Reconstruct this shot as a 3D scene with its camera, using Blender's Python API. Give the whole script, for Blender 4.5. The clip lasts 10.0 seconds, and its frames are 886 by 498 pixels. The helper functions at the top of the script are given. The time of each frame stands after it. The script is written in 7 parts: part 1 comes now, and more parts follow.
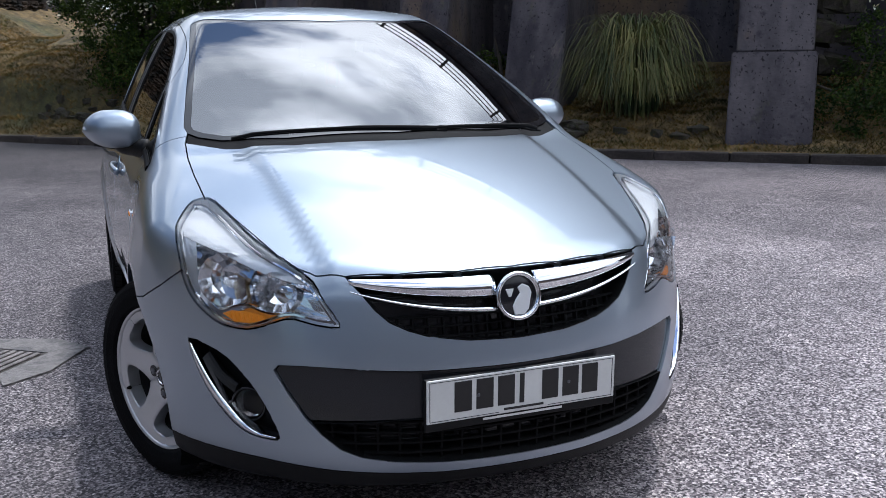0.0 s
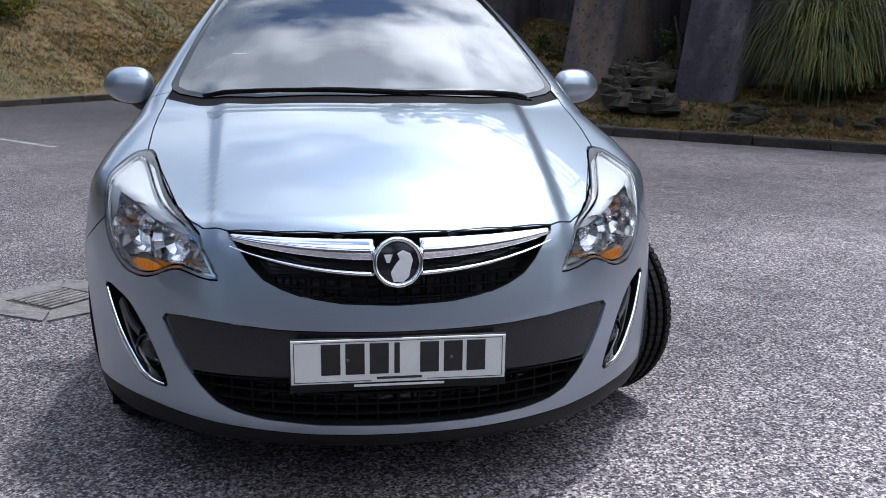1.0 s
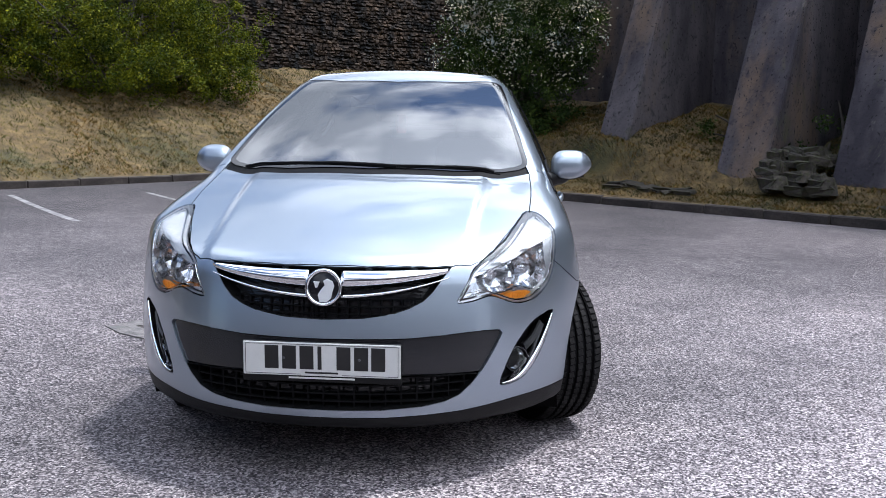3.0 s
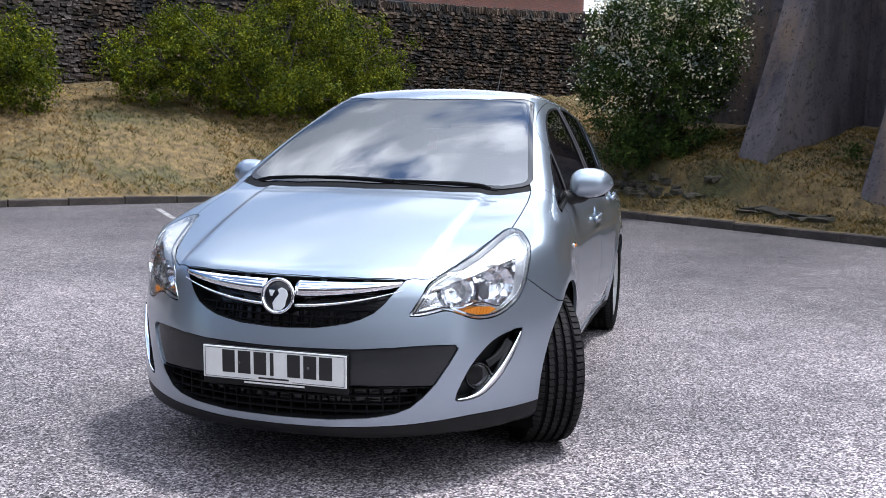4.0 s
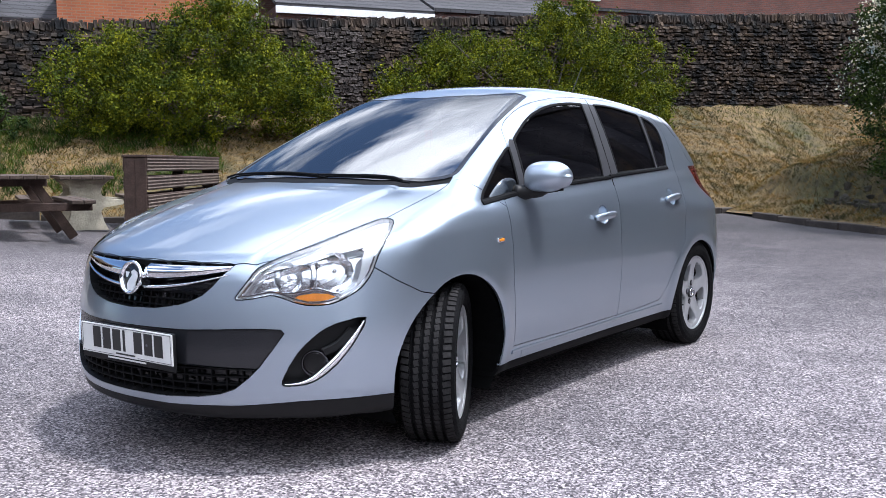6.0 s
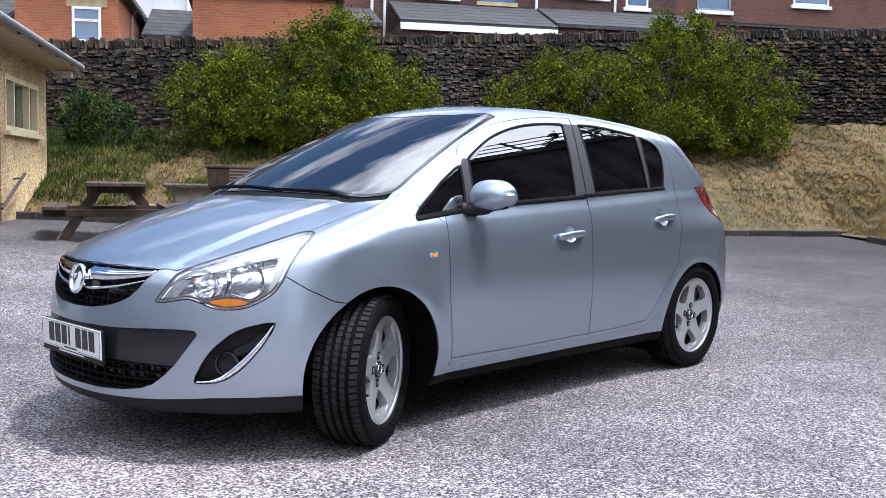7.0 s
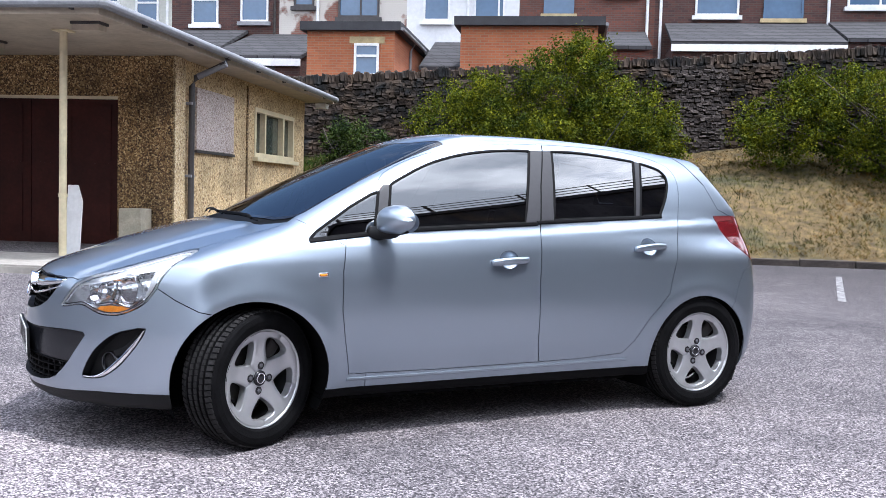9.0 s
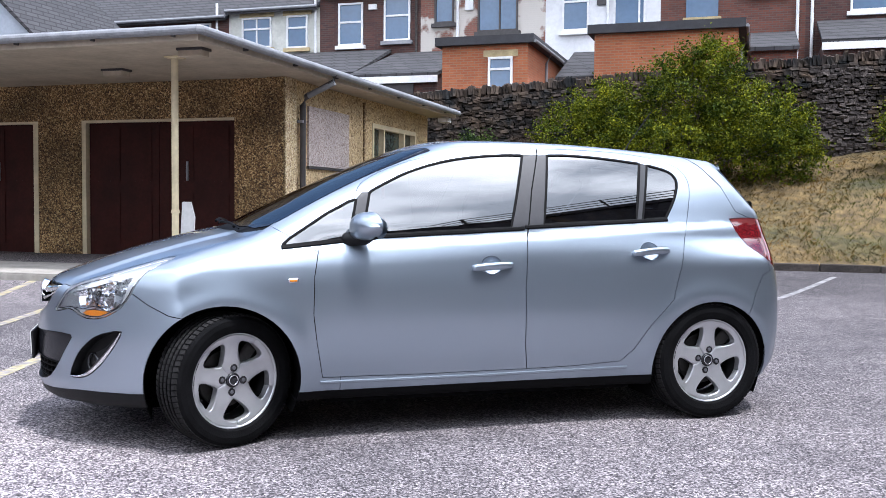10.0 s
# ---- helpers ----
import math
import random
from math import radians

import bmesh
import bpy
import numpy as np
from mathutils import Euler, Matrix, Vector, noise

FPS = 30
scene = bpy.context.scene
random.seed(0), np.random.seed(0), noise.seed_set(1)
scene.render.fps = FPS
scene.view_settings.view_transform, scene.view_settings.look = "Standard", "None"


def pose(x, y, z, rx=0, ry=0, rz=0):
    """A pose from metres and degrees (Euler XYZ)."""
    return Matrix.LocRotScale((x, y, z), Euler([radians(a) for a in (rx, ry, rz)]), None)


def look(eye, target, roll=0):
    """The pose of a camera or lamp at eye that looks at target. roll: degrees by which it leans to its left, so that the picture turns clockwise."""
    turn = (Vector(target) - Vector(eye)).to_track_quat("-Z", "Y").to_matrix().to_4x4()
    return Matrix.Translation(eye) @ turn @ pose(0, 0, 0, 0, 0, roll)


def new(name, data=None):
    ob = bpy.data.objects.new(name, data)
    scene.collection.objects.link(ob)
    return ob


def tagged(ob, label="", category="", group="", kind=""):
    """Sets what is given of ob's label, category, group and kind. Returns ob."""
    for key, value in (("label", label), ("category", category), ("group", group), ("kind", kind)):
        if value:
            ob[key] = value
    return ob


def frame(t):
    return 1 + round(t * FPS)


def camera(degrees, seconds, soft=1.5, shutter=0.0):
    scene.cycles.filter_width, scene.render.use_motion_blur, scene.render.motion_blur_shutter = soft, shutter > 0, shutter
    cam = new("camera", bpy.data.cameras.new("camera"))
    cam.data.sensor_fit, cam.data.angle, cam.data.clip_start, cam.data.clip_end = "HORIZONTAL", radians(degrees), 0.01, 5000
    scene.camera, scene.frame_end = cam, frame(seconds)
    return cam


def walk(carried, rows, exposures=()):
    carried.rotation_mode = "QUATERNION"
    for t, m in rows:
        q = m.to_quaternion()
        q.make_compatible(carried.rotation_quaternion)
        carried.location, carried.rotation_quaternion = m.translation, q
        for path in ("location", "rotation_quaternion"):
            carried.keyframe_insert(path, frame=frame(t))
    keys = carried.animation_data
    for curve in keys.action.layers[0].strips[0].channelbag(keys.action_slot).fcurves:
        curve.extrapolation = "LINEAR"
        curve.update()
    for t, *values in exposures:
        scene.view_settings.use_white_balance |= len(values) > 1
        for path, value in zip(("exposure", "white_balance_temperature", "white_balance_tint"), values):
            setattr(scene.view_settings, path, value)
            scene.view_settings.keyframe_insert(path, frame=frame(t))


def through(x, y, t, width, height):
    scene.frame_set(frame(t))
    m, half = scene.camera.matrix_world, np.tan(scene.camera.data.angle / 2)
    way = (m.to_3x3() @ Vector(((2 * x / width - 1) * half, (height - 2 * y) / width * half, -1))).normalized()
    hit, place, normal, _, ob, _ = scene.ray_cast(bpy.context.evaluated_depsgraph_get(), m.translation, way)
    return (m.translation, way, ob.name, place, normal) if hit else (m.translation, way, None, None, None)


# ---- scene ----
cam = camera(50.1, 10.0, soft=0.8)
PATH = [
    (0, (-1.009, -2.953, 1.241), (-0.291, -1.127, 0.854), -0.7),
    (0.5, (-0.578, -3.05, 1.245), (-0.198, -1.131, 0.831), -0.3),
    (1, (-0.214, -3.099, 1.184), (0.069, -1.165, 0.76), 0.5),
    (1.5, (0.042, -3.22, 1.16), (0.202, -1.277, 0.711), 1.5),
    (2, (0.174, -3.451, 1.166), (0.256, -1.502, 0.728), 1.4),
    (2.5, (0.336, -3.719, 1.199), (0.293, -1.75, 0.853), 0.6),
    (3, (0.646, -3.895, 1.206), (0.477, -1.919, 0.943), 0.8),
    (3.2, (0.766, -3.897, 1.204), (0.528, -1.925, 0.966), 1.2),
    (4.3, (1.554, -3.685, 1.175), (0.944, -1.794, 0.947), 1.0),
    (4.5, (1.674, -3.613, 1.162), (1.003, -1.745, 0.921), 0.8),
    (5, (2.021, -3.39, 1.121), (1.134, -1.616, 0.867), -0.8),
    (5.5, (2.474, -3.224, 1.097), (1.457, -1.517, 0.87), -1.0),
    (6, (2.879, -3.002, 1.075), (1.723, -1.38, 0.897), -0.0),
    (6.2, (3.02, -2.925, 1.085), (1.838, -1.32, 0.917), 0.1),
    (7.3, (3.875, -2.393, 1.109), (2.423, -1.026, 0.964), 1.3),
    (7.5, (4.022, -2.254, 1.13), (2.54, -0.919, 0.993), 1.3),
    (8, (4.379, -1.933, 1.15), (2.778, -0.74, 1.029), 1.3),
    (8.5, (4.625, -1.553, 1.143), (2.943, -0.477, 1.02), 1.5),
    (9, (4.882, -1.155, 1.15), (3.096, -0.261, 1.033), 1.6),
    (9.5, (5.094, -0.732, 1.139), (3.244, 0.021, 1.03), 1.2),
    (10, (5.233, -0.311, 1.129), (3.318, 0.257, 1.034), 0.5),
]
EXPOSURES = [(0.0, -0.79, 5850, 11), (1.5, -0.66, 5850, 11), (3.2, -0.33, 5900, 12), (4.5, -0.06, 5950, 12), (6.2, 0.0, 5850, 13), (10.0, 0.02, 5850, 13)]
walk(cam, [(t, look(eye, target, roll)) for t, eye, target, roll in PATH], EXPOSURES)

# ---- light ----
SUN_AZ, SUN_EL = 58.0, 70.0          # degrees: from +y towards +x, and above the horizon
SUN_WAY = Vector((math.sin(radians(SUN_AZ)) * math.cos(radians(SUN_EL)), math.cos(radians(SUN_AZ)) * math.cos(radians(SUN_EL)), math.sin(radians(SUN_EL))))
sun = new("sun", bpy.data.lights.new("sun", "SUN"))
sun.data.energy, sun.data.angle, sun.data.color = 5.0, radians(5.0), (1.0, 0.955, 0.89)
sun.matrix_world = look(SUN_WAY * 60, (0, 0, 0))

world = bpy.data.worlds.new("sky")
scene.world = world
world.use_nodes = True
wn, wl = world.node_tree.nodes, world.node_tree.links
wn.clear()
w_out, w_bg, w_sky = wn.new("ShaderNodeOutputWorld"), wn.new("ShaderNodeBackground"), wn.new("ShaderNodeTexSky")
w_sky.sky_type, w_sky.sun_disc = "NISHITA", False
w_sky.sun_elevation, w_sky.sun_rotation = radians(SUN_EL), radians(SUN_AZ)
w_co, w_map = wn.new("ShaderNodeTexCoord"), wn.new("ShaderNodeMapping")
w_map.inputs["Scale"].default_value = (1.0, 1.0, 2.2)
w_map.inputs["Location"].default_value = (0.35, 0.1, 0.0)
w_noise, w_ramp, w_mix = wn.new("ShaderNodeTexNoise"), wn.new("ShaderNodeValToRGB"), wn.new("ShaderNodeMix")
w_noise.inputs["Scale"].default_value, w_noise.inputs["Detail"].default_value, w_noise.inputs["Roughness"].default_value = 2.1, 7.0, 0.56
w_ramp.color_ramp.elements[0].position, w_ramp.color_ramp.elements[1].position = 0.38, 0.49
w_tone = wn.new("ShaderNodeTexNoise")
w_tone.inputs["Scale"].default_value, w_tone.inputs["Detail"].default_value = 3.0, 5.0
w_grey = wn.new("ShaderNodeValToRGB")
w_grey.color_ramp.elements[0].position, w_grey.color_ramp.elements[1].position = 0.38, 0.62
w_grey.color_ramp.elements[0].color, w_grey.color_ramp.elements[1].color = (15.5, 16.6, 18.3, 1), (48.0, 48.6, 49.5, 1)
w_mix.data_type = "RGBA"
wl.new(w_co.outputs["Generated"], w_map.inputs["Vector"])
wl.new(w_map.outputs["Vector"], w_noise.inputs["Vector"])
wl.new(w_map.outputs["Vector"], w_tone.inputs["Vector"])
# the sky clears towards -x
w_sep, w_cov = wn.new("ShaderNodeSeparateXYZ"), wn.new("ShaderNodeMath")
w_cov.operation = "MULTIPLY_ADD"
w_cov.inputs[1].default_value = 0.19
wl.new(w_co.outputs["Generated"], w_sep.inputs[0])
wl.new(w_sep.outputs["X"], w_cov.inputs[0])
wl.new(w_noise.outputs["Fac"], w_cov.inputs[2])
wl.new(w_cov.outputs[0], w_ramp.inputs["Fac"])
wl.new(w_tone.outputs["Fac"], w_grey.inputs["Fac"])
wl.new(w_ramp.outputs["Color"], w_mix.inputs["Factor"])
w_air = wn.new("ShaderNodeMix")          # summer haze brightens the clear sky
w_air.data_type, w_air.blend_type = "RGBA", "MULTIPLY"
w_air.inputs[0].default_value, w_air.inputs[7].default_value = 1.0, (2.1, 2.3, 2.5, 1)
wl.new(w_sky.outputs["Color"], w_air.inputs[6])
wl.new(w_air.outputs[2], w_mix.inputs[6])
wl.new(w_grey.outputs["Color"], w_mix.inputs[7])
# clouds and haze are brighter towards the sun
w_nrm, w_dot, w_pow, w_mad, w_glow = wn.new("ShaderNodeVectorMath"), wn.new("ShaderNodeVectorMath"), wn.new("ShaderNodeMath"), wn.new("ShaderNodeMath"), wn.new("ShaderNodeMix")
w_nrm.operation, w_dot.operation, w_pow.operation, w_mad.operation = "NORMALIZE", "DOT_PRODUCT", "POWER", "MULTIPLY_ADD"
w_dot.inputs[1].default_value = SUN_WAY
w_max = wn.new("ShaderNodeMath")
w_max.operation = "MAXIMUM"
wl.new(w_co.outputs["Generated"], w_nrm.inputs[0])
wl.new(w_nrm.outputs[0], w_dot.inputs[0])
wl.new(w_dot.outputs["Value"], w_max.inputs[0])
wl.new(w_max.outputs[0], w_pow.inputs[0])
w_pow.inputs[1].default_value = 3.0
wl.new(w_pow.outputs[0], w_mad.inputs[0])
w_mad.inputs[1].default_value, w_mad.inputs[2].default_value = 1.9, 0.75
w_glow.data_type, w_glow.blend_type = "RGBA", "MULTIPLY"
w_glow.inputs[0].default_value = 1.0
wl.new(w_mix.outputs[2], w_glow.inputs[6])
wl.new(w_mad.outputs[0], w_glow.inputs[7])
wl.new(w_glow.outputs[2], w_bg.inputs["Color"])
w_bg.inputs["Strength"].default_value = 0.062
wl.new(w_bg.outputs["Background"], w_out.inputs["Surface"])

# ---- materials ----
def material(name, color, rough=0.6, metal=0.0, vary=0.25, scale=6.0, bump=0.0, bump_scale=60.0, coat=0.0, second=None, mask_scale=1.5, mask=(0.45, 0.6), objvary=0.0, spec=0.5, detail=4.0):
    """Principled surface: base colour varied at two scales, an optional second colour in patches, grain as bump."""
    m = bpy.data.materials.new(name)
    m.use_nodes = True
    n, l = m.node_tree.nodes, m.node_tree.links
    b = n["Principled BSDF"]
    b.inputs["Roughness"].default_value, b.inputs["Metallic"].default_value = rough, metal
    b.inputs["Coat Weight"].default_value, b.inputs["Coat Roughness"].default_value = coat, 0.02
    b.inputs["Specular IOR Level"].default_value = spec
    co = n.new("ShaderNodeTexCoord")
    def tex(s, d=detail):
        t = n.new("ShaderNodeTexNoise")
        t.inputs["Scale"].default_value, t.inputs["Detail"].default_value = s, d
        l.new(co.outputs["Object"], t.inputs["Vector"])
        return t
    def mix(kind, fac, a, c):
        x = n.new("ShaderNodeMix")
        x.data_type, x.blend_type = "RGBA", kind
        for sock, v in ((x.inputs[0], fac), (x.inputs[6], a), (x.inputs[7], c)):
            if hasattr(v, "links"):
                l.new(v, sock)
            else:
                sock.default_value = v
        return x.outputs[2]
    def ramp(src, lo, hi, p0, p1):
        r = n.new("ShaderNodeValToRGB")
        r.color_ramp.elements[0].position, r.color_ramp.elements[1].position = p0, p1
        r.color_ramp.elements[0].color, r.color_ramp.elements[1].color = (*lo, 1), (*hi, 1)
        l.new(src, r.inputs["Fac"])
        return r.outputs["Color"]
    col = (*color, 1)
    if second:
        col = mix("MIX", ramp(tex(mask_scale, 6).outputs["Fac"], (0, 0, 0), (1, 1, 1), *mask), col, (*second, 1))
    if vary:
        lo, hi = (1 - vary,) * 3, (1 + vary,) * 3
        col = mix("MULTIPLY", 1.0, col, ramp(tex(scale).outputs["Fac"], lo, hi, 0.3, 0.7))
        col = mix("MULTIPLY", 0.6, col, ramp(tex(scale * 7).outputs["Fac"], lo, hi, 0.3, 0.7))
    if objvary:
        oi = n.new("ShaderNodeObjectInfo")
        col = mix("MULTIPLY", 1.0, col, ramp(oi.outputs["Random"], (1 - objvary,) * 3, (1 + objvary,) * 3, 0, 1))
    if hasattr(col, "links"):
        l.new(col, b.inputs["Base Color"])
    else:
        b.inputs["Base Color"].default_value = col
    if bump:
        bm_ = n.new("ShaderNodeBump")
        bm_.inputs["Strength"].default_value, bm_.inputs["Distance"].default_value = bump, 0.02
        l.new(tex(bump_scale, 3).outputs["Fac"], bm_.inputs["Height"])
        l.new(bm_.outputs["Normal"], b.inputs["Normal"])
    return m

def glass_material(name, tint=(0.9, 0.95, 0.95), rough=0.0, clear=0.9, ior=1.6):
    """Thin glass: a clear or tinted pane with a mirror-like surface."""
    m = bpy.data.materials.new(name)
    m.use_nodes = True
    n, l = m.node_tree.nodes, m.node_tree.links
    n.remove(n["Principled BSDF"])
    tr, gl, fr, mx = n.new("ShaderNodeBsdfTransparent"), n.new("ShaderNodeBsdfGlossy"), n.new("ShaderNodeFresnel"), n.new("ShaderNodeMixShader")
    tr.inputs["Color"].default_value = (*(c * clear for c in tint), 1)
    gl.inputs["Roughness"].default_value = rough
    fr.inputs["IOR"].default_value = ior
    l.new(fr.outputs["Fac"], mx.inputs["Fac"])
    l.new(tr.outputs["BSDF"], mx.inputs[1])
    l.new(gl.outputs["BSDF"], mx.inputs[2])
    l.new(mx.outputs["Shader"], n["Material Output"].inputs["Surface"])
    return m

MAT = dict(
    paint=material("car_paint", (0.335, 0.392, 0.458), 0.34, 0.86, 0.04, 500, 0, coat=1.0),
    black=material("black_plastic", (0.005, 0.005, 0.0055), 0.5, 0, 0.15, 30, 0.06, 400, spec=0.25),
    seal=material("black_seal", (0.003, 0.003, 0.0035), 0.6, 0, 0.1, 30, spec=0.1),
    pillar=material("pillar_trim", (0.036, 0.036, 0.040), 0.42, 0, 0.05, 60, spec=0.3),
    lamp_pale=material("pale_lamp_inner", (0.80, 0.81, 0.82), 0.22, 0.25, 0.03, 20, coat=0.6),
    gloss_black=material("gloss_black", (0.012, 0.012, 0.015), 0.12, 0, 0.0),
    rubber=material("tyre_rubber", (0.0045, 0.0045, 0.005), 0.8, 0, 0.35, 12, 0.2, 200, spec=0.08),
    tread=material("worn_tread", (0.022, 0.021, 0.021), 0.85, 0, 0.35, 14, 0.2, 200, spec=0.1),
    alloy=material("silver_alloy", (0.56, 0.57, 0.585), 0.30, 0.72, 0.02, 20),
    chrome=material("chrome", (0.85, 0.86, 0.88), 0.06, 1.0, 0.02, 4),
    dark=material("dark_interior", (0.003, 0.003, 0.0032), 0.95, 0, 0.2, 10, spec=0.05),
    glass=glass_material("clear_glass", (0.30, 0.34, 0.36), ior=3.6),
    tint=glass_material("tinted_glass", (0.10, 0.105, 0.11), ior=2.5),
    lens=glass_material("lamp_lens", (0.98, 0.99, 1.0), clear=0.99, ior=1.42),
    red_lens=material("red_lens", (0.10, 0.005, 0.007), 0.08, 0, 0.1, 30, coat=1.0),
    reflector=material("lamp_reflector", (0.92, 0.93, 0.95), 0.11, 0.92, 0.04, 25),
    amber=material("amber_lens", (0.80, 0.25, 0.02), 0.2, 0, 0.1, 40),
    satin=material("satin_grey_trim", (0.09, 0.09, 0.10), 0.4, 0, 0.05, 60),
    plate=material("number_plate", (0.62, 0.62, 0.60), 0.35, 0, 0.04, 20),
    letter=material("plate_black", (0.012, 0.012, 0.012), 0.4),
    frit=material("screen_border", (0.01, 0.01, 0.012), 0.1, 0, 0.0),
    seat=material("seat_cloth", (0.035, 0.036, 0.04), 0.9, 0, 0.2, 30, 0.2, 300),
    red=material("red_plastic", (0.5, 0.02, 0.02), 0.4),
    pale_lens=material("pale_lens", (0.12, 0.022, 0.022), 0.1, 0, 0.05, 30, coat=1.0),
    satin_black=material("satin_black_panel", (0.012, 0.0125, 0.015), 0.25, 0, 0.04, 30),
    # barrel tone holds the shade inside the wheel, behind the spokes
    barrel=material("shaded_barrel", (0.018, 0.018, 0.019), 0.6, 0.2, 0.3, 12),
    brake=material("brake_metal", (0.035, 0.032, 0.030), 0.5, 0.5, 0.3, 12),
    kerb=material("kerb_stone", (0.040, 0.032, 0.028), 0.9, 0, 0.4, 5, 0.5, 40, objvary=0.25),
    stone=material("wall_stone", (0.060, 0.048, 0.043), 0.9, 0, 0.4, 4, 0.5, 25, objvary=0.35),
    rubble=material("mossy_rubble", (0.046, 0.038, 0.030), 0.95, 0, 0.4, 5, 0.6, 25, second=(0.034, 0.034, 0.014), mask_scale=3.0, objvary=0.35),
    mortar=material("dark_joint", (0.028, 0.024, 0.022), 0.95, 0, 0.3, 5),
    white=material("white_paint", (0.72, 0.72, 0.72), 0.6, 0, 0.1, 3),
    cream=material("cream_paint", (0.64, 0.55, 0.36), 0.6, 0, 0.12, 3),
    bark=material("bark", (0.06, 0.05, 0.04), 0.9, 0, 0.3, 10),
)

def asphalt_material():
    """Worn tarmac: dark binder with pale chippings, broad patches of wear."""
    m = material("asphalt", (0.22, 0.205, 0.22), 0.9, 0, 0.0)
    n, l = m.node_tree.nodes, m.node_tree.links
    b, co = n["Principled BSDF"], n.new("ShaderNodeTexCoord")
    def noise_(scale, detail, rough=0.5):
        t = n.new("ShaderNodeTexNoise")
        t.inputs["Scale"].default_value, t.inputs["Detail"].default_value, t.inputs["Roughness"].default_value = scale, detail, rough
        l.new(co.outputs["Object"], t.inputs["Vector"])
        return t.outputs["Fac"]
    def ramp_(src, stops):
        r = n.new("ShaderNodeValToRGB")
        while len(r.color_ramp.elements) < len(stops):
            r.color_ramp.elements.new(0.5)
        for e, (p_, c) in zip(r.color_ramp.elements, stops):
            e.position, e.color = p_, (*c, 1)
        l.new(src, r.inputs["Fac"])
        return r.outputs["Color"]
    def mix_(kind, fac, a, c):
        x = n.new("ShaderNodeMix")
        x.data_type, x.blend_type = "RGBA", kind
        if hasattr(fac, "links"):
            l.new(fac, x.inputs[0])
        else:
            x.inputs[0].default_value = fac
        l.new(a, x.inputs[6])
        l.new(c, x.inputs[7])
        return x.outputs[2]
    vo = n.new("ShaderNodeTexVoronoi")
    vo.inputs["Scale"].default_value = 130
    l.new(co.outputs["Object"], vo.inputs["Vector"])
    chips = ramp_(vo.outputs["Color"], [(0.0, (0.02, 0.018, 0.022)), (0.36, (0.075, 0.069, 0.077)), (0.56, (0.215, 0.202, 0.208)), (0.8, (0.40, 0.382, 0.383)), (1.0, (0.60, 0.58, 0.565))])
    fine = ramp_(noise_(260, 2), [(0.3, (0.55, 0.55, 0.56)), (0.7, (1.3, 1.3, 1.3))])
    wear = ramp_(noise_(0.35, 5, 0.6), [(0.38, (0.62, 0.61, 0.63)), (0.62, (1.35, 1.32, 1.31))])
    spots = ramp_(noise_(2.6, 6, 0.7), [(0.3, (0.75, 0.75, 0.76)), (0.55, (1.0, 1.0, 1.0)), (0.8, (1.2, 1.18, 1.12))])
    col = mix_("MULTIPLY", 1.0, mix_("MULTIPLY", 0.8, mix_("MULTIPLY", 1.0, chips, fine), wear), spots)
    # clusters of chippings, and pits where stones have come out
    col = mix_("MULTIPLY", 1.0, col, ramp_(noise_(58, 4, 0.7), [(0.36, (0.60, 0.59, 0.60)), (0.5, (1.0, 1.0, 1.0)), (0.62, (1.45, 1.44, 1.42))]))
    col = mix_("MULTIPLY", 1.0, col, ramp_(noise_(62, 2, 0.5), [(0.355, (0.08, 0.08, 0.09)), (0.40, (1.04, 1.04, 1.04))]))
    col = mix_("MULTIPLY", 1.0, col, ramp_(noise_(9, 5, 0.7), [(0.35, (0.80, 0.79, 0.80)), (0.65, (1.16, 1.15, 1.14))]))
    # the driven lane is bleached paler than the rest
    se, ma, ad, rl = n.new("ShaderNodeSeparateXYZ"), n.new("ShaderNodeMath"), n.new("ShaderNodeMath"), n.new("ShaderNodeMapRange")
    ma.operation, ad.operation = "MULTIPLY_ADD", "MULTIPLY_ADD"
    l.new(co.outputs["Object"], se.inputs[0])
    l.new(se.outputs["Y"], ma.inputs[0])
    ma.inputs[1].default_value = -0.30
    l.new(se.outputs["X"], ma.inputs[2])
    l.new(noise_(0.5, 6, 0.65), ad.inputs[0])
    ad.inputs[1].default_value = 4.5
    l.new(ma.outputs[0], ad.inputs[2])
    rl.interpolation_type = "SMOOTHSTEP"
    rl.inputs["From Min"].default_value, rl.inputs["From Max"].default_value = 1.5, 5.7
    rl.inputs["To Min"].default_value, rl.inputs["To Max"].default_value = 0.0, 1.0
    l.new(ad.outputs[0], rl.inputs["Value"])
    col = mix_("MULTIPLY", 1.0, col, ramp_(rl.outputs[0], [(0.0, (0.72, 0.70, 0.705)), (1.0, (1.46, 1.42, 1.42))]))
    # darker towards the two banks: shade by the walls put into the colour
    for way, far in (((0.684, 0.73, 0), (1.6, 6.8)), ((-0.825, 0.565, 0), (4.5, 10.0))):
        vm, sm, rg = n.new("ShaderNodeVectorMath"), n.new("ShaderNodeMath"), n.new("ShaderNodeMapRange")
        vm.operation, sm.operation = "DOT_PRODUCT", "MULTIPLY_ADD"
        vm.inputs[1].default_value = way
        l.new(co.outputs["Object"], vm.inputs[0])
        l.new(noise_(0.6, 6, 0.65), sm.inputs[0])
        sm.inputs[1].default_value = 3.0
        l.new(vm.outputs["Value"], sm.inputs[2])
        rg.inputs["From Min"].default_value, rg.inputs["From Max"].default_value = far[0] + 1.5, far[1] + 1.5
        l.new(sm.outputs[0], rg.inputs["Value"])
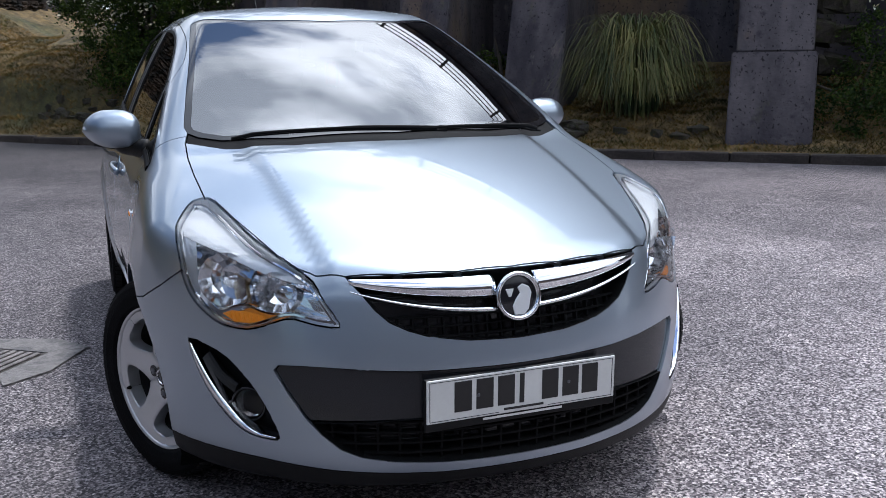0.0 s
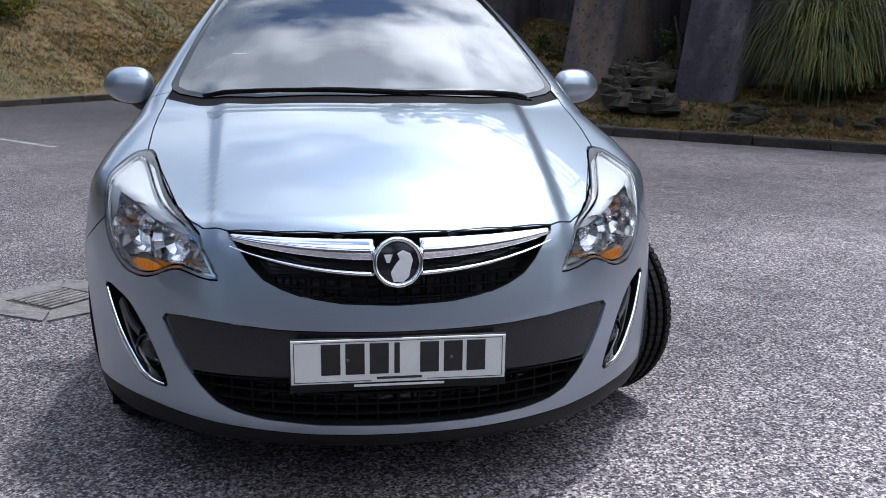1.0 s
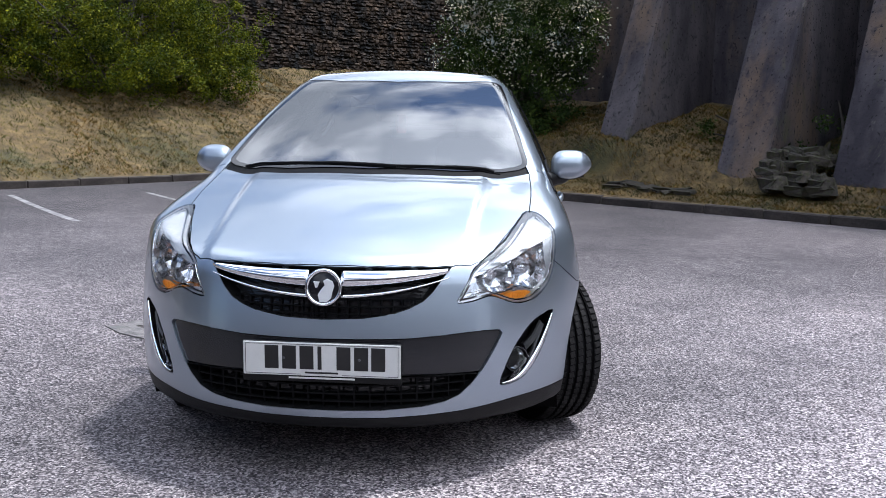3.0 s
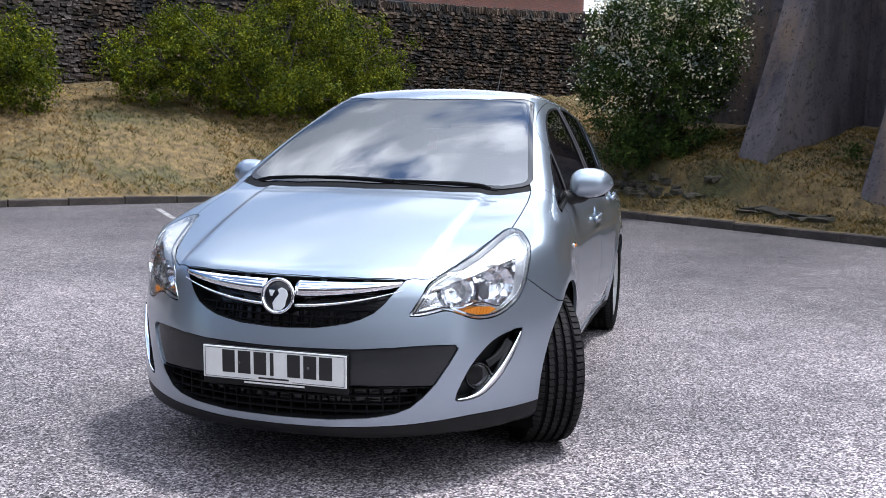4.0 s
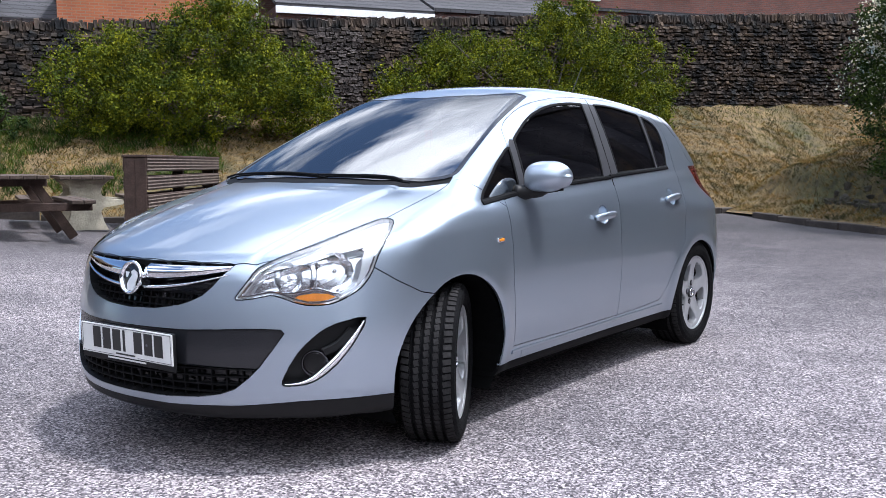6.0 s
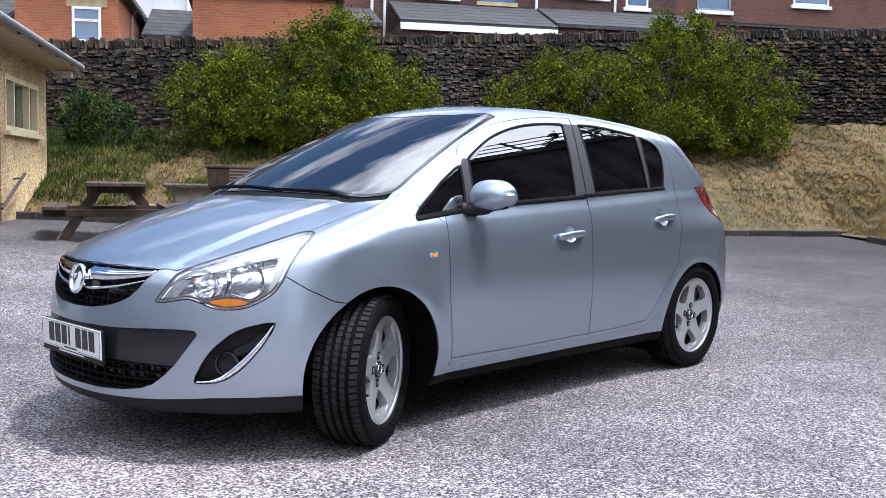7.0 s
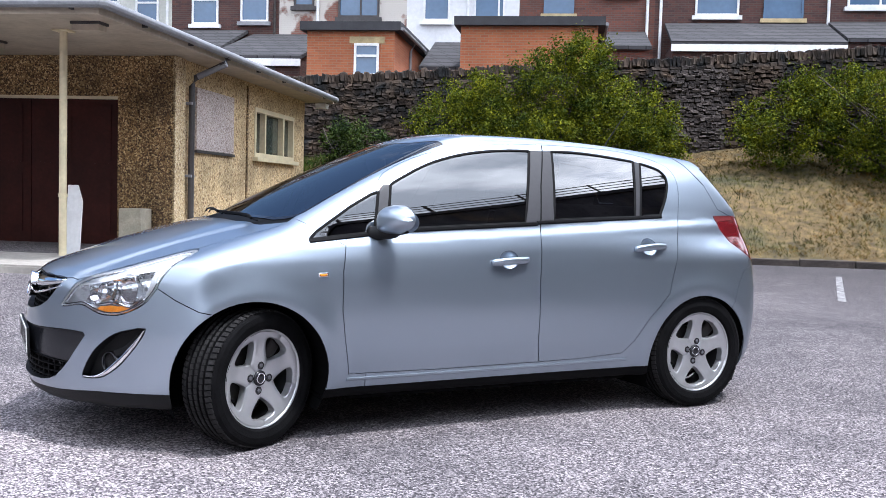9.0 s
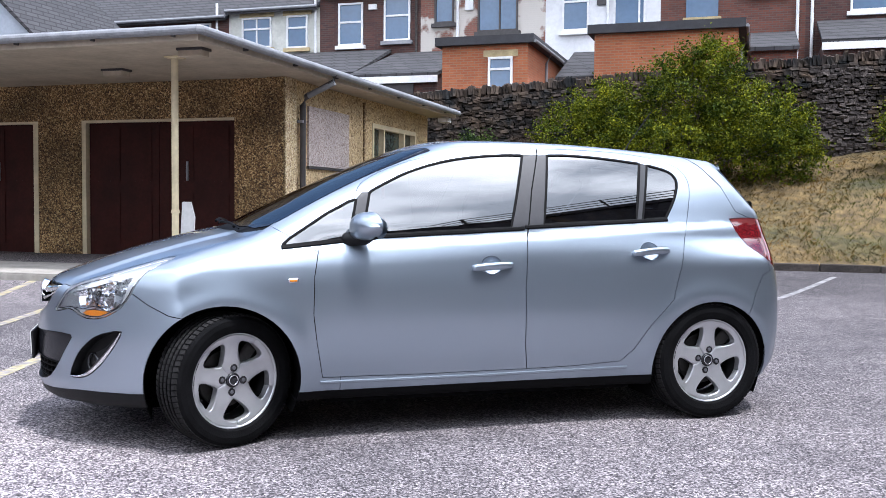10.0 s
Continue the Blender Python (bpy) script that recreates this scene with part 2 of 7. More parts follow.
        col = mix_("MULTIPLY", 1.0, col, ramp_(rg.outputs[0], [(0.0, (1.0, 1.0, 1.0)), (1.0, (0.50, 0.49, 0.495))]))
    l.new(col, b.inputs["Base Color"])
    bu = n.new("ShaderNodeBump")
    bu.inputs["Strength"].default_value, bu.inputs["Distance"].default_value = 0.7, 0.006
    l.new(vo.outputs["Distance"], bu.inputs["Height"])
    l.new(bu.outputs["Normal"], b.inputs["Normal"])
    return m
MAT["asphalt"] = asphalt_material()

def pebble_material(name, stops, patch, scale=58):
    """Pebbledash: small stones of several tones set in render."""
    m = material(name, stops[0], 0.9, 0, 0.0)
    n, l = m.node_tree.nodes, m.node_tree.links
    b, co, vo, r = n["Principled BSDF"], n.new("ShaderNodeTexCoord"), n.new("ShaderNodeTexVoronoi"), n.new("ShaderNodeValToRGB")
    vo.inputs["Scale"].default_value = scale
    l.new(co.outputs["Object"], vo.inputs["Vector"])
    sep = n.new("ShaderNodeSeparateColor")
    l.new(vo.outputs["Color"], sep.inputs[0])
    while len(r.color_ramp.elements) < len(stops):
        r.color_ramp.elements.new(0.5)
    for i, (e, c) in enumerate(zip(r.color_ramp.elements, stops)):
        e.position, e.color = i / (len(stops) - 1), (*c, 1)
    l.new(sep.outputs[0], r.inputs["Fac"])
    t, r2, x = n.new("ShaderNodeTexNoise"), n.new("ShaderNodeValToRGB"), n.new("ShaderNodeMix")
    t.inputs["Scale"].default_value, t.inputs["Detail"].default_value = 1.2, 6
    l.new(co.outputs["Object"], t.inputs["Vector"])
    l.new(t.outputs["Fac"], r2.inputs["Fac"])
    r2.color_ramp.elements[0].position, r2.color_ramp.elements[1].position = 0.35, 0.65
    r2.color_ramp.elements[0].color, r2.color_ramp.elements[1].color = (1 - patch,) * 3 + (1,), (1 + patch,) * 3 + (1,)
    x.data_type, x.blend_type = "RGBA", "MULTIPLY"
    x.inputs[0].default_value = 1.0
    l.new(r.outputs["Color"], x.inputs[6])
    l.new(r2.outputs["Color"], x.inputs[7])
    l.new(x.outputs[2], b.inputs["Base Color"])
    bu = n.new("ShaderNodeBump")
    bu.inputs["Strength"].default_value, bu.inputs["Distance"].default_value = 0.8, 0.01
    bu.invert = True
    l.new(vo.outputs["Distance"], bu.inputs["Height"])
    l.new(bu.outputs["Normal"], b.inputs["Normal"])
    return m
# brown stones, darkened further by the canopy's shade put into their tones
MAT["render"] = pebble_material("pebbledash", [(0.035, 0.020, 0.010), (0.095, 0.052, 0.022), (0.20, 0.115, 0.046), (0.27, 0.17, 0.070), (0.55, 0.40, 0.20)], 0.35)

def leaf_material(name, colors, through=0.25, rough=0.55):
    """Leaves or blades, each of its own tone."""
    m = bpy.data.materials.new(name)
    m.use_nodes = True
    n, l = m.node_tree.nodes, m.node_tree.links
    b = n["Principled BSDF"]
    b.inputs["Roughness"].default_value, b.inputs["Specular IOR Level"].default_value = rough, 0.15
    ge, r = n.new("ShaderNodeNewGeometry"), n.new("ShaderNodeValToRGB")
    while len(r.color_ramp.elements) < len(colors):
        r.color_ramp.elements.new(0.5)
    for i, (e, c) in enumerate(zip(r.color_ramp.elements, colors)):
        e.position, e.color = i / (len(colors) - 1), (*c, 1)
    l.new(ge.outputs["Random Per Island"], r.inputs["Fac"])
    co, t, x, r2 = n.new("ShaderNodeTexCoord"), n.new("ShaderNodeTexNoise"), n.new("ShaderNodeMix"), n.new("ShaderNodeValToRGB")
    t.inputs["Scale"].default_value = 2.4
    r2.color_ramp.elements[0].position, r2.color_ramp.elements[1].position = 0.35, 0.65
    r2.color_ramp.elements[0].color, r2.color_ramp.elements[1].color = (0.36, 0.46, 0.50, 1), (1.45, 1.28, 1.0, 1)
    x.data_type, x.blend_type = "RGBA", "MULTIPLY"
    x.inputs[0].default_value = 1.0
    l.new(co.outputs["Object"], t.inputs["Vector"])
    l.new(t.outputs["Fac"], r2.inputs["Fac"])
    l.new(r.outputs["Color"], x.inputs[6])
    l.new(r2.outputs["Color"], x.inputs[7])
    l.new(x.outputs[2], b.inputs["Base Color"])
    tr, mx = n.new("ShaderNodeBsdfTranslucent"), n.new("ShaderNodeMixShader")
    l.new(x.outputs[2], tr.inputs["Color"])
    mx.inputs["Fac"].default_value = through
    l.new(b.outputs["BSDF"], mx.inputs[1])
    l.new(tr.outputs["BSDF"], mx.inputs[2])
    l.new(mx.outputs["Shader"], n["Material Output"].inputs["Surface"])
    return m

def brick_material(name, a, b_, mortar, size=1.0, patch=None):
    """Courses of brick on walls drawn in their own x and z."""
    m = material(name, a, 0.9, 0, 0.0)
    n, l = m.node_tree.nodes, m.node_tree.links
    bs, co, sep, com, br = n["Principled BSDF"], n.new("ShaderNodeTexCoord"), n.new("ShaderNodeSeparateXYZ"), n.new("ShaderNodeCombineXYZ"), n.new("ShaderNodeTexBrick")
    add = n.new("ShaderNodeMath")
    add.operation = "ADD"
    l.new(co.outputs["Object"], sep.inputs[0])
    l.new(sep.outputs["X"], add.inputs[0])
    l.new(sep.outputs["Y"], add.inputs[1])
    l.new(add.outputs[0], com.inputs["X"])
    l.new(sep.outputs["Z"], com.inputs["Y"])
    l.new(com.outputs[0], br.inputs["Vector"])
    br.inputs["Color1"].default_value, br.inputs["Color2"].default_value, br.inputs["Mortar"].default_value = (*a, 1), (*b_, 1), (*mortar, 1)
    br.inputs["Scale"].default_value = 1.0
    br.inputs["Brick Width"].default_value, br.inputs["Row Height"].default_value, br.inputs["Mortar Size"].default_value = 0.225 * size, 0.075 * size, 0.010 * size
    t, r, x = n.new("ShaderNodeTexNoise"), n.new("ShaderNodeValToRGB"), n.new("ShaderNodeMix")
    t.inputs["Scale"].default_value, t.inputs["Detail"].default_value = 1.1, 7
    l.new(co.outputs["Object"], t.inputs["Vector"])
    l.new(t.outputs["Fac"], r.inputs["Fac"])
    x.data_type = "RGBA"
    if patch:
        r.color_ramp.elements[0].position, r.color_ramp.elements[1].position = 0.47, 0.53
        l.new(r.outputs["Color"], x.inputs[0])
        x.inputs[7].default_value = (*patch, 1)
    else:
        r.color_ramp.elements[0].color, r.color_ramp.elements[1].color = (0.65, 0.65, 0.65, 1), (1.3, 1.3, 1.3, 1)
        x.blend_type = "MULTIPLY"
        x.inputs[0].default_value = 1.0
        l.new(r.outputs["Color"], x.inputs[7])
    l.new(br.outputs["Color"], x.inputs[6])
    l.new(x.outputs[2], bs.inputs["Base Color"])
    bu = n.new("ShaderNodeBump")
    bu.inputs["Strength"].default_value, bu.inputs["Distance"].default_value = 0.5, 0.01
    l.new(br.outputs["Fac"], bu.inputs["Height"])
    bu.invert = True
    l.new(bu.outputs["Normal"], bs.inputs["Normal"])
    return m

def streaked_concrete():
    """Old shuttered concrete with dark runs, brown stains and board marks."""
    m = material("weathered_concrete", (0.20, 0.18, 0.175), 0.92, 0, 0.0, bump=0.5, bump_scale=14)
    n, l = m.node_tree.nodes, m.node_tree.links
    b, co = n["Principled BSDF"], n.new("ShaderNodeTexCoord")
    def tex(scale, sz, detail=6):
        mp, t = n.new("ShaderNodeMapping"), n.new("ShaderNodeTexNoise")
        mp.inputs["Scale"].default_value = (1, 1, sz)
        t.inputs["Scale"].default_value, t.inputs["Detail"].default_value, t.inputs["Roughness"].default_value = scale, detail, 0.6
        l.new(co.outputs["Object"], mp.inputs[0])
        l.new(mp.outputs[0], t.inputs["Vector"])
        return t.outputs["Fac"]
    def layer(base, color, fac, p0, p1):
        r, x = n.new("ShaderNodeValToRGB"), n.new("ShaderNodeMix")
        r.color_ramp.elements[0].position, r.color_ramp.elements[1].position = p0, p1
        l.new(fac, r.inputs["Fac"])
        x.data_type = "RGBA"
        l.new(r.outputs["Color"], x.inputs[0])
        if hasattr(base, "links"):
            l.new(base, x.inputs[6])
        else:
            x.inputs[6].default_value = (*base, 1)
        x.inputs[7].default_value = (*color, 1)
        return x.outputs[2]
    c = layer((0.098, 0.086, 0.091), (0.028, 0.024, 0.031), tex(1.3, 0.22), 0.38, 0.62)
    c = layer(c, (0.15, 0.100, 0.06), tex(0.7, 0.35), 0.54, 0.70)
    c = layer(c, (0.028, 0.024, 0.032), tex(6, 1.0, 8), 0.55, 0.72)
    c = layer(c, (0.07, 0.07, 0.03), tex(2.2, 0.6), 0.62, 0.8)
    c = layer(c, (0.013, 0.011, 0.014), tex(24, 0.8, 3), 0.62, 0.645)
    c = layer(c, (0.15, 0.13, 0.115), tex(1.7, 0.5, 9), 0.66, 0.72)
    l.new(c, b.inputs["Base Color"])
    return m

MAT["stone_far"] = leaf_material("wall_stone_rest", [(0.028, 0.023, 0.023), (0.046, 0.037, 0.035), (0.080, 0.065, 0.060), (0.036, 0.030, 0.030), (0.058, 0.047, 0.046)], 0.0, 0.9)
MAT["concrete"] = streaked_concrete()
MAT["brick"] = brick_material("orange_brick", (0.40, 0.125, 0.05), (0.33, 0.095, 0.04), (0.30, 0.17, 0.10))
MAT["dbrick"] = brick_material("brown_brick", (0.105, 0.042, 0.032), (0.06, 0.030, 0.028), (0.085, 0.062, 0.054))
MAT["rbrick"] = brick_material("red_brick", (0.165, 0.055, 0.036), (0.10, 0.042, 0.032), (0.11, 0.078, 0.066))
MAT["peeling"] = brick_material("peeling_render", (0.25, 0.10, 0.07), (0.19, 0.08, 0.06), (0.2, 0.15, 0.12), patch=(0.55, 0.51, 0.46))
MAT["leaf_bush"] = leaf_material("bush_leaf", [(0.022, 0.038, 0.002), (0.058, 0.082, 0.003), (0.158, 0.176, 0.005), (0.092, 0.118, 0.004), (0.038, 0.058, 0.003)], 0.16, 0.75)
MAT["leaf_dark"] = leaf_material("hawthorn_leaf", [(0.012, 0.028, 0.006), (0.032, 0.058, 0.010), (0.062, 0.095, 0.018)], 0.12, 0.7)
MAT["blossom"] = leaf_material("white_blossom", [(0.60, 0.60, 0.52), (0.78, 0.77, 0.72)], 0.2)
MAT["blade"] = leaf_material("dry_grass_blade", [(0.120, 0.077, 0.026), (0.200, 0.136, 0.050), (0.050, 0.044, 0.012), (0.150, 0.098, 0.036)], 0.2, 0.8)
MAT["green_blade"] = leaf_material("green_grass_blade", [(0.055, 0.062, 0.014), (0.085, 0.088, 0.022), (0.065, 0.068, 0.016)], 0.2, 0.8)
MAT["lush_blade"] = leaf_material("lush_grass_blade", [(0.022, 0.050, 0.006), (0.050, 0.090, 0.010), (0.036, 0.066, 0.008)], 0.2, 0.8)
MAT["plume"] = leaf_material("long_grass", [(0.10, 0.13, 0.05), (0.16, 0.17, 0.08), (0.20, 0.19, 0.10), (0.07, 0.10, 0.035)], 0.2, 0.6)
# side faces of the hut: sunlight is put into these brighter tones
MAT["render_sunlit"] = pebble_material("sunlit_pebbledash", [(0.16, 0.10, 0.05), (0.42, 0.30, 0.15), (0.55, 0.41, 0.22), (0.62, 0.49, 0.30), (0.75, 0.64, 0.44)], 0.12)
MAT["render_side_sunlit"] = pebble_material("sunlit_buff_pebbledash", [(0.16, 0.10, 0.045), (0.42, 0.29, 0.14), (0.56, 0.405, 0.21), (0.62, 0.46, 0.25), (0.74, 0.60, 0.37)], 0.22, 38)
MAT["soil"] = material("bare_soil", (0.075, 0.055, 0.04), 0.95, 0, 0.4, 6, 0.8, 20)
MAT["grass"] = material("bank_turf", (0.115, 0.078, 0.030), 0.95, 0, 0.55, 6, 1.0, 45, second=(0.045, 0.044, 0.014), mask_scale=0.45, mask=(0.48, 0.66))
MAT["wood"] = material("dark_stained_wood", (0.048, 0.030, 0.023), 0.75, 0, 0.3, 8, 0.4, 50, spec=0.25)
MAT["wood_worn"] = material("worn_bench_wood", (0.066, 0.048, 0.038), 0.8, 0, 0.35, 8, 0.4, 50, spec=0.25)
MAT["greywood"] = material("weathered_wood", (0.15, 0.115, 0.09), 0.8, 0, 0.3, 8, 0.4, 50)
MAT["door"] = material("brown_door_paint", (0.036, 0.0075, 0.005), 0.55, 0, 0.3, 3, spec=0.2)
MAT["pad"] = material("pale_concrete", (0.42, 0.38, 0.29), 0.9, 0, 0.2, 6, 0.3, 40)
MAT["apron"] = material("concrete_apron", (0.30, 0.28, 0.25), 0.9, 0, 0.2, 2, 0.3, 40)
MAT["pink"] = pebble_material("pinkish_pebbledash", [(0.20, 0.14, 0.12), (0.40, 0.32, 0.28), (0.50, 0.42, 0.38), (0.55, 0.47, 0.43), (0.64, 0.57, 0.53)], 0.10)
MAT["soffit"] = material("grey_cream_soffit", (0.44, 0.375, 0.285), 0.7, 0, 0.15, 2)
MAT["felt"] = material("dark_roof_felt", (0.03, 0.03, 0.034), 0.85, 0, 0.2, 4)
MAT["gutter"] = material("grey_gutter", (0.22, 0.225, 0.24), 0.5, 0, 0.15, 6)
MAT["pipe"] = material("dark_downpipe", (0.045, 0.04, 0.04), 0.5, 0, 0.2, 8)
MAT["line_white"] = material("worn_white_line", (0.25, 0.243, 0.24), 0.85, 0, 0.3, 18, second=(0.13, 0.125, 0.128), mask_scale=9, mask=(0.45, 0.55))
MAT["line_yellow"] = material("worn_yellow_line", (0.33, 0.285, 0.16), 0.85, 0, 0.3, 18, second=(0.20, 0.185, 0.18), mask_scale=11, mask=(0.42, 0.58))
MAT["iron"] = material("rusty_iron", (0.05, 0.042, 0.038), 0.7, 0.3, 0.4, 14, 0.3, 60)
MAT["grate"] = material("worn_iron", (0.16, 0.145, 0.14), 0.6, 0.3, 0.4, 14, 0.3, 60)
MAT["collar"] = material("worn_collar_concrete", (0.19, 0.178, 0.172), 0.9, 0, 0.35, 9, 0.5, 60, second=(0.09, 0.085, 0.085), mask_scale=9, mask=(0.48, 0.62))
# the blue of the reflected sky is put into the pane's colour
MAT["pane"] = material("sky_tinted_house_pane", (0.07, 0.13, 0.22), 0.06, 0, 0.1, 1.0, spec=0.9)
MAT["hut_pane"] = material("dull_hut_pane", (0.06, 0.075, 0.065), 0.12, 0, 0.2, 2.0, spec=0.6)
MAT["render_white"] = material("white_render", (0.68, 0.68, 0.69), 0.85, 0, 0.1, 1.2, 0.1, 20, second=(0.42, 0.41, 0.41), mask_scale=0.8, mask=(0.6, 0.75))
MAT["render_cream"] = material("grey_cream_render", (0.52, 0.52, 0.47), 0.85, 0, 0.15, 1.5)
MAT["gable"] = material("pale_blue_render", (0.34, 0.37, 0.42), 0.85, 0, 0.1, 1.5)
MAT["sill"] = material("buff_stone_sill", (0.42, 0.33, 0.18), 0.85, 0, 0.2, 4)
MAT["slate"] = brick_material("slate_roof", (0.052, 0.050, 0.054), (0.034, 0.033, 0.037), (0.012, 0.012, 0.013), 2.4)

MAT["amber_lit"] = material("amber_lit", (0.62, 0.22, 0.03), 0.3, 0, 0.1, 40)
MAT["amber_lit"].node_tree.nodes["Principled BSDF"].inputs["Emission Color"].default_value = (1.0, 0.36, 0.03, 1)
MAT["amber_lit"].node_tree.nodes["Principled BSDF"].inputs["Emission Strength"].default_value = 0.3

def bm_box(bm, size, m=Matrix.Identity(4)):
    return bmesh.ops.create_cube(bm, size=1.0, matrix=m @ Matrix.Diagonal((*size, 1)))["verts"]

def ob_from(name, bm, mat, smooth=False):
    me = bpy.data.meshes.new(name)
    bm.to_mesh(me)
    bm.free()
    for mm in mat if isinstance(mat, (list, tuple)) else [mat]:
        me.materials.append(mm)
    if smooth:
        me.shade_smooth()
    return new(name, me)

def part(name, bm, mat, parent, label="", smooth=False):
    ob = ob_from(name, bm, mat, smooth)
    ob.parent = parent
    return tagged(ob, label)

def ss(a, b, v):
    t = np.clip((v - a) / (b - a), 0, 1)
    return t * t * (3 - 2 * t)


def box_bm(size, m=Matrix.Identity(4), bevel=0.004):
    bm = bmesh.new()
    bm_box(bm, size)
    if bevel:
        bmesh.ops.bevel(bm, geom=list(bm.edges), offset=bevel, segments=1, affect="EDGES")
    bm.transform(m)
    return bm

def prism_late(outline, depth, m):
    bm = bmesh.new()
    f = bm.faces.new([bm.verts.new((x, y, 0)) for x, y in outline])
    got = bmesh.ops.extrude_face_region(bm, geom=[f])
    bmesh.ops.translate(bm, vec=(0, 0, depth), verts=[v for v in got["geom"] if isinstance(v, bmesh.types.BMVert)])
    bmesh.ops.recalc_face_normals(bm, faces=bm.faces)
    bm.transform(m)
    return bm

def tube(pts, r, sides=8):
    """A round bar along points; r may be a list."""
    bm = bmesh.new()
    p = [Vector(q) for q in pts]
    rr = r if isinstance(r, (list, tuple)) else [r] * len(p)
    rings = []
    for i, q in enumerate(p):
        t = (p[min(i + 1, len(p) - 1)] - p[max(i - 1, 0)]).normalized()
        side = t.cross(Vector((0, 0, 1)) if abs(t.z) < 0.95 else Vector((1, 0, 0))).normalized()
        up = side.cross(t)
        rings.append([bm.verts.new(q + (side * math.cos(2 * math.pi * k / sides) + up * math.sin(2 * math.pi * k / sides)) * rr[i]) for k in range(sides)])
    for a, b in zip(rings, rings[1:]):
        for k in range(sides):
            bm.faces.new((a[k], a[(k + 1) % sides], b[(k + 1) % sides], b[k]))
    bm.faces.new(rings[0][::-1])
    bm.faces.new(rings[-1])
    bmesh.ops.recalc_face_normals(bm, faces=bm.faces)
    return bm

tube_pts = lambda pts, r: tube(pts, r, 12)

# ---- plan: U along the stone wall and hut, N towards the wall; L along the concrete wall, M towards it ----
U, N = Vector((0.565, 0.825, 0)), Vector((-0.825, 0.565, 0))
L, M = Vector((-0.73, 0.684, 0)), Vector((0.684, 0.73, 0))
UN = Matrix(((U.x, N.x, 0, 0), (U.y, N.y, 0, 0), (0, 0, 1, 0), (0, 0, 0, 1)))   # local (u, n, z) to world
LM = Matrix(((L.x, M.x, 0, 0), (L.y, M.y, 0, 0), (0, 0, 1, 0), (0, 0, 0, 1)))
KERB_N, KERB_M, WALL_N, WALL_M = 12.2, 9.25, 18.0, 12.9

def lot_z(x, y):
    u, n = U.x * x + U.y * y, N.x * x + N.y * y
    return 0.28 * ss(1.0, -4.0, u) * ss(1.0, 7.0, n) + 0.08 * ss(8.0, 13.0, n) * ss(-4, 1, u)

def bank_z(x, y):
    u, n = U.x * x + U.y * y, N.x * x + N.y * y
    l, m = L.x * x + L.y * y, M.x * x + M.y * y
    a = 0.16 + (1.95 + 0.035 * np.clip(u, -6, 25)) * np.clip((n - KERB_N) / (WALL_N - KERB_N), 0, 1.15) ** 0.9
    k = ss(3.5, 7.5, l)
    e = np.clip(m - KERB_M, 0, 6)
    b = 0.10 + (0.16 + 0.22 * k) * np.clip(e, 0, 1.0) + (0.15 + 0.35 * k) * ss(0.75, 1.15, e) * ss(KERB_N + 1.2, KERB_N - 1.0, n) + 0.28 * np.clip(e - 1.0, 0, 5)
    return np.where(n < KERB_N, b, np.where(m < KERB_M, a, np.maximum(a, b) + 0.0))

def sheet(name, us, vs, place, mat):
    uu, vv = np.meshgrid(us, vs, indexing="ij")
    pts = place(uu, vv)
    a, b = len(us), len(vs)
    idx = np.arange(a * b).reshape(a, b)
    faces = np.stack([idx[:-1, :-1], idx[1:, :-1], idx[1:, 1:], idx[:-1, 1:]], -1).reshape(-1, 4)
    me = bpy.data.meshes.new(name)
    me.from_pydata(pts.reshape(-1, 3).tolist(), [], faces.tolist())
    me.materials.append(mat)
    me.shade_smooth()
    return new(name, me)

xs = np.concatenate([[-400, -150, -60, -30], np.arange(-20, 14.1, 0.5), [20, 40, 120, 400]])
ys = np.concatenate([[-400, -150, -60, -20], np.arange(-10, 24.1, 0.5), [40, 60, 150, 400]])
ground = sheet("ground", xs, ys, lambda x, y: np.stack([x, y, lot_z(x, y)], -1), MAT["asphalt"])
tagged(ground, "worn grey tarmac car park with pale chippings", "ground", kind="structure")

rng = np.random.default_rng(7)
def wobble(x, y, s, a):
    """Smooth unevenness of the turf."""
    return a * (np.sin(x * s + 1.3 * np.sin(y * s * 0.7)) * np.cos(y * s * 0.9 + 0.6 * np.sin(x * s * 1.3)) + 0.5 * np.sin(x * s * 2.3 + y * s * 1.9))

def turf_z(x, y):
    u, n = U.x * x + U.y * y, N.x * x + N.y * y
    l, m = L.x * x + L.y * y, M.x * x + M.y * y
    rim = ss(0.1, 0.8, np.maximum(n - KERB_N, m - KERB_M))
    return bank_z(x, y) + rim * (wobble(x, y, 1.1, 0.06) + wobble(x, y, 3.7, 0.032) + wobble(x, y, 9.0, 0.016))

# banks: two sheets that meet at the corner of the car park
ub, nb = np.arange(-22, 30, 0.18), np.concatenate([[KERB_N + 0.02], np.arange(KERB_N + 0.12, 19.3, 0.18)])
def bank_one(u, n):
    x, y = U.x * u + N.x * n, U.y * u + N.y * n
    m = M.x * x + M.y * y
    z = turf_z(x, y)
    return np.stack([x, y, np.where(m > KERB_M + 0.1, z - 0.02, z)], -1)
grass_bank = tagged(sheet("grass_bank", ub, nb, bank_one, MAT["grass"]), "dry yellowed grass bank rising behind the kerb", "bank", kind="structure")
lb, mb = np.arange(-22, 17.0, 0.16), np.concatenate([[KERB_M + 0.02], np.arange(KERB_M + 0.1, 14.2, 0.14)])
def bank_two(l, m):
    x, y = L.x * l + M.x * m, L.y * l + M.y * m
    return np.stack([x, y, turf_z(x, y)], -1)
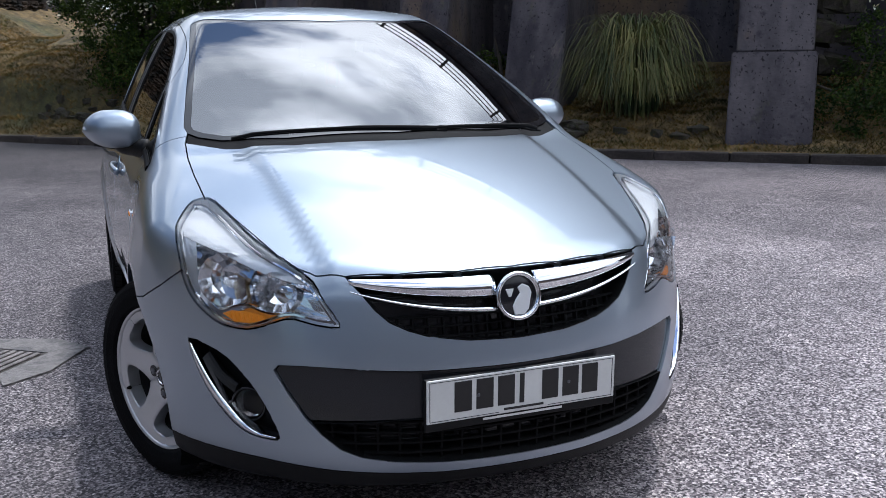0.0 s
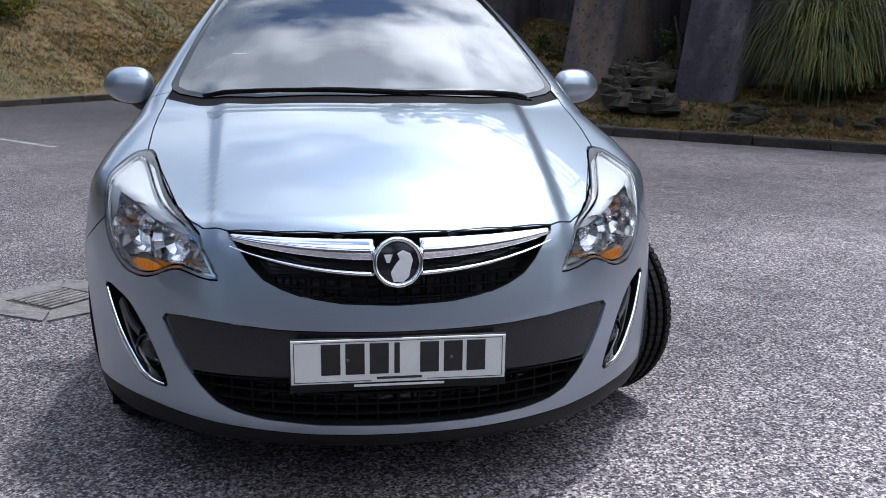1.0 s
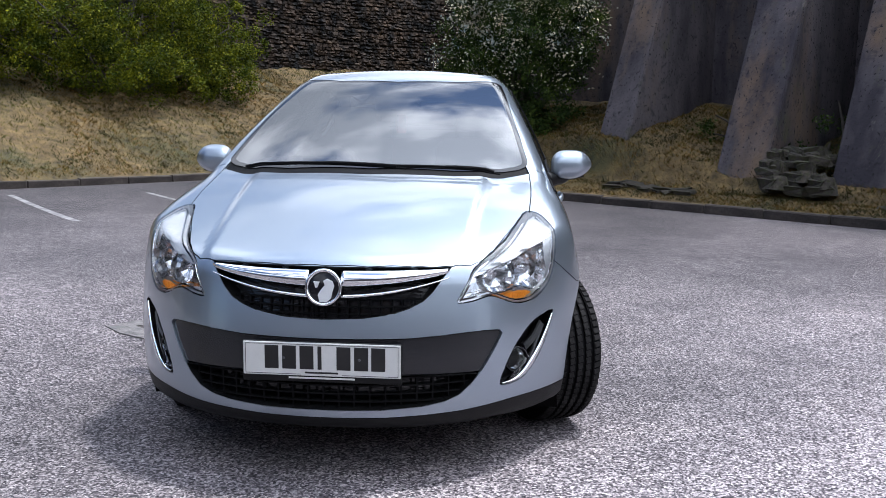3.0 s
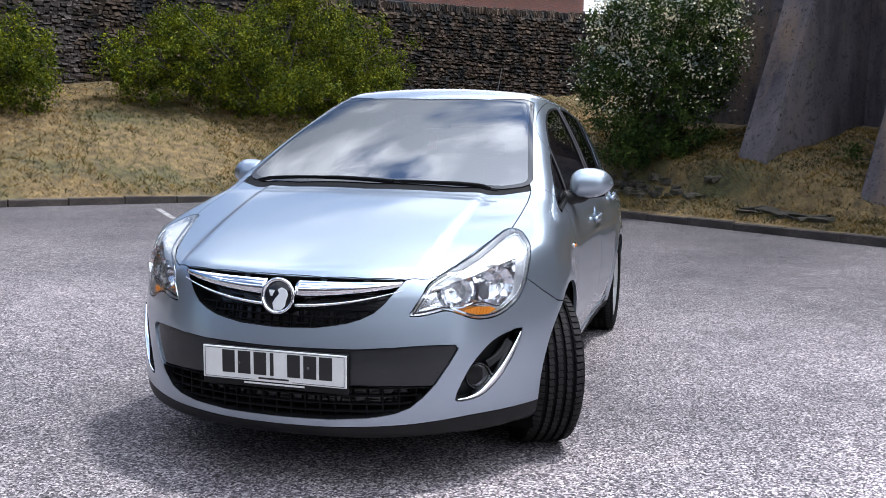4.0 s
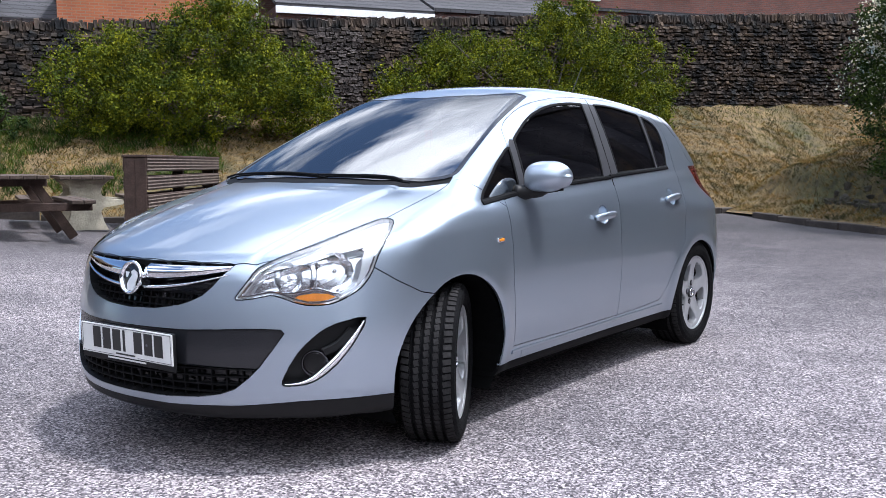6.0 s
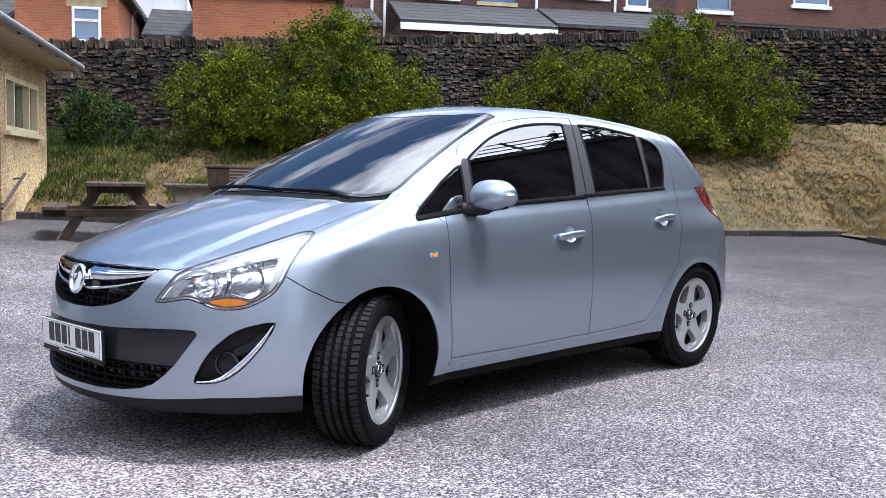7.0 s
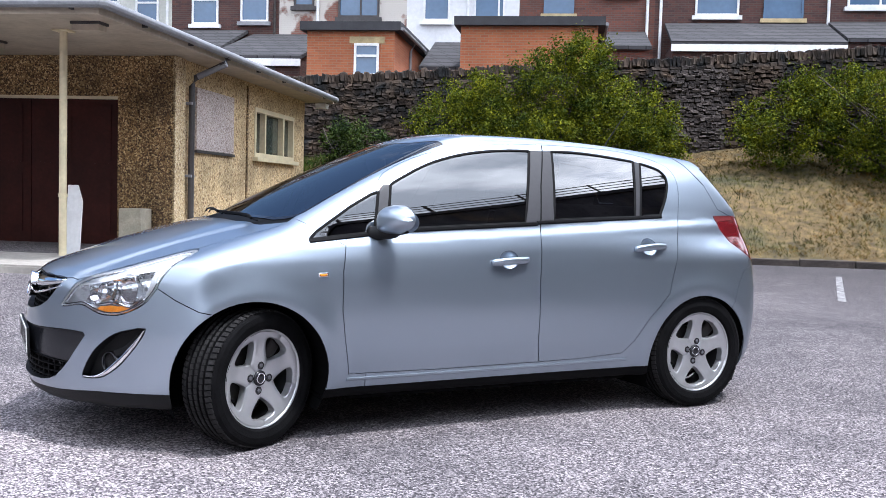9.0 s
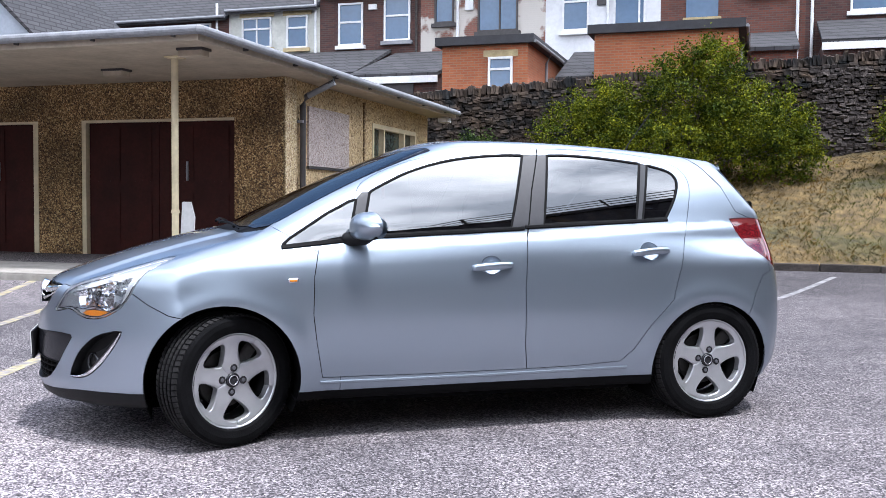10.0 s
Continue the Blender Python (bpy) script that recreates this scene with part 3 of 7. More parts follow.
tagged(sheet("grass_bank", lb, mb, bank_two, MAT["grass"]), "narrow mossy verge under the concrete wall", "bank", kind="structure")

def blades(name, pts, h, mat, parent, w=0.016, lean=0.6):
    """Many thin pointed blades standing on points."""
    k = len(pts)
    a = rng.uniform(0, 2 * math.pi, k)
    hh = h * rng.uniform(0.5, 1.3, k)
    d = np.stack([np.cos(a), np.sin(a), 0 * a], -1)
    b = rng.uniform(0, 2 * math.pi, k)
    tip = pts + np.stack([np.cos(b) * lean, np.sin(b) * lean, np.ones(k)], -1) * hh[:, None] * rng.uniform(0.6, 1.0, (k, 1))
    v = np.stack([pts - d * w / 2 - [0, 0, 0.01], pts + d * w / 2 - [0, 0, 0.01], tip], 1).reshape(-1, 3)
    me = bpy.data.meshes.new(name)
    me.from_pydata(v.tolist(), [], np.arange(3 * k).reshape(-1, 3).tolist())
    me.materials.append(mat)
    ob = new(name, me)
    ob.parent = parent
    return tagged(ob, kind="stuff")

def bank_points(k, u0, u1, n0, n1, keep):
    u, n = rng.uniform(u0, u1, k), rng.uniform(n0, n1, k)
    x, y = U.x * u + N.x * n, U.y * u + N.y * n
    ok = keep(u, n, x, y) & (M.x * x + M.y * y < KERB_M + 9)
    x, y = x[ok], y[ok]
    return np.stack([x, y, turf_z(x, y)], -1)
def green(x, y):
    return wobble(x, y, 0.45, 0.5) + wobble(x + 7, y - 3, 1.3, 0.25)
pts = bank_points(120000, -6, 24, KERB_N + 0.1, 17.9, lambda u, n, x, y: (green(x, y) < 0.35))
blades("dry_grass", pts, 0.055, MAT["blade"], grass_bank, 0.018, 1.5)
pts = bank_points(60000, -9, 24, KERB_N + 0.1, 17.9, lambda u, n, x, y: (green(x, y) > 0.1) | ((u < 4) & (n > 14.5 + 0.5 * u)))
blades("green_grass", pts, 0.07, MAT["green_blade"], grass_bank, 0.016, 1.0)
pts = bank_points(26000, -6, 1.5, 13.2, 17.9, lambda u, n, x, y: (green(x, y) > -0.45) & (n > 13.6 + 0.5 * np.maximum(u, -2.5)))
blades("green_grass", pts, 0.17, MAT["lush_blade"], grass_bank, 0.016, 0.7)
def verge_points(k, l0, l1, m0, m1):
    l, m = rng.uniform(l0, l1, k), rng.uniform(m0, m1, k)
    x, y = L.x * l + M.x * m, L.y * l + M.y * m
    ok = N.x * x + N.y * y < KERB_N + 6.0
    x, y = x[ok], y[ok]
    return np.stack([x, y, turf_z(x, y)], -1)
blades("dry_grass", verge_points(85000, -3, 16.5, KERB_M + 0.1, 12.7), 0.05, MAT["blade"], grass_bank, 0.018, 1.5)
blades("green_grass", verge_points(24000, -3, 16.5, KERB_M + 0.1, 12.7), 0.05, MAT["green_blade"], grass_bank, 0.016, 1.0)

# kerb stones
def stone_mesh(name, size, seed, rough=0.12, bevel=0.02):
    r = random.Random(seed)
    bm = bmesh.new()
    bm_box(bm, size)
    bmesh.ops.bevel(bm, geom=list(bm.edges), offset=bevel, segments=1, affect="EDGES")
    for v in bm.verts:
        v.co += Vector([r.uniform(-1, 1) * s_ * rough for s_ in size])
    me = bpy.data.meshes.new(name)
    bm.to_mesh(me)
    bm.free()
    return me
kerb = tagged(new("kerb"), "dark weathered concrete kerb edging the tarmac", "kerb", kind="structure")
kerb_meshes = [stone_mesh("kerb_stone", (0.90, 0.13, 0.30), 30 + i, 0.012, 0.015) for i in range(5)]
for me in kerb_meshes:
    me.materials.append(MAT["kerb"])
def kerb_run(frame_, axis, s0, s1, off):
    s_ = s0
    while s_ < s1:
        c = frame_ @ Vector((s_ + 0.455, off + 0.065, 0))
        o = new("kerb_stone", random.choice(kerb_meshes))
        o.parent = kerb
        o.matrix_basis = Matrix.Translation((c.x, c.y, float(lot_z(np.array(c.x), np.array(c.y))) - 0.03 + random.uniform(-0.008, 0.008))) @ axis @ pose(0, 0, 0, random.uniform(-2, 2), random.uniform(-0.6, 0.6), random.uniform(-0.8, 0.8))
        s_ += 0.915
kerb_run(UN, UN.to_3x3().to_4x4(), -9.0, 11.6, KERB_N - 0.06)
kerb_run(LM, LM.to_3x3().to_4x4(), -14.0, 11.9, KERB_M - 0.06)

# lines on the tarmac and the drain
def paint_line(name, a, b, w, mat, label):
    a, b = Vector((*a, 0)), Vector((*b, 0))
    t = (b - a).normalized()
    s_ = Vector((-t.y, t.x, 0)) * w / 2
    bm = bmesh.new()
    k = max(2, int((b - a).length / 0.3))
    row = []
    for i in range(k + 1):
        q = a.lerp(b, i / k)
        row.append([bm.verts.new((q.x + d_.x, q.y + d_.y, float(lot_z(np.array(q.x + d_.x), np.array(q.y + d_.y))) + 0.004)) for d_ in (s_, -s_)])
    for p_, q_ in zip(row, row[1:]):
        bm.faces.new((p_[0], p_[1], q_[1], q_[0]))
    bmesh.ops.recalc_face_normals(bm, faces=bm.faces)
    return tagged(ob_from(name, bm, mat), label, "road marking", kind="structure")
for a, b in (((-5.37, 10.78), (-3.0, 8.1)), ((-9.4, 8.5), (-6.4, 5.05)), ((-7.0, 9.6), (-4.6, 6.8))):
    paint_line("bay_line", a, b, 0.09, MAT["line_white"], "worn white parking bay line on tarmac")
for a, b in (((-0.9, -1.45), (-2.6, -1.0)), ((-3.2, -1.95), (-5.4, -1.1)), ((-5.2, -2.1), (-8.0, -1.5))):
    paint_line("bay_line", a, b, 0.10, MAT["line_yellow"], "faded yellow line on the tarmac")

drain = tagged(new("drain"), "square iron drain grate in a pale worn concrete collar", "drain")
drain.matrix_basis = pose(-1.38, 1.38, 0.0, 0, 0, 52)
for k in range(4):
    slab = [(-0.155, 0.155), (0.155, 0.155), (0.262 + 0.02 * (k % 2), 0.275), (0.05, 0.29 + 0.02 * k % 3), (-0.255, 0.27)]
    part("collar_slab", prism_late(slab, 0.014, pose(0, 0, 0, 0, 0, 90 * k) @ pose(0, 0, -0.004)), MAT["collar"], drain, "pale worn concrete")
part("frame", box_bm((0.31, 0.31, 0.01), pose(0, 0, 0.002)), MAT["iron"], drain)
for i in range(7):
    part("grate_bar", box_bm((0.26, 0.024, 0.012), pose(0, -0.123 + i * 0.041, 0.010), 0.003), MAT["grate"], drain)

# long stone boundary wall with upright coping
def wall_top(u):
    return 4.22 + 0.06 * u
def wall_foot(u):
    return 1.7 + 0.035 * u
wall_stone = tagged(new("wall_stone"), "dark dry-stone boundary wall with upright coping stones", "wall", kind="structure")
bm = bmesh.new()
prof = [bm.verts.new(UN @ Vector((u, n, z))) for n in (WALL_N + 0.10, WALL_N + 0.5) for u, z in ((-24, 0.0), (27, 0.0), (27, wall_top(27) - 0.22), (-24, wall_top(-24) - 0.22))]
for f in ((0, 1, 2, 3), (7, 6, 5, 4), (0, 4, 5, 1), (1, 5, 6, 2), (2, 6, 7, 3), (3, 7, 4, 0)):
    bm.faces.new([prof[i] for i in f])
bmesh.ops.recalc_face_normals(bm, faces=bm.faces)
part("core", bm, MAT["mortar"], wall_stone)
stones = [stone_mesh("stone", (1, 1, 1), 60 + i, 0.09, 0.10) for i in range(10)]
for me in stones:
    me.materials.append(MAT["stone"])
spots = []
z_row = 0
u_lo, u_hi = -9.0, 24.0
z_base = 0.9
while z_base < wall_top(u_hi) - 0.25:
    hgt = random.uniform(0.040, 0.092)
    u = u_lo + random.uniform(0, 0.3)
    while u < u_hi:
        w = random.choice((random.uniform(0.07, 0.16), random.uniform(0.12, 0.27))) * (0.8 + hgt * 2)
        zc = z_base + hgt / 2 + random.uniform(-0.025, 0.025) + 0.06 * u * ss(1.5, 4.5, z_base)
        if wall_foot(u) - 0.3 < zc < wall_top(u) - 0.24:
            spots.append((u + w / 2, WALL_N + 0.09 + random.uniform(-0.03, 0.025), zc, w * 0.97, 0.2, hgt * random.uniform(0.75, 1.4), random.uniform(-9, 9)))
        u += w
    z_base += hgt
u = u_lo
while u < u_hi:
    w = random.uniform(0.05, 0.13)
    spots.append((u + w / 2, WALL_N + 0.26, wall_top(u) - 0.11 + random.uniform(-0.03, 0.03), w * 0.95, 0.42, random.uniform(0.19, 0.28), random.uniform(-10, 10)))
    u += w
def lay_stone(sp):
    u, n, z, w, d, h, tilt = sp
    return UN @ pose(u, n, z, 0, tilt, 0) @ Matrix.Diagonal((w, d, h, 1))
near = [s_ for s_ in spots if 4.0 < s_[0] < 5.2]
far = [s_ for s_ in spots if not (4.0 < s_[0] < 5.2)]
far += near[300:]
near = near[:300]
tmp = [(np.array([v.co for v in me.vertices]), [tuple(p_.vertices) for p_ in me.polygons]) for me in stones]
vv, ff = [], []
base = 0
for sp in far:
    co, fs = random.choice(tmp)
    mm = np.array(lay_stone(sp))
    vv.append(co @ mm[:3, :3].T + mm[:3, 3])
    ff += [tuple(i + base for i in f) for f in fs]
    base += len(co)
me = bpy.data.meshes.new("stones")
me.from_pydata(np.concatenate(vv).tolist(), [], ff)
me.materials.append(MAT["stone_far"])
ob = new("stones", me)
ob.parent = wall_stone
tagged(ob, kind="stuff")
for sp in near:
    ob = new("stone", random.choice(stones))
    ob.parent = wall_stone
    ob.matrix_basis = lay_stone(sp)

# tall concrete retaining wall with sloping buttresses
wall_concrete = tagged(new("wall_concrete"), "tall stained concrete retaining wall with sloping buttresses", "wall", kind="structure")
def crest(l):
    """Height of the wall's top, which falls towards the hill."""
    return float(11.0 - 0.35 * min(max(l, -5.0), 8.0))
def crest_block(m0, m1, low, lift):
    """A long block under or along the falling top of the wall."""
    bm = bmesh.new()
    rows_ = []
    for l in (-26.0, -5.0, 8.0, 12.0):
        rows_.append([bm.verts.new(LM @ Vector((l, m, z))) for m, z in ((m0, low(l)), (m1, low(l)), (m1, crest(l) + lift), (m0, crest(l) + lift))])
    for p_, q_ in zip(rows_, rows_[1:]):
        for j in range(4):
            bm.faces.new((p_[j], p_[(j + 1) % 4], q_[(j + 1) % 4], q_[j]))
    bm.faces.new(rows_[0])
    bm.faces.new(rows_[-1][::-1])
    bmesh.ops.recalc_face_normals(bm, faces=bm.faces)
    return bm
part("wall_face", crest_block(WALL_M, WALL_M + 0.6, lambda l: 0.0, 0.0), MAT["concrete"], wall_concrete)
part("coping", crest_block(WALL_M - 0.15, WALL_M + 0.65, lambda l: crest(l) + 0.003, 0.25), MAT["concrete"], wall_concrete)
def buttress(l0, l1, foot_m, foot_z, ledge):
    b = new("buttress")
    b.parent = wall_concrete
    def block(z0, z1, m0, wide, name):
        s_ = 0.35
        bm = bmesh.new()
        vs_ = []
        for z in (z0, z1):
            mf = m0 + s_ * (z - foot_z)
            for l, m in ((l0 - wide, mf), (l1 + wide, mf), (l1 + wide, WALL_M + 0.1), (l0 - wide, WALL_M + 0.1)):
                vs_.append(bm.verts.new(LM @ Vector((l, max(min(m, WALL_M + 0.1), 0) if m == WALL_M + 0.1 else min(m, WALL_M), z))))
        for f in ((0, 1, 2, 3), (7, 6, 5, 4), (0, 4, 5, 1), (1, 5, 6, 2), (2, 6, 7, 3), (3, 7, 4, 0)):
            bm.faces.new([vs_[i] for i in f])
        bmesh.ops.recalc_face_normals(bm, faces=bm.faces)
        bmesh.ops.bevel(bm, geom=list(bm.edges), offset=0.02, segments=2, affect="EDGES")
        part(name, bm, MAT["concrete"], b)
    if ledge:
        block(-0.2, ledge, foot_m - 0.06, 0.05, "plinth")
    block(ledge or -0.2, 7.2, foot_m, 0.0, "shaft")
for l0, l1, fm, fz, ledge in ((6.62, 7.25, 10.5, 1.05, 0), (4.0, 4.82, 10.24, 0.39, 0), (2.2, 3.05, 10.3, 0.27, 0), (-1.15, -0.22, 9.72, 0.2, 1.32), (-4.4, -3.4, 9.9, 0.2, 1.3)):
    buttress(l0, l1, fm, fz, ledge)

# railing on top of the wall and the high ground behind it
tagged(ob_from("high_ground", crest_block(WALL_M + 0.66, WALL_M + 26, lambda l: 0.0, -0.06), MAT["grass"]), "grassy high ground held by the concrete wall", "ground", kind="structure")
railing = tagged(new("railing"), "dark metal railing along the top of the concrete wall", "railing")
for k in range(15):
    l = -22 + 2.4 * k
    part("post", box_bm((0.09, 0.09, 1.25), LM @ pose(l, WALL_M + 0.25, crest(l) + 0.87)), MAT["iron"], railing)
for z in (0.55, 0.83, 1.11, 1.39):
    part("rail", tube_pts([LM @ Vector((l, WALL_M + 0.19, crest(l) + z)) for l in (-22.5, -5.0, 8.0, 12.0)], 0.03), MAT["iron"], railing)

# unseen wall added on the open side to darken the bumper's reflections
bm = bmesh.new()
bm_box(bm, (60, 0.6, 6.5), pose(0, -17.0, 3.2, 0, 0, 5))
tagged(ob_from("wall_south", bm, MAT["concrete"]), "unseen dark backdrop wall added for the car to reflect", "wall", kind="structure")

# loose stones on the verge
rocks = [stone_mesh("rock", (1, 1, 1), 90 + i, 0.16, 0.16) for i in range(6)]
for me in rocks:
    me.materials.append(MAT["rubble"])
def rock(l, m, w, h, lift=0.0):
    x, y = L.x * l + M.x * m, L.y * l + M.y * m
    o = new("rock", random.choice(rocks))
    o.matrix_basis = Matrix.Translation((x, y, float(turf_z(np.array(x), np.array(y))) + h * 0.25 + lift)) @ LM.to_3x3().to_4x4() @ pose(0, 0, 0, random.uniform(-8, 8), random.uniform(-8, 8), random.uniform(-30, 30)) @ Matrix.Diagonal((w, w * 0.7, h, 1))
    tagged(o, "rough grey-brown stone lying on the verge", "stone", "loose stones on the verge")
for i in range(30):
    k = i / 29
    rock(random.uniform(3.02, 3.98), 9.95 + 0.75 * k + random.uniform(-0.05, 0.05), random.uniform(0.14, 0.42), random.uniform(0.10, 0.2), 0.10 + 0.16 * k)
for i in range(16):
    rock(random.uniform(4.9, 6.4), 9.70 + 0.15 * random.random(), random.uniform(0.18, 0.45), random.uniform(0.05, 0.09))
for i in range(62):
    rock(random.uniform(0.2, 2.2) if i < 14 else random.uniform(7.2, 11.2), 9.88 + 0.32 * random.random(), random.uniform(0.10, 0.30), random.uniform(0.08, 0.16), -0.035)
# stump of a broken stone wall beside the buttress
for i in range(9):
    rock(-1.62 + 0.18 * (i % 3) + random.uniform(-0.05, 0.05), 11.5, random.uniform(0.28, 0.42), random.uniform(0.22, 0.34), 0.25 + 0.42 * (i // 3))

# ---- plants ----
def leaf_cards(name, pts, size, mat, parent, flat=0.5):
    """A crown of small folded leaves, one island each."""
    k = len(pts)
    n_ = rng.normal(size=(k, 3)) + [0, 0, flat]
    n_ /= np.linalg.norm(n_, axis=1, keepdims=True)
    a = np.cross(n_, rng.normal(size=(k, 3)))
    a /= np.linalg.norm(a, axis=1, keepdims=True)
    b = np.cross(n_, a)
    s_ = (size * rng.uniform(0.6, 1.25, k))[:, None]
    v = np.stack([pts - a * s_ * 0.5, pts + b * s_ * 0.28 + n_ * s_ * 0.08, pts + a * s_ * 0.5, pts - b * s_ * 0.28 + n_ * s_ * 0.08], 1).reshape(-1, 3)
    i = np.arange(k)[:, None] * 4
    me = bpy.data.meshes.new(name)
    me.from_pydata(v.tolist(), [], np.concatenate([i + [0, 1, 2], i + [0, 2, 3]]).tolist())
    me.materials.append(mat)
    ob = new(name, me)
    ob.parent = parent
    return tagged(ob, kind="stuff")

def crown_points(blobs, k, clump=0.23, per=95):
    """Points gathered in clumps near the skin of several rounded masses: (centre, radii)."""
    vol = np.array([r[0] * r[1] * r[2] for _, r in blobs]) ** 0.7
    out = []
    for (c, r), share in zip(blobs, vol / vol.sum()):
        m = max(3, int(k * share / per))
        d = rng.normal(size=(m, 3))
        d /= np.linalg.norm(d, axis=1, keepdims=True)
        q = np.array(c) + d * np.array(r) * (rng.uniform(0.15, 1.0, (m, 1)) ** 0.5) * rng.uniform(0.88, 1.14, (m, 1))
        g = rng.normal(size=(m, per, 3)) * clump * 0.45 * rng.uniform(0.5, 1.2, (m, 1, 1))
        out.append((q[:, None, :] + g).reshape(-1, 3))
    return np.concatenate(out)

def limbs(name, foot, tips, r, mat, parent):
    first = True
    for t in tips:
        bm = bmesh.new()
        f, e = Vector(foot), Vector(t)
        mid_ = f.lerp(e, 0.5) + Vector((random.uniform(-0.2, 0.2), random.uniform(-0.2, 0.2), 0.1))
        pts_ = smooth_pts([f, f.lerp(mid_, 0.5), mid_, e])
        rr = [r * (1 - 0.85 * i / (len(pts_) - 1)) for i in range(len(pts_))]
        rings = []
        for i, q in enumerate(pts_):
            tt = (pts_[min(i + 1, len(pts_) - 1)] - pts_[max(i - 1, 0)]).normalized()
            sd = tt.cross(Vector((0.3, 1, 0.2))).normalized()
            up = sd.cross(tt)
            rings.append([bm.verts.new(q + (sd * math.cos(k * math.pi / 3) + up * math.sin(k * math.pi / 3)) * rr[i]) for k in range(6)])
        for p_, q_ in zip(rings, rings[1:]):
            for k in range(6):
                bm.faces.new((p_[k], p_[(k + 1) % 6], q_[(k + 1) % 6], q_[k]))
        part(name if first else "limb", bm, mat, parent)
        first = False

def smooth_pts(p):
    out = []
    for i in range(len(p) - 1):
        a, b, c, d = p[max(i - 1, 0)], p[i], p[i + 1], p[min(i + 2, len(p) - 1)]
        for j in range(4):
            t = j / 4
            out.append(0.5 * ((2 * b) + (c - a) * t + (2 * a - 5 * b + 4 * c - d) * t * t + (3 * b - a - 3 * c + d) * t ** 3))
    return out + [p[-1]]

def bush(name, label, category, frame_, blobs, leaves, size, mat, foot, blossom=0):
    b = tagged(new(name), label, category)
    world = [(tuple(frame_ @ Vector(c)), r) for c, r in blobs]
    pts = crown_points(world, leaves)
    leaf_cards("crown", pts, size, mat, b)
    tips = [c for c, _ in world]
    f = frame_ @ Vector(foot)
    limbs("trunk", f, tips + [tuple(Vector(t) + Vector((random.uniform(-0.6, 0.6), random.uniform(-0.6, 0.6), 0.3))) for t in tips], 0.07, MAT["bark"], b)
    if blossom:
        q = crown_points([(c, (r[0] * 1.06, r[1] * 1.06, r[2] * 1.06)) for c, r in world], blossom, 0.2, 14)
        q = q[(q[:, 2] > f.z + 1.0) & (rng.uniform(size=len(q)) < ss(f.z + 0.9, f.z + 2.6, q[:, 2]) + 0.1)]
        leaf_cards("blossom", q, 0.062, MAT["blossom"], b, 1.0)
    return b

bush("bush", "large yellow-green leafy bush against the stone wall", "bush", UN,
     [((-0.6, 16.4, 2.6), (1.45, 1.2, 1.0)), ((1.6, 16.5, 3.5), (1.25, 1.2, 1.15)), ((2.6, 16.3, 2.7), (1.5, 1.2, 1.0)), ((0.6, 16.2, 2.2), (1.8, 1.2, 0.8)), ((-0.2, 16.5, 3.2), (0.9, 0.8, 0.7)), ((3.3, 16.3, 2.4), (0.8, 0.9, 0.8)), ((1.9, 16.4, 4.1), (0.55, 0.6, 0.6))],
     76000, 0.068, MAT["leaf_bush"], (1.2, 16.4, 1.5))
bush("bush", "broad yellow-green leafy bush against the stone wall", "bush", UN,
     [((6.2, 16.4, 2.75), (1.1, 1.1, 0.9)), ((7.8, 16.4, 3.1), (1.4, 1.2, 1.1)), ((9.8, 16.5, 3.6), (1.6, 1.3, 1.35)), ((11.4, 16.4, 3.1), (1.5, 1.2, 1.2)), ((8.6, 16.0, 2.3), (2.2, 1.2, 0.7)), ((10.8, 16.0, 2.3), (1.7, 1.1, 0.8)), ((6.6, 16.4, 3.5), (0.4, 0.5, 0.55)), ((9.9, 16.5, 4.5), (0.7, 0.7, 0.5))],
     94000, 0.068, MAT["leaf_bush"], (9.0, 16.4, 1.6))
bush("hawthorn", "hawthorn tree with white blossom on the grass bank", "tree", LM,
     [((9.3, 10.7, 2.2), (1.35, 1.2, 0.95)), ((8.6, 10.7, 2.9), (1.05, 1.0, 0.9)), ((10.1, 10.7, 2.7), (1.1, 1.0, 0.9)), ((9.3, 10.7, 3.6), (1.25, 1.1, 0.9)), ((9.2, 10.5, 1.35), (1.15, 0.95, 0.70)), ((8.3, 10.7, 3.6), (0.8, 0.8, 0.6)), ((10.2, 10.8, 3.6), (0.9, 0.8, 0.7))],
     66000, 0.062, MAT["leaf_dark"], (9.3, 10.6, 0.8), 20000)
bush("shrub", "dark green ivy-like shrub at the foot of the concrete wall", "shrub", LM,
     [((-1.7, 10.3, 0.6), (0.6, 0.5, 0.5)), ((-1.9, 10.9, 1.3), (0.5, 0.5, 0.6)), ((-2.5, 10.2, 0.7), (0.8, 0.5, 0.6)), ((-3.2, 10.6, 1.2), (0.9, 0.6, 1.0))],
     13000, 0.055, MAT["leaf_dark"], (-2.0, 10.6, 0.2), 300)
bush("shrub", "small dark shrub beside the hut wall", "shrub", UN,
     [((-3.0, 16.6, 2.05), (0.8, 0.6, 0.7)), ((-3.6, 16.9, 2.3), (0.6, 0.6, 0.7)), ((-2.4, 16.5, 1.75), (0.6, 0.5, 0.45))], 7000, 0.07, MAT["leaf_dark"], (-3.2, 16.7, 1.5))
bush("shrub", "straggly green weeds between buttresses", "shrub", LM,
     [((3.5, 11.2, 1.0), (0.45, 0.6, 0.4)), ((3.3, 11.9, 1.3), (0.5, 0.6, 0.4)), ((5.6, 11.4, 1.1), (0.3, 0.4, 0.2))], 1500, 0.06, MAT["leaf_dark"], (3.4, 11.3, 0.5))

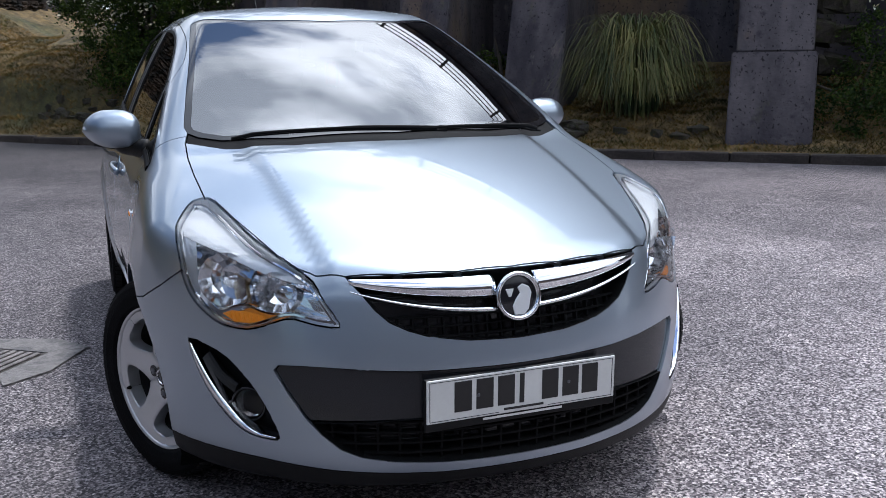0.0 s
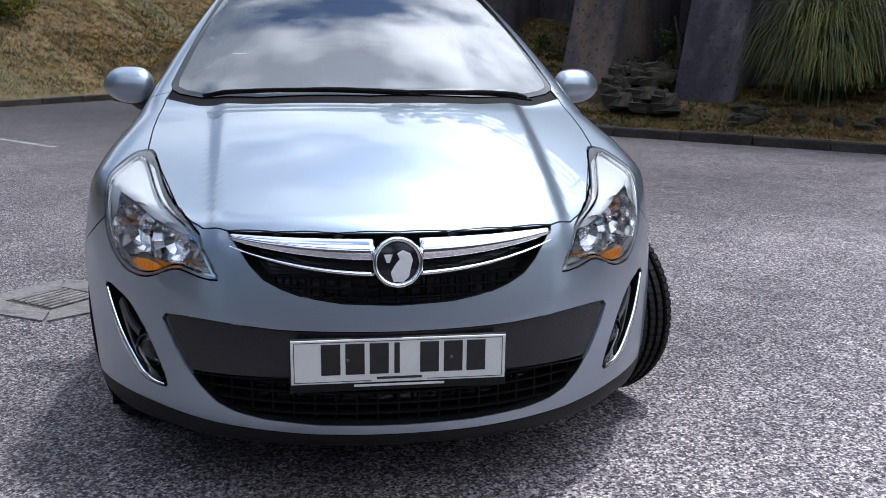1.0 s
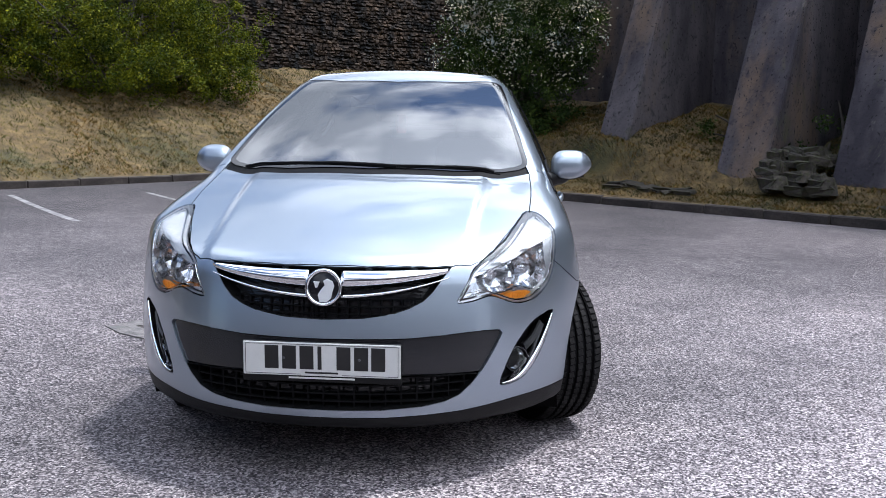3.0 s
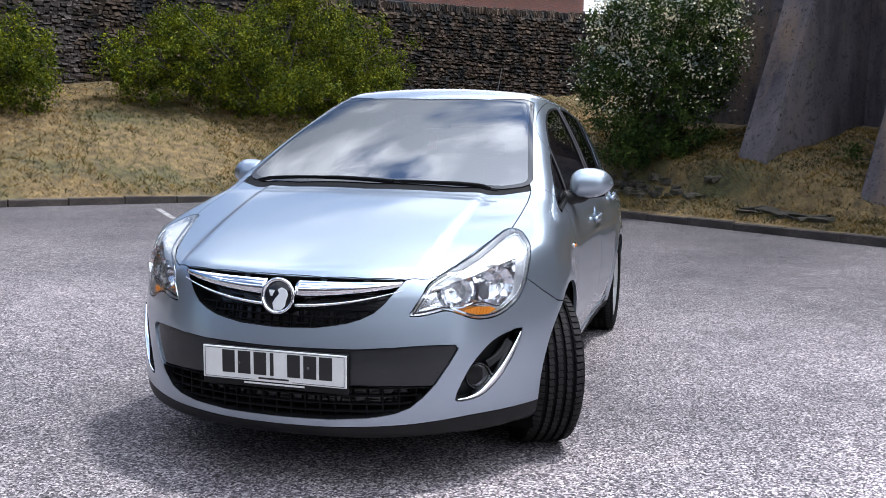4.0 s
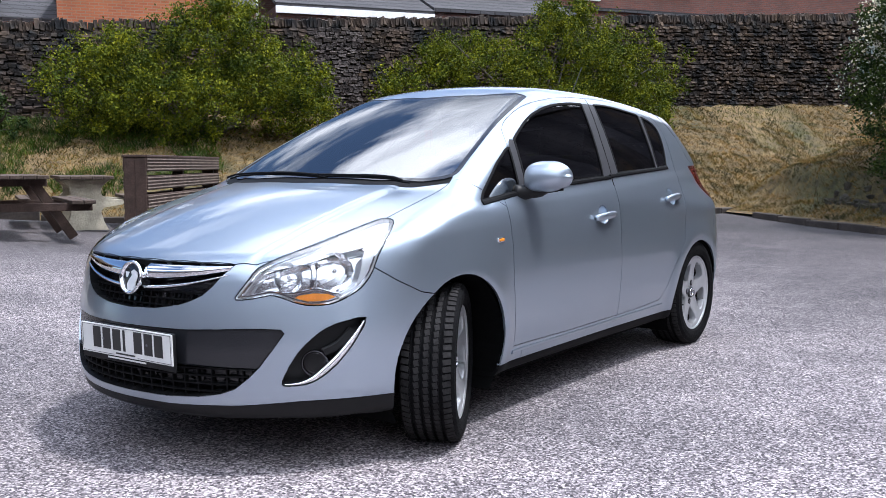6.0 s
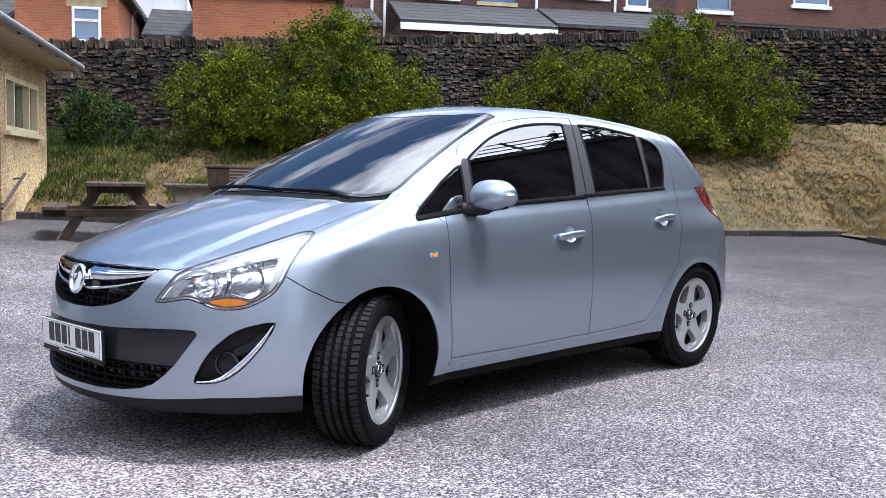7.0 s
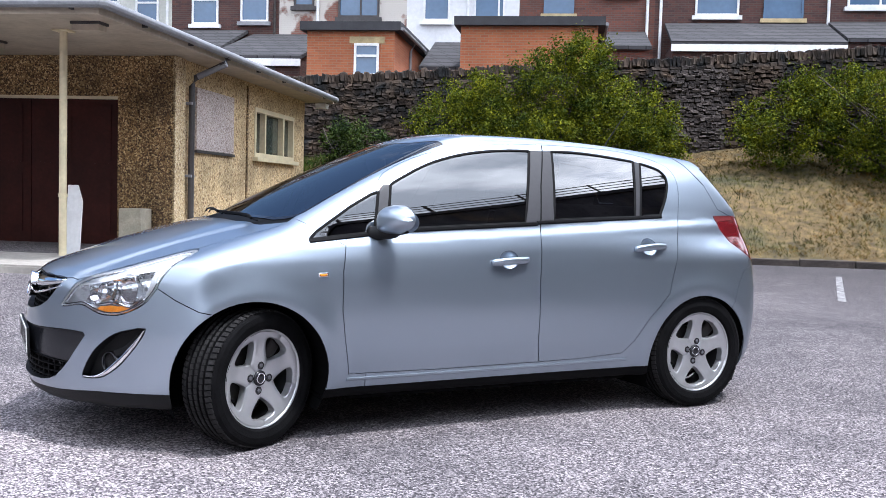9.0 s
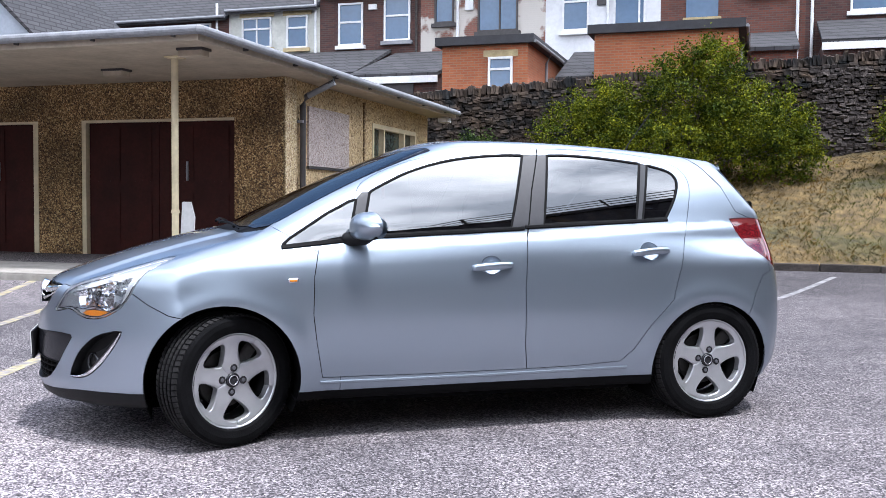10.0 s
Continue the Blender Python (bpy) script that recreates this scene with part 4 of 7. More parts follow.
def long_grass(l, m, z0, spread, height, k):
    """A tall clump of arching, drooping blades."""
    g = tagged(new("ornamental_grass"), "tall clump of arching pale green grass by the wall", "plant")
    vv, ff = [], []
    for _ in range(k):
        a = rng.uniform(0, 2 * math.pi)
        reach, top = spread * rng.uniform(0.35, 1.1), height * rng.uniform(0.55, 1.1)
        w = rng.uniform(0.008, 0.016)
        side = np.array([-math.sin(a), math.cos(a), 0]) * w
        b0 = np.array([rng.normal() * 0.12, rng.normal() * 0.12, 0])
        base_ = len(vv)
        for i in range(8):
            t = i / 7
            q = b0 + np.array([math.cos(a), math.sin(a), 0]) * reach * t ** 1.3 + np.array([0, 0, top * (2.3 * t - 1.65 * t * t - 0.35 * t ** 4)])
            ww = side * (1 - 0.85 * t)
            vv += [q - ww, q + ww]
        for i in range(7):
            j = base_ + 2 * i
            ff += [(j, j + 1, j + 3, j + 2)]
    o = LM @ Vector((l, m, z0))
    v = np.array(vv) + np.array(o)
    me = bpy.data.meshes.new("blades")
    me.from_pydata(v.tolist(), [], ff)
    me.materials.append(MAT["plume"])
    ob = new("blades", me)
    ob.parent = g
    tagged(ob, kind="stuff")
long_grass(1.17, 10.7, 0.33, 1.18, 1.92, 1100)
bush("tree", "leafy tree on the high ground behind the railing", "tree", LM,
     [((8.2, 15.2, 11.2), (1.8, 1.2, 1.2)), ((6.3, 15.0, 11.0), (1.1, 0.9, 0.8)), ((10.0, 15.4, 11.6), (1.9, 1.3, 1.5))], 7000, 0.16, MAT["leaf_dark"], (8.4, 15.4, 8.3))

# ---- hut with a garage canopy ----
def un_box(name, u0, u1, n0, n1, z0, z1, mat, parent, label="", bevel=0.0):
    bm = bmesh.new()
    bm_box(bm, (u1 - u0, n1 - n0, z1 - z0))
    if bevel:
        bmesh.ops.bevel(bm, geom=list(bm.edges), offset=bevel, segments=2, affect="EDGES")
    bm.transform(Matrix.Translation(((u0 + u1) / 2, (n0 + n1) / 2, (z0 + z1) / 2)))
    ob = part(name, bm, mat, parent, label)
    return ob
HU, HN, HE, FL = -3.83, 8.12, 14.6, 0.27          # side wall, front wall, far end, floor level
hut = tagged(new("hut"), "low pebbledash hut with garage doors under a wide canopy", "building")
hut.matrix_basis = UN
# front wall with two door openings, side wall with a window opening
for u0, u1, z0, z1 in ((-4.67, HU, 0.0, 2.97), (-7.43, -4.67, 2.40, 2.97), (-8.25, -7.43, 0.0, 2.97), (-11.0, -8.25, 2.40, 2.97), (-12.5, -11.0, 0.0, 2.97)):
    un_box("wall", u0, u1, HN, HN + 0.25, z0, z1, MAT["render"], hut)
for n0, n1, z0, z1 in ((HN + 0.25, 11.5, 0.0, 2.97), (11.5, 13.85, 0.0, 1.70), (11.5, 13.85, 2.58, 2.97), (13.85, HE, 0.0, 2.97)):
    un_box("wall", HU - 0.25, HU, n0, n1, z0, z1, MAT["render_side_sunlit"], hut)
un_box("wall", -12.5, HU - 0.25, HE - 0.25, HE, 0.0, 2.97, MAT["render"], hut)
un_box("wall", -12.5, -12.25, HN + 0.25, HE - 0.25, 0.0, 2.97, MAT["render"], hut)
# the pilaster's front is coloured as shaded, its side as sunlit
un_box("pilaster", -4.10, HU + 0.03, HN - 0.05, HN - 0.002, 0.0, 2.97, MAT["render"], hut)
un_box("pilaster", HU + 0.002, HU + 0.04, HN - 0.05, HN + 0.30, 0.0, 2.97, MAT["render_sunlit"], hut)
un_box("cover_strip", HU + 0.002, HU + 0.02, 11.08, 11.14, 0.3, 2.9, MAT["render"], hut)
un_box("cover_strip", -4.42, -4.37, HN - 0.02, HN - 0.002, 0.3, 2.9, MAT["render"], hut)
# roof: canopy slab, fascia, gutter, soffit
roof = un_box("roof", -13.0, -3.28, 4.95, HE + 0.35, 3.085, 3.135, MAT["felt"], hut, "flat roof with dark felt edge")
un_box("soffit", -12.95, -3.33, 5.0, HE + 0.30, 2.975, 3.02, MAT["soffit"], roof, "painted soffit boards")
un_box("fascia", -13.0, -3.30, 4.97, 5.0, 2.96, 3.12, MAT["soffit"], roof)
un_box("fascia", -3.33, -3.30, 5.0, HE + 0.33, 2.96, 3.12, MAT["soffit"], roof)
part("gutter", tube_pts([(-13.0, 4.90, 3.09), (-3.24, 4.90, 3.07), (-3.23, 4.92, 3.07), (-3.23, HE + 0.3, 3.05)], 0.055), MAT["gutter"], roof, "grey half-round gutter")
for k in range(9):
    part("gutter_bracket", box_bm((0.03, 0.09, 0.05), pose(-12.4 + k * 1.1, 4.95, 3.03)), MAT["pipe"], roof)
for k in range(7):
    part("gutter_bracket", box_bm((0.09, 0.03, 0.05), pose(-3.28, 6.0 + k * 1.35, 3.02)), MAT["pipe"], roof)
part("eave_block", box_bm((0.22, 0.25, 0.10), pose(-3.5, HE + 0.15, 2.90)), MAT["white"], roof)
down = part("downpipe", tube_pts([(-3.23, 8.55, 3.03), (-3.24, 8.55, 2.93), (-3.70, 8.55, 2.72), (-3.75, 8.55, 2.60), (-3.75, 8.55, 0.28)], 0.045), MAT["pipe"], hut, "dark downpipe on the corner")
part("swan_neck", tube_pts([(-3.23, 8.55, 3.06), (-3.24, 8.55, 2.92), (-3.66, 8.55, 2.74)], 0.047), MAT["gutter"], down)
for z in (2.35, 1.3):
    part("pipe_clip", box_bm((0.10, 0.13, 0.04), pose(-3.77, 8.55, z)), MAT["gutter"], down)
# boarded opening and window
un_box("boarded_panel", HU + 0.002, HU + 0.035, 8.85, 10.40, 1.70, 2.62, MAT["pink"], hut, "pinkish pebbledash infill panel of a former window")
un_box("panel_ledge", HU + 0.002, HU + 0.05, 8.83, 10.42, 1.655, 1.695, MAT["pipe"], hut)
window = un_box("window", HU - 0.10, HU - 0.09, 11.55, 13.80, 1.74, 2.54, MAT["hut_pane"], hut, "cream-framed hut window")
for n0, n1, z0, z1 in ((11.5, 13.85, 2.50, 2.58), (11.5, 13.85, 1.70, 1.78), (11.5, 11.58, 1.78, 2.50), (13.77, 13.85, 1.78, 2.50), (12.05, 12.11, 1.78, 2.50), (13.12, 13.20, 1.78, 2.50)):
    un_box("window_frame", HU - 0.12, HU + 0.015, n0, n1, z0, z1, MAT["cream"], window)
un_box("window_sill", HU - 0.05, HU + 0.10, 11.42, 13.93, 1.63, 1.70, MAT["cream"], window)
for k in range(9):
    un_box("blind_slat", HU - 0.16, HU - 0.12, 12.12, 13.10, 1.80 + k * 0.078, 1.865 + k * 0.078, MAT["white"], window)
# garage doors
def garage_door(u0, u1, jamb=False):
    d = new("garage_door")
    d.parent = hut
    tagged(d, "dark brown panelled garage door")
    mid_ = (u0 + u1) / 2
    for a, b in ((u0 + 0.09, mid_ - 0.006), (mid_ + 0.006, u1 - 0.02)):
        leaf = un_box("door_leaf", a, b, HN + 0.10, HN + 0.15, FL, 2.36, MAT["door"], d)
        w = b - a
        for i in range(2):
            for j in range(2):
                un_box("door_panel", a + 0.12 + i * (w - 0.12) / 2, a + (i + 1) * (w - 0.12) / 2, HN + 0.088, HN + 0.10, FL + 0.15 + j * 1.02, FL + 1.0 + j * 1.02, MAT["door"], leaf, bevel=0.006)
    un_box("door_frame", u0, u0 + 0.08, HN + 0.02, HN + 0.12, FL, 2.40, MAT["cream"], d, "pale painted frame")
    if jamb:
        un_box("door_frame", u1 - 0.09, u1, HN - 0.012, HN + 0.09, FL, 2.355, MAT["cream"], d, "pale painted frame")
    un_box("door_frame", u0 + 0.08, u1, HN + 0.02, HN + 0.12, 2.36, 2.40, MAT["cream"], d, "pale painted frame")
    un_box("door_pull", mid_ + 0.51, mid_ + 0.535, HN + 0.05, HN + 0.088, 1.45, 1.75, MAT["gutter"], d, "steel door pull")
garage_door(-7.43, -4.67)
garage_door(-11.0, -8.25, True)
# apron, post, lights
un_box("apron", -13.0, -3.4, 4.6, HN, 0.10, FL, MAT["apron"], hut, "concrete apron under the canopy", 0.02)
post = tagged(new("post"), "slim cream-painted steel post holding the canopy", "post")
post.matrix_basis = UN
part("shaft", tube_pts([(-4.32, 6.05, FL), (-4.32, 6.05, 2.975)], 0.045), MAT["cream"], post)
part("collar", tube_pts([(-4.32, 6.05, 0.98), (-4.32, 6.05, 1.02)], 0.055), MAT["cream"], post)
part("head_plate", box_bm((0.2, 0.2, 0.02), pose(-4.32, 6.05, 2.963)), MAT["cream"], post)
board = tagged(new("board"), "white board leaning behind the canopy post", "board")
board.matrix_basis = UN @ pose(-4.36, 6.35, FL, 0, 0, 0)
part("panel", prism_late([(-0.10, 0.0), (0.10, 0.0), (0.10, 0.66), (0.03, 0.86), (-0.10, 0.86)], 0.02, pose(0, 0, 0, 84, 0, 0)), MAT["white"], board)
for u, n in ((-5.8, 6.85), (-3.72, 5.55)):
    lamp = tagged(new("ceiling_lamp"), "grey bulkhead lamp under the canopy, unlit", "lamp")
    lamp.matrix_basis = UN @ pose(u, n, 2.974)
    part("base", box_bm((0.36, 0.22, 0.03), pose(0, 0, -0.015)), MAT["pipe"], lamp)
    part("cover", box_bm((0.32, 0.18, 0.07), pose(0, 0, -0.065)), MAT["soffit"], lamp)
rail = tagged(new("handrail"), "sloping dark iron handrail on the hut wall", "rail")
rail.matrix_basis = UN
part("bar", tube_pts([(-3.70, 10.7, 0.50), (-3.70, 12.2, 1.02)], 0.025), MAT["iron"], rail)
part("bracket", tube_pts([(-3.83, 10.9, 0.55), (-3.70, 10.9, 0.57)], 0.015), MAT["iron"], rail)
part("bracket", tube_pts([(-3.83, 12.0, 0.94), (-3.70, 12.0, 0.95)], 0.015), MAT["iron"], rail)
box_ = tagged(new("meter_box"), "grey concrete block against the hut wall", "block")
box_.matrix_basis = UN
un_box("body", -4.45, -4.12, HN - 0.40, HN - 0.06, FL, 0.82, MAT["pad"], box_, bevel=0.01)

# ---- slatted screen and picnic tables ----
screen = tagged(new("slatted_screen"), "dark brown slatted timber screen on concrete feet", "fence")
yaw = math.degrees(math.atan2(3.2, -2.4))
sx0, sy0 = -5.88, 3.50
screen.matrix_basis = pose(sx0, sy0, 0.03, 0, 0, yaw)
LEN = 3.7
def tbox(name, size, c, mat, parent, bevel=0.006):
    bm = bmesh.new()
    bm_box(bm, size)
    bmesh.ops.bevel(bm, geom=list(bm.edges), offset=bevel, segments=1, affect="EDGES")
    bm.transform(pose(*c))
    return part(name, bm, mat, parent)
for x in (0.0, LEN / 2, LEN):
    tbox("foot", (0.20, 0.66, 0.09), (x, 0, 0.045), MAT["pad"], screen, 0.012)
    tbox("post", (0.09, 0.13, 1.02), (x + (0.05 if x == 0 else -0.05 if x == LEN else 0), 0, 0.60), MAT["wood"], screen)
for x in (0.0, LEN):
    for s_ in (-1, 1):
        tbox("end_board", (0.03, 0.121, 1.0), (x, s_ * 0.0615, 0.61), MAT["wood"], screen)
for s_ in (-1, 1):
    for k in range(5):
        plank = tbox("plank", (LEN, 0.035, 0.155), (LEN / 2, s_ * 0.115, 0.225 + k * 0.205), MAT["wood"], screen)
        for g in range(4):
            tbox("groove_rib", (LEN, 0.008, 0.014), (LEN / 2, s_ * 0.136, 0.17 + k * 0.205 + g * 0.037), MAT["greywood"], plank, 0.002)
tbox("cap", (LEN + 0.04, 0.28, 0.03), (LEN / 2, 0, 1.135), MAT["wood"], screen)

def picnic_table(m, label, concrete=False):
    t = tagged(new("picnic_table"), label, "picnic table", "picnic tables")
    t.matrix_basis = m
    for k in range(5):
        tbox("top_plank", (1.85, 0.135, 0.045), (0, -0.29 + k * 0.145, 0.75), MAT["wood_worn"], t)
    for s_ in (-1, 1):
        for k in range(2):
            tbox("seat_plank", (1.85, 0.135, 0.045), (0, s_ * (0.66 + k * 0.145), 0.45), MAT["wood_worn"], t)
    if concrete:
        edge = [(-0.30, 0.0), (-0.24, 0.12), (-0.20, 0.26), (-0.24, 0.32), (-0.62, 0.38), (-0.83, 0.425), (-0.83, 0.40), (-0.80, 0.425), (-0.50, 0.425), (-0.28, 0.44), (-0.20, 0.52), (-0.22, 0.62), (-0.34, 0.725)]
        edge = [q for i, q in enumerate(edge) if i != 6]
        outline = edge + [(-a, b) for a, b in reversed(edge)]
        for x in (-0.62, 0.62):
            part("leg_slab", prism_late(outline, 0.12, Matrix(((0, 0, 1, x - 0.06), (1, 0, 0, 0), (0, 1, 0, 0), (0, 0, 0, 1)))), MAT["pad"], t, "pale curved concrete leg")
        return t
    for x in (-0.62, 0.62):
        tbox("cross_beam", (0.05, 1.75, 0.10), (x, 0, 0.385), MAT["wood"], t)
        tbox("cross_beam", (0.05, 0.72, 0.09), (x, 0, 0.685), MAT["wood"], t)
        for s_ in (-1, 1):
            bm = bmesh.new()
            bm_box(bm, (0.10, 0.11, 0.86), pose(x + 0.055, s_ * 0.42, 0.37, s_ * 33))
            part("leg", bm, MAT["wood"], t)
    return t
def at_un(u, n, turn):
    p_ = UN @ Vector((u, n, 0))
    return Matrix.Translation((p_.x, p_.y, float(lot_z(np.array(p_.x), np.array(p_.y))))) @ UN.to_3x3().to_4x4() @ pose(0, 0, 0, 0, 0, turn)
picnic_table(at_un(-1.85, 8.9, 99), "weathered dark timber picnic table on the tarmac")
picnic_table(at_un(-1.05, 11.05, 96), "picnic table with dark planks on pale curved concrete legs", True)

# ---- terrace of houses behind the wall: local x along the terrace, y away, z up ----
def hbox(name, u0, u1, n0, n1, z0, z1, mat, parent, label=""):
    return un_box(name, u0, u1, n0, n1, z0, z1, mat, parent, label)

def sash(parent, u0, u1, z0, z1, n, frame_mat, parts=(0.5,), mull=(), sill=None):
    w = hbox("window", u0, u1, n - 0.02, n - 0.012, z0, z1, MAT["pane"], parent)
    f = 0.07
    hbox("window_frame", u0, u0 + f, n - 0.07, n - 0.005, z0, z1, frame_mat, w)
    hbox("window_frame", u1 - f, u1, n - 0.07, n - 0.005, z0, z1, frame_mat, w)
    hbox("window_frame", u0 + f, u1 - f, n - 0.07, n - 0.005, z1 - f, z1, frame_mat, w)
    hbox("window_frame", u0 + f, u1 - f, n - 0.07, n - 0.005, z0, z0 + f, frame_mat, w)
    for k in parts:
        z = z0 + (z1 - z0) * k
        hbox("glazing_bar", u0 + f, u1 - f, n - 0.06, n - 0.006, z - 0.035, z + 0.035, frame_mat, w)
    for k in mull:
        u = u0 + (u1 - u0) * k
        hbox("glazing_bar", u - 0.03, u + 0.03, n - 0.058, n - 0.007, z0 + f, z1 - f, frame_mat, w)
    hbox("window_sill", u0 - 0.1, u1 + 0.1, n - 0.14, n - 0.004, z0 - 0.14, z0 - 0.004, sill or MAT["white"], w)
    return w

def slope(name, u0, u1, n0, z0, n1, z1, mat, parent, thick=0.12):
    bm = bmesh.new()
    vs_ = [bm.verts.new((u, n, z + dz)) for dz in (0, -thick) for u, n, z in ((u0, n0, z0), (u1, n0, z0), (u1, n1, z1), (u0, n1, z1))]
    for f in ((0, 1, 2, 3), (7, 6, 5, 4), (0, 4, 5, 1), (1, 5, 6, 2), (2, 6, 7, 3), (3, 7, 4, 0)):
        bm.faces.new([vs_[i] for i in f])
    bmesh.ops.recalc_face_normals(bm, faces=bm.faces)
    return part(name, bm, mat, parent)

HF = 29.0
def house(u0, u1, mat, label, windows, eave=9.05):
    h = tagged(new("terrace_house"), label, "house", "terrace of houses")
    h.matrix_basis = UN
    hbox("wall", u0, u1, HF, HF + 7, 0, eave, mat, h)
    r = slope("roof", u0, u1, HF - 0.3, eave - 0.02, HF + 3.8, eave + 2.3, MAT["slate"], h)
    slope("roof", u0, u1, HF + 7.3, eave - 0.02, HF + 3.8, eave + 2.3, MAT["slate"], h)
    part("gutter", tube_pts([(u0, HF - 0.33, eave), (u1, HF - 0.33, eave)], 0.06), MAT["gutter"], r)
    for wd in windows:
        sash(h, *wd[:4], HF, wd[4], wd[5], wd[6], wd[7] if len(wd) > 7 else None)
    return h
def pipe(h, u, z0, z1, mat):
    part("downpipe", tube_pts([(u, HF - 0.08, z0), (u, HF - 0.08, z1)], 0.05), mat, h)
W, B, S_ = MAT["white"], MAT["pipe"], MAT["sill"]
h = house(-40, -23.0, MAT["rbrick"], "brown brick terraced house with slate roof", [(-27.5, -26.4, 7.1, 8.1, W, (0.6,), ())], 8.24)
h = house(-23.0, -17.1, MAT["dbrick"], "dark brick terraced house with slate roof", [(-19.0, -17.9, 6.95, 8.25, W, (0.6,), ()), (-22.2, -21.0, 6.95, 8.2, W, (0.6,), ())], 8.42)
pipe(h, -17.6, 4, 9.0, W)
h = house(-17.1, -13.15, MAT["render_cream"], "cream rendered terraced house with white windows", [(-16.5, -15.2, 7.17, 8.36, W, (0.62,), (0.5,), S_), (-14.55, -13.65, 7.1, 8.36, W, (0.62,), (), S_)], 8.62)
hbox("lintel", -16.6, -15.1, HF - 0.06, HF - 0.002, 8.37, 8.55, S_, h)
hbox("lintel", -14.7, -13.5, HF - 0.06, HF - 0.002, 8.37, 8.55, S_, h)
pipe(h, -13.3, 4, 9.0, W)
h = house(-13.15, -9.05, MAT["dbrick"], "dark red-brown brick terraced house", [(-12.36, -11.35, 7.1, 8.7, W, (0.55,), ()), (-10.5, -9.45, 7.2, 8.9, W, (0.55,), (), MAT["gutter"])])
part("alarm_box", box_bm((0.32, 0.08, 0.2), pose(-10.95, HF - 0.05, 8.5)), W, h)
pipe(h, -9.2, 4, 9.0, MAT["iron"])
h = house(-9.05, -4.35, MAT["peeling"], "terraced house with peeling pale render over brick", [(-8.5, -7.75, 7.75, 8.85, B, (), (), B), (-6.85, -5.35, 7.36, 8.9, B, (), (0.55,), B)])
pipe(h, -7.6, 4, 9.0, W)
part("alarm_box", box_bm((0.30, 0.12, 0.35), pose(-7.15, HF - 0.07, 8.35)), W, h)
h = house(-4.35, -0.35, MAT["render_white"], "white rendered terraced house", [(-3.75, -2.8, 7.25, 8.95, W, (0.6,), ()), (-1.95, -0.85, 7.3, 8.95, W, (), (0.8,))])
part("vent", box_bm((0.35, 0.06, 0.3), pose(-2.35, HF - 0.04, 8.25)), B, h)
pipe(h, -2.15, 4, 9.0, W)
h = house(-0.35, 4.3, MAT["rbrick"], "red-brown brick terraced house", [(0.5, 1.55, 7.5, 8.95, MAT["pane"], (), (), S_), (2.6, 3.7, 8.15, 8.95, W, (), (), B)])
pipe(h, 4.05, 4, 9.0, W)
h = house(4.3, 10.4, MAT["dbrick"], "dark brick terraced house with white windows", [(5.65, 7.1, 7.45, 8.9, W, (0.7,), ()), (7.9, 9.2, 7.35, 8.9, MAT["pane"], (), (), S_)])
pipe(h, 4.5, 4, 9.0, W)
pipe(h, 10.0, 4, 9.0, W)
h = house(10.4, 15.4, MAT["dbrick"], "dark brick terraced house with lace curtains", [(10.6, 12.7, 7.75, 9.0, W, (), (0.5,)), (13.43, 14.3, 7.45, 8.9, W, (), ())])
pipe(h, 13.0, 4, 9.0, W)
h = house(15.4, 34.0, MAT["rbrick"], "brown brick terraced house at the far end", [(16.25, 17.6, 7.5, 9.0, MAT["gutter"], (), ()), (20.2, 21.7, 7.9, 9.0, W, (), ())])

def lean_to(u0, u1, n0, z0, n1, z1, wall_mat, label, white=True):
    e = tagged(new("lean_to"), label, "outhouse", "outhouses behind the terrace")
    e.matrix_basis = UN
    hbox("wall", u0 + 0.05, u1 - 0.05, n0 + 0.15, HF, 0, z0 - 0.05, wall_mat, e)
    slope("roof", u0, u1, n0, z0, n1, z1, MAT["slate"], e)
    if white:
        hbox("fascia", u0, u1, n0 - 0.02, n0 + 0.05, z0 - 0.32, z0 - 0.10, W, e)
    return e
lean_to(4.65, 9.95, 26.2, 6.15, 28.95, 7.2, MAT["dbrick"], "slate-roofed lean-to with white fascia")
lean_to(10.0, 15.6, 26.4, 6.3, 28.95, 7.25, MAT["dbrick"], "old slate-roofed lean-to outhouse", False)
lean_to(16.0, 24.0, 26.6, 6.7, 28.95, 7.1, MAT["rbrick"], "low dark-roofed lean-to outhouse", False)
lean_to(-14.2, -10.2, 25.5, 5.6, 28.95, 6.9, MAT["dbrick"], "slate-roofed brick outhouse with a pitched verge")
e = lean_to(-10.0, -6.9, 24.5, 5.35, 28.95, 6.75, MAT["dbrick"], "slate-roofed brick outhouse with a dark door")
hbox("door", -8.85, -7.75, 24.60, 24.64, 3.4, 5.15, MAT["pipe"], e)
lean_to(-3.3, -1.7, 25.6, 5.2, 28.95, 6.5, MAT["render_white"], "white rendered outhouse with slate roof", False)
lean_to(2.6, 4.0, 25.6, 5.9, 28.95, 6.9, MAT["rbrick"], "small slate-roofed brick outhouse", False)

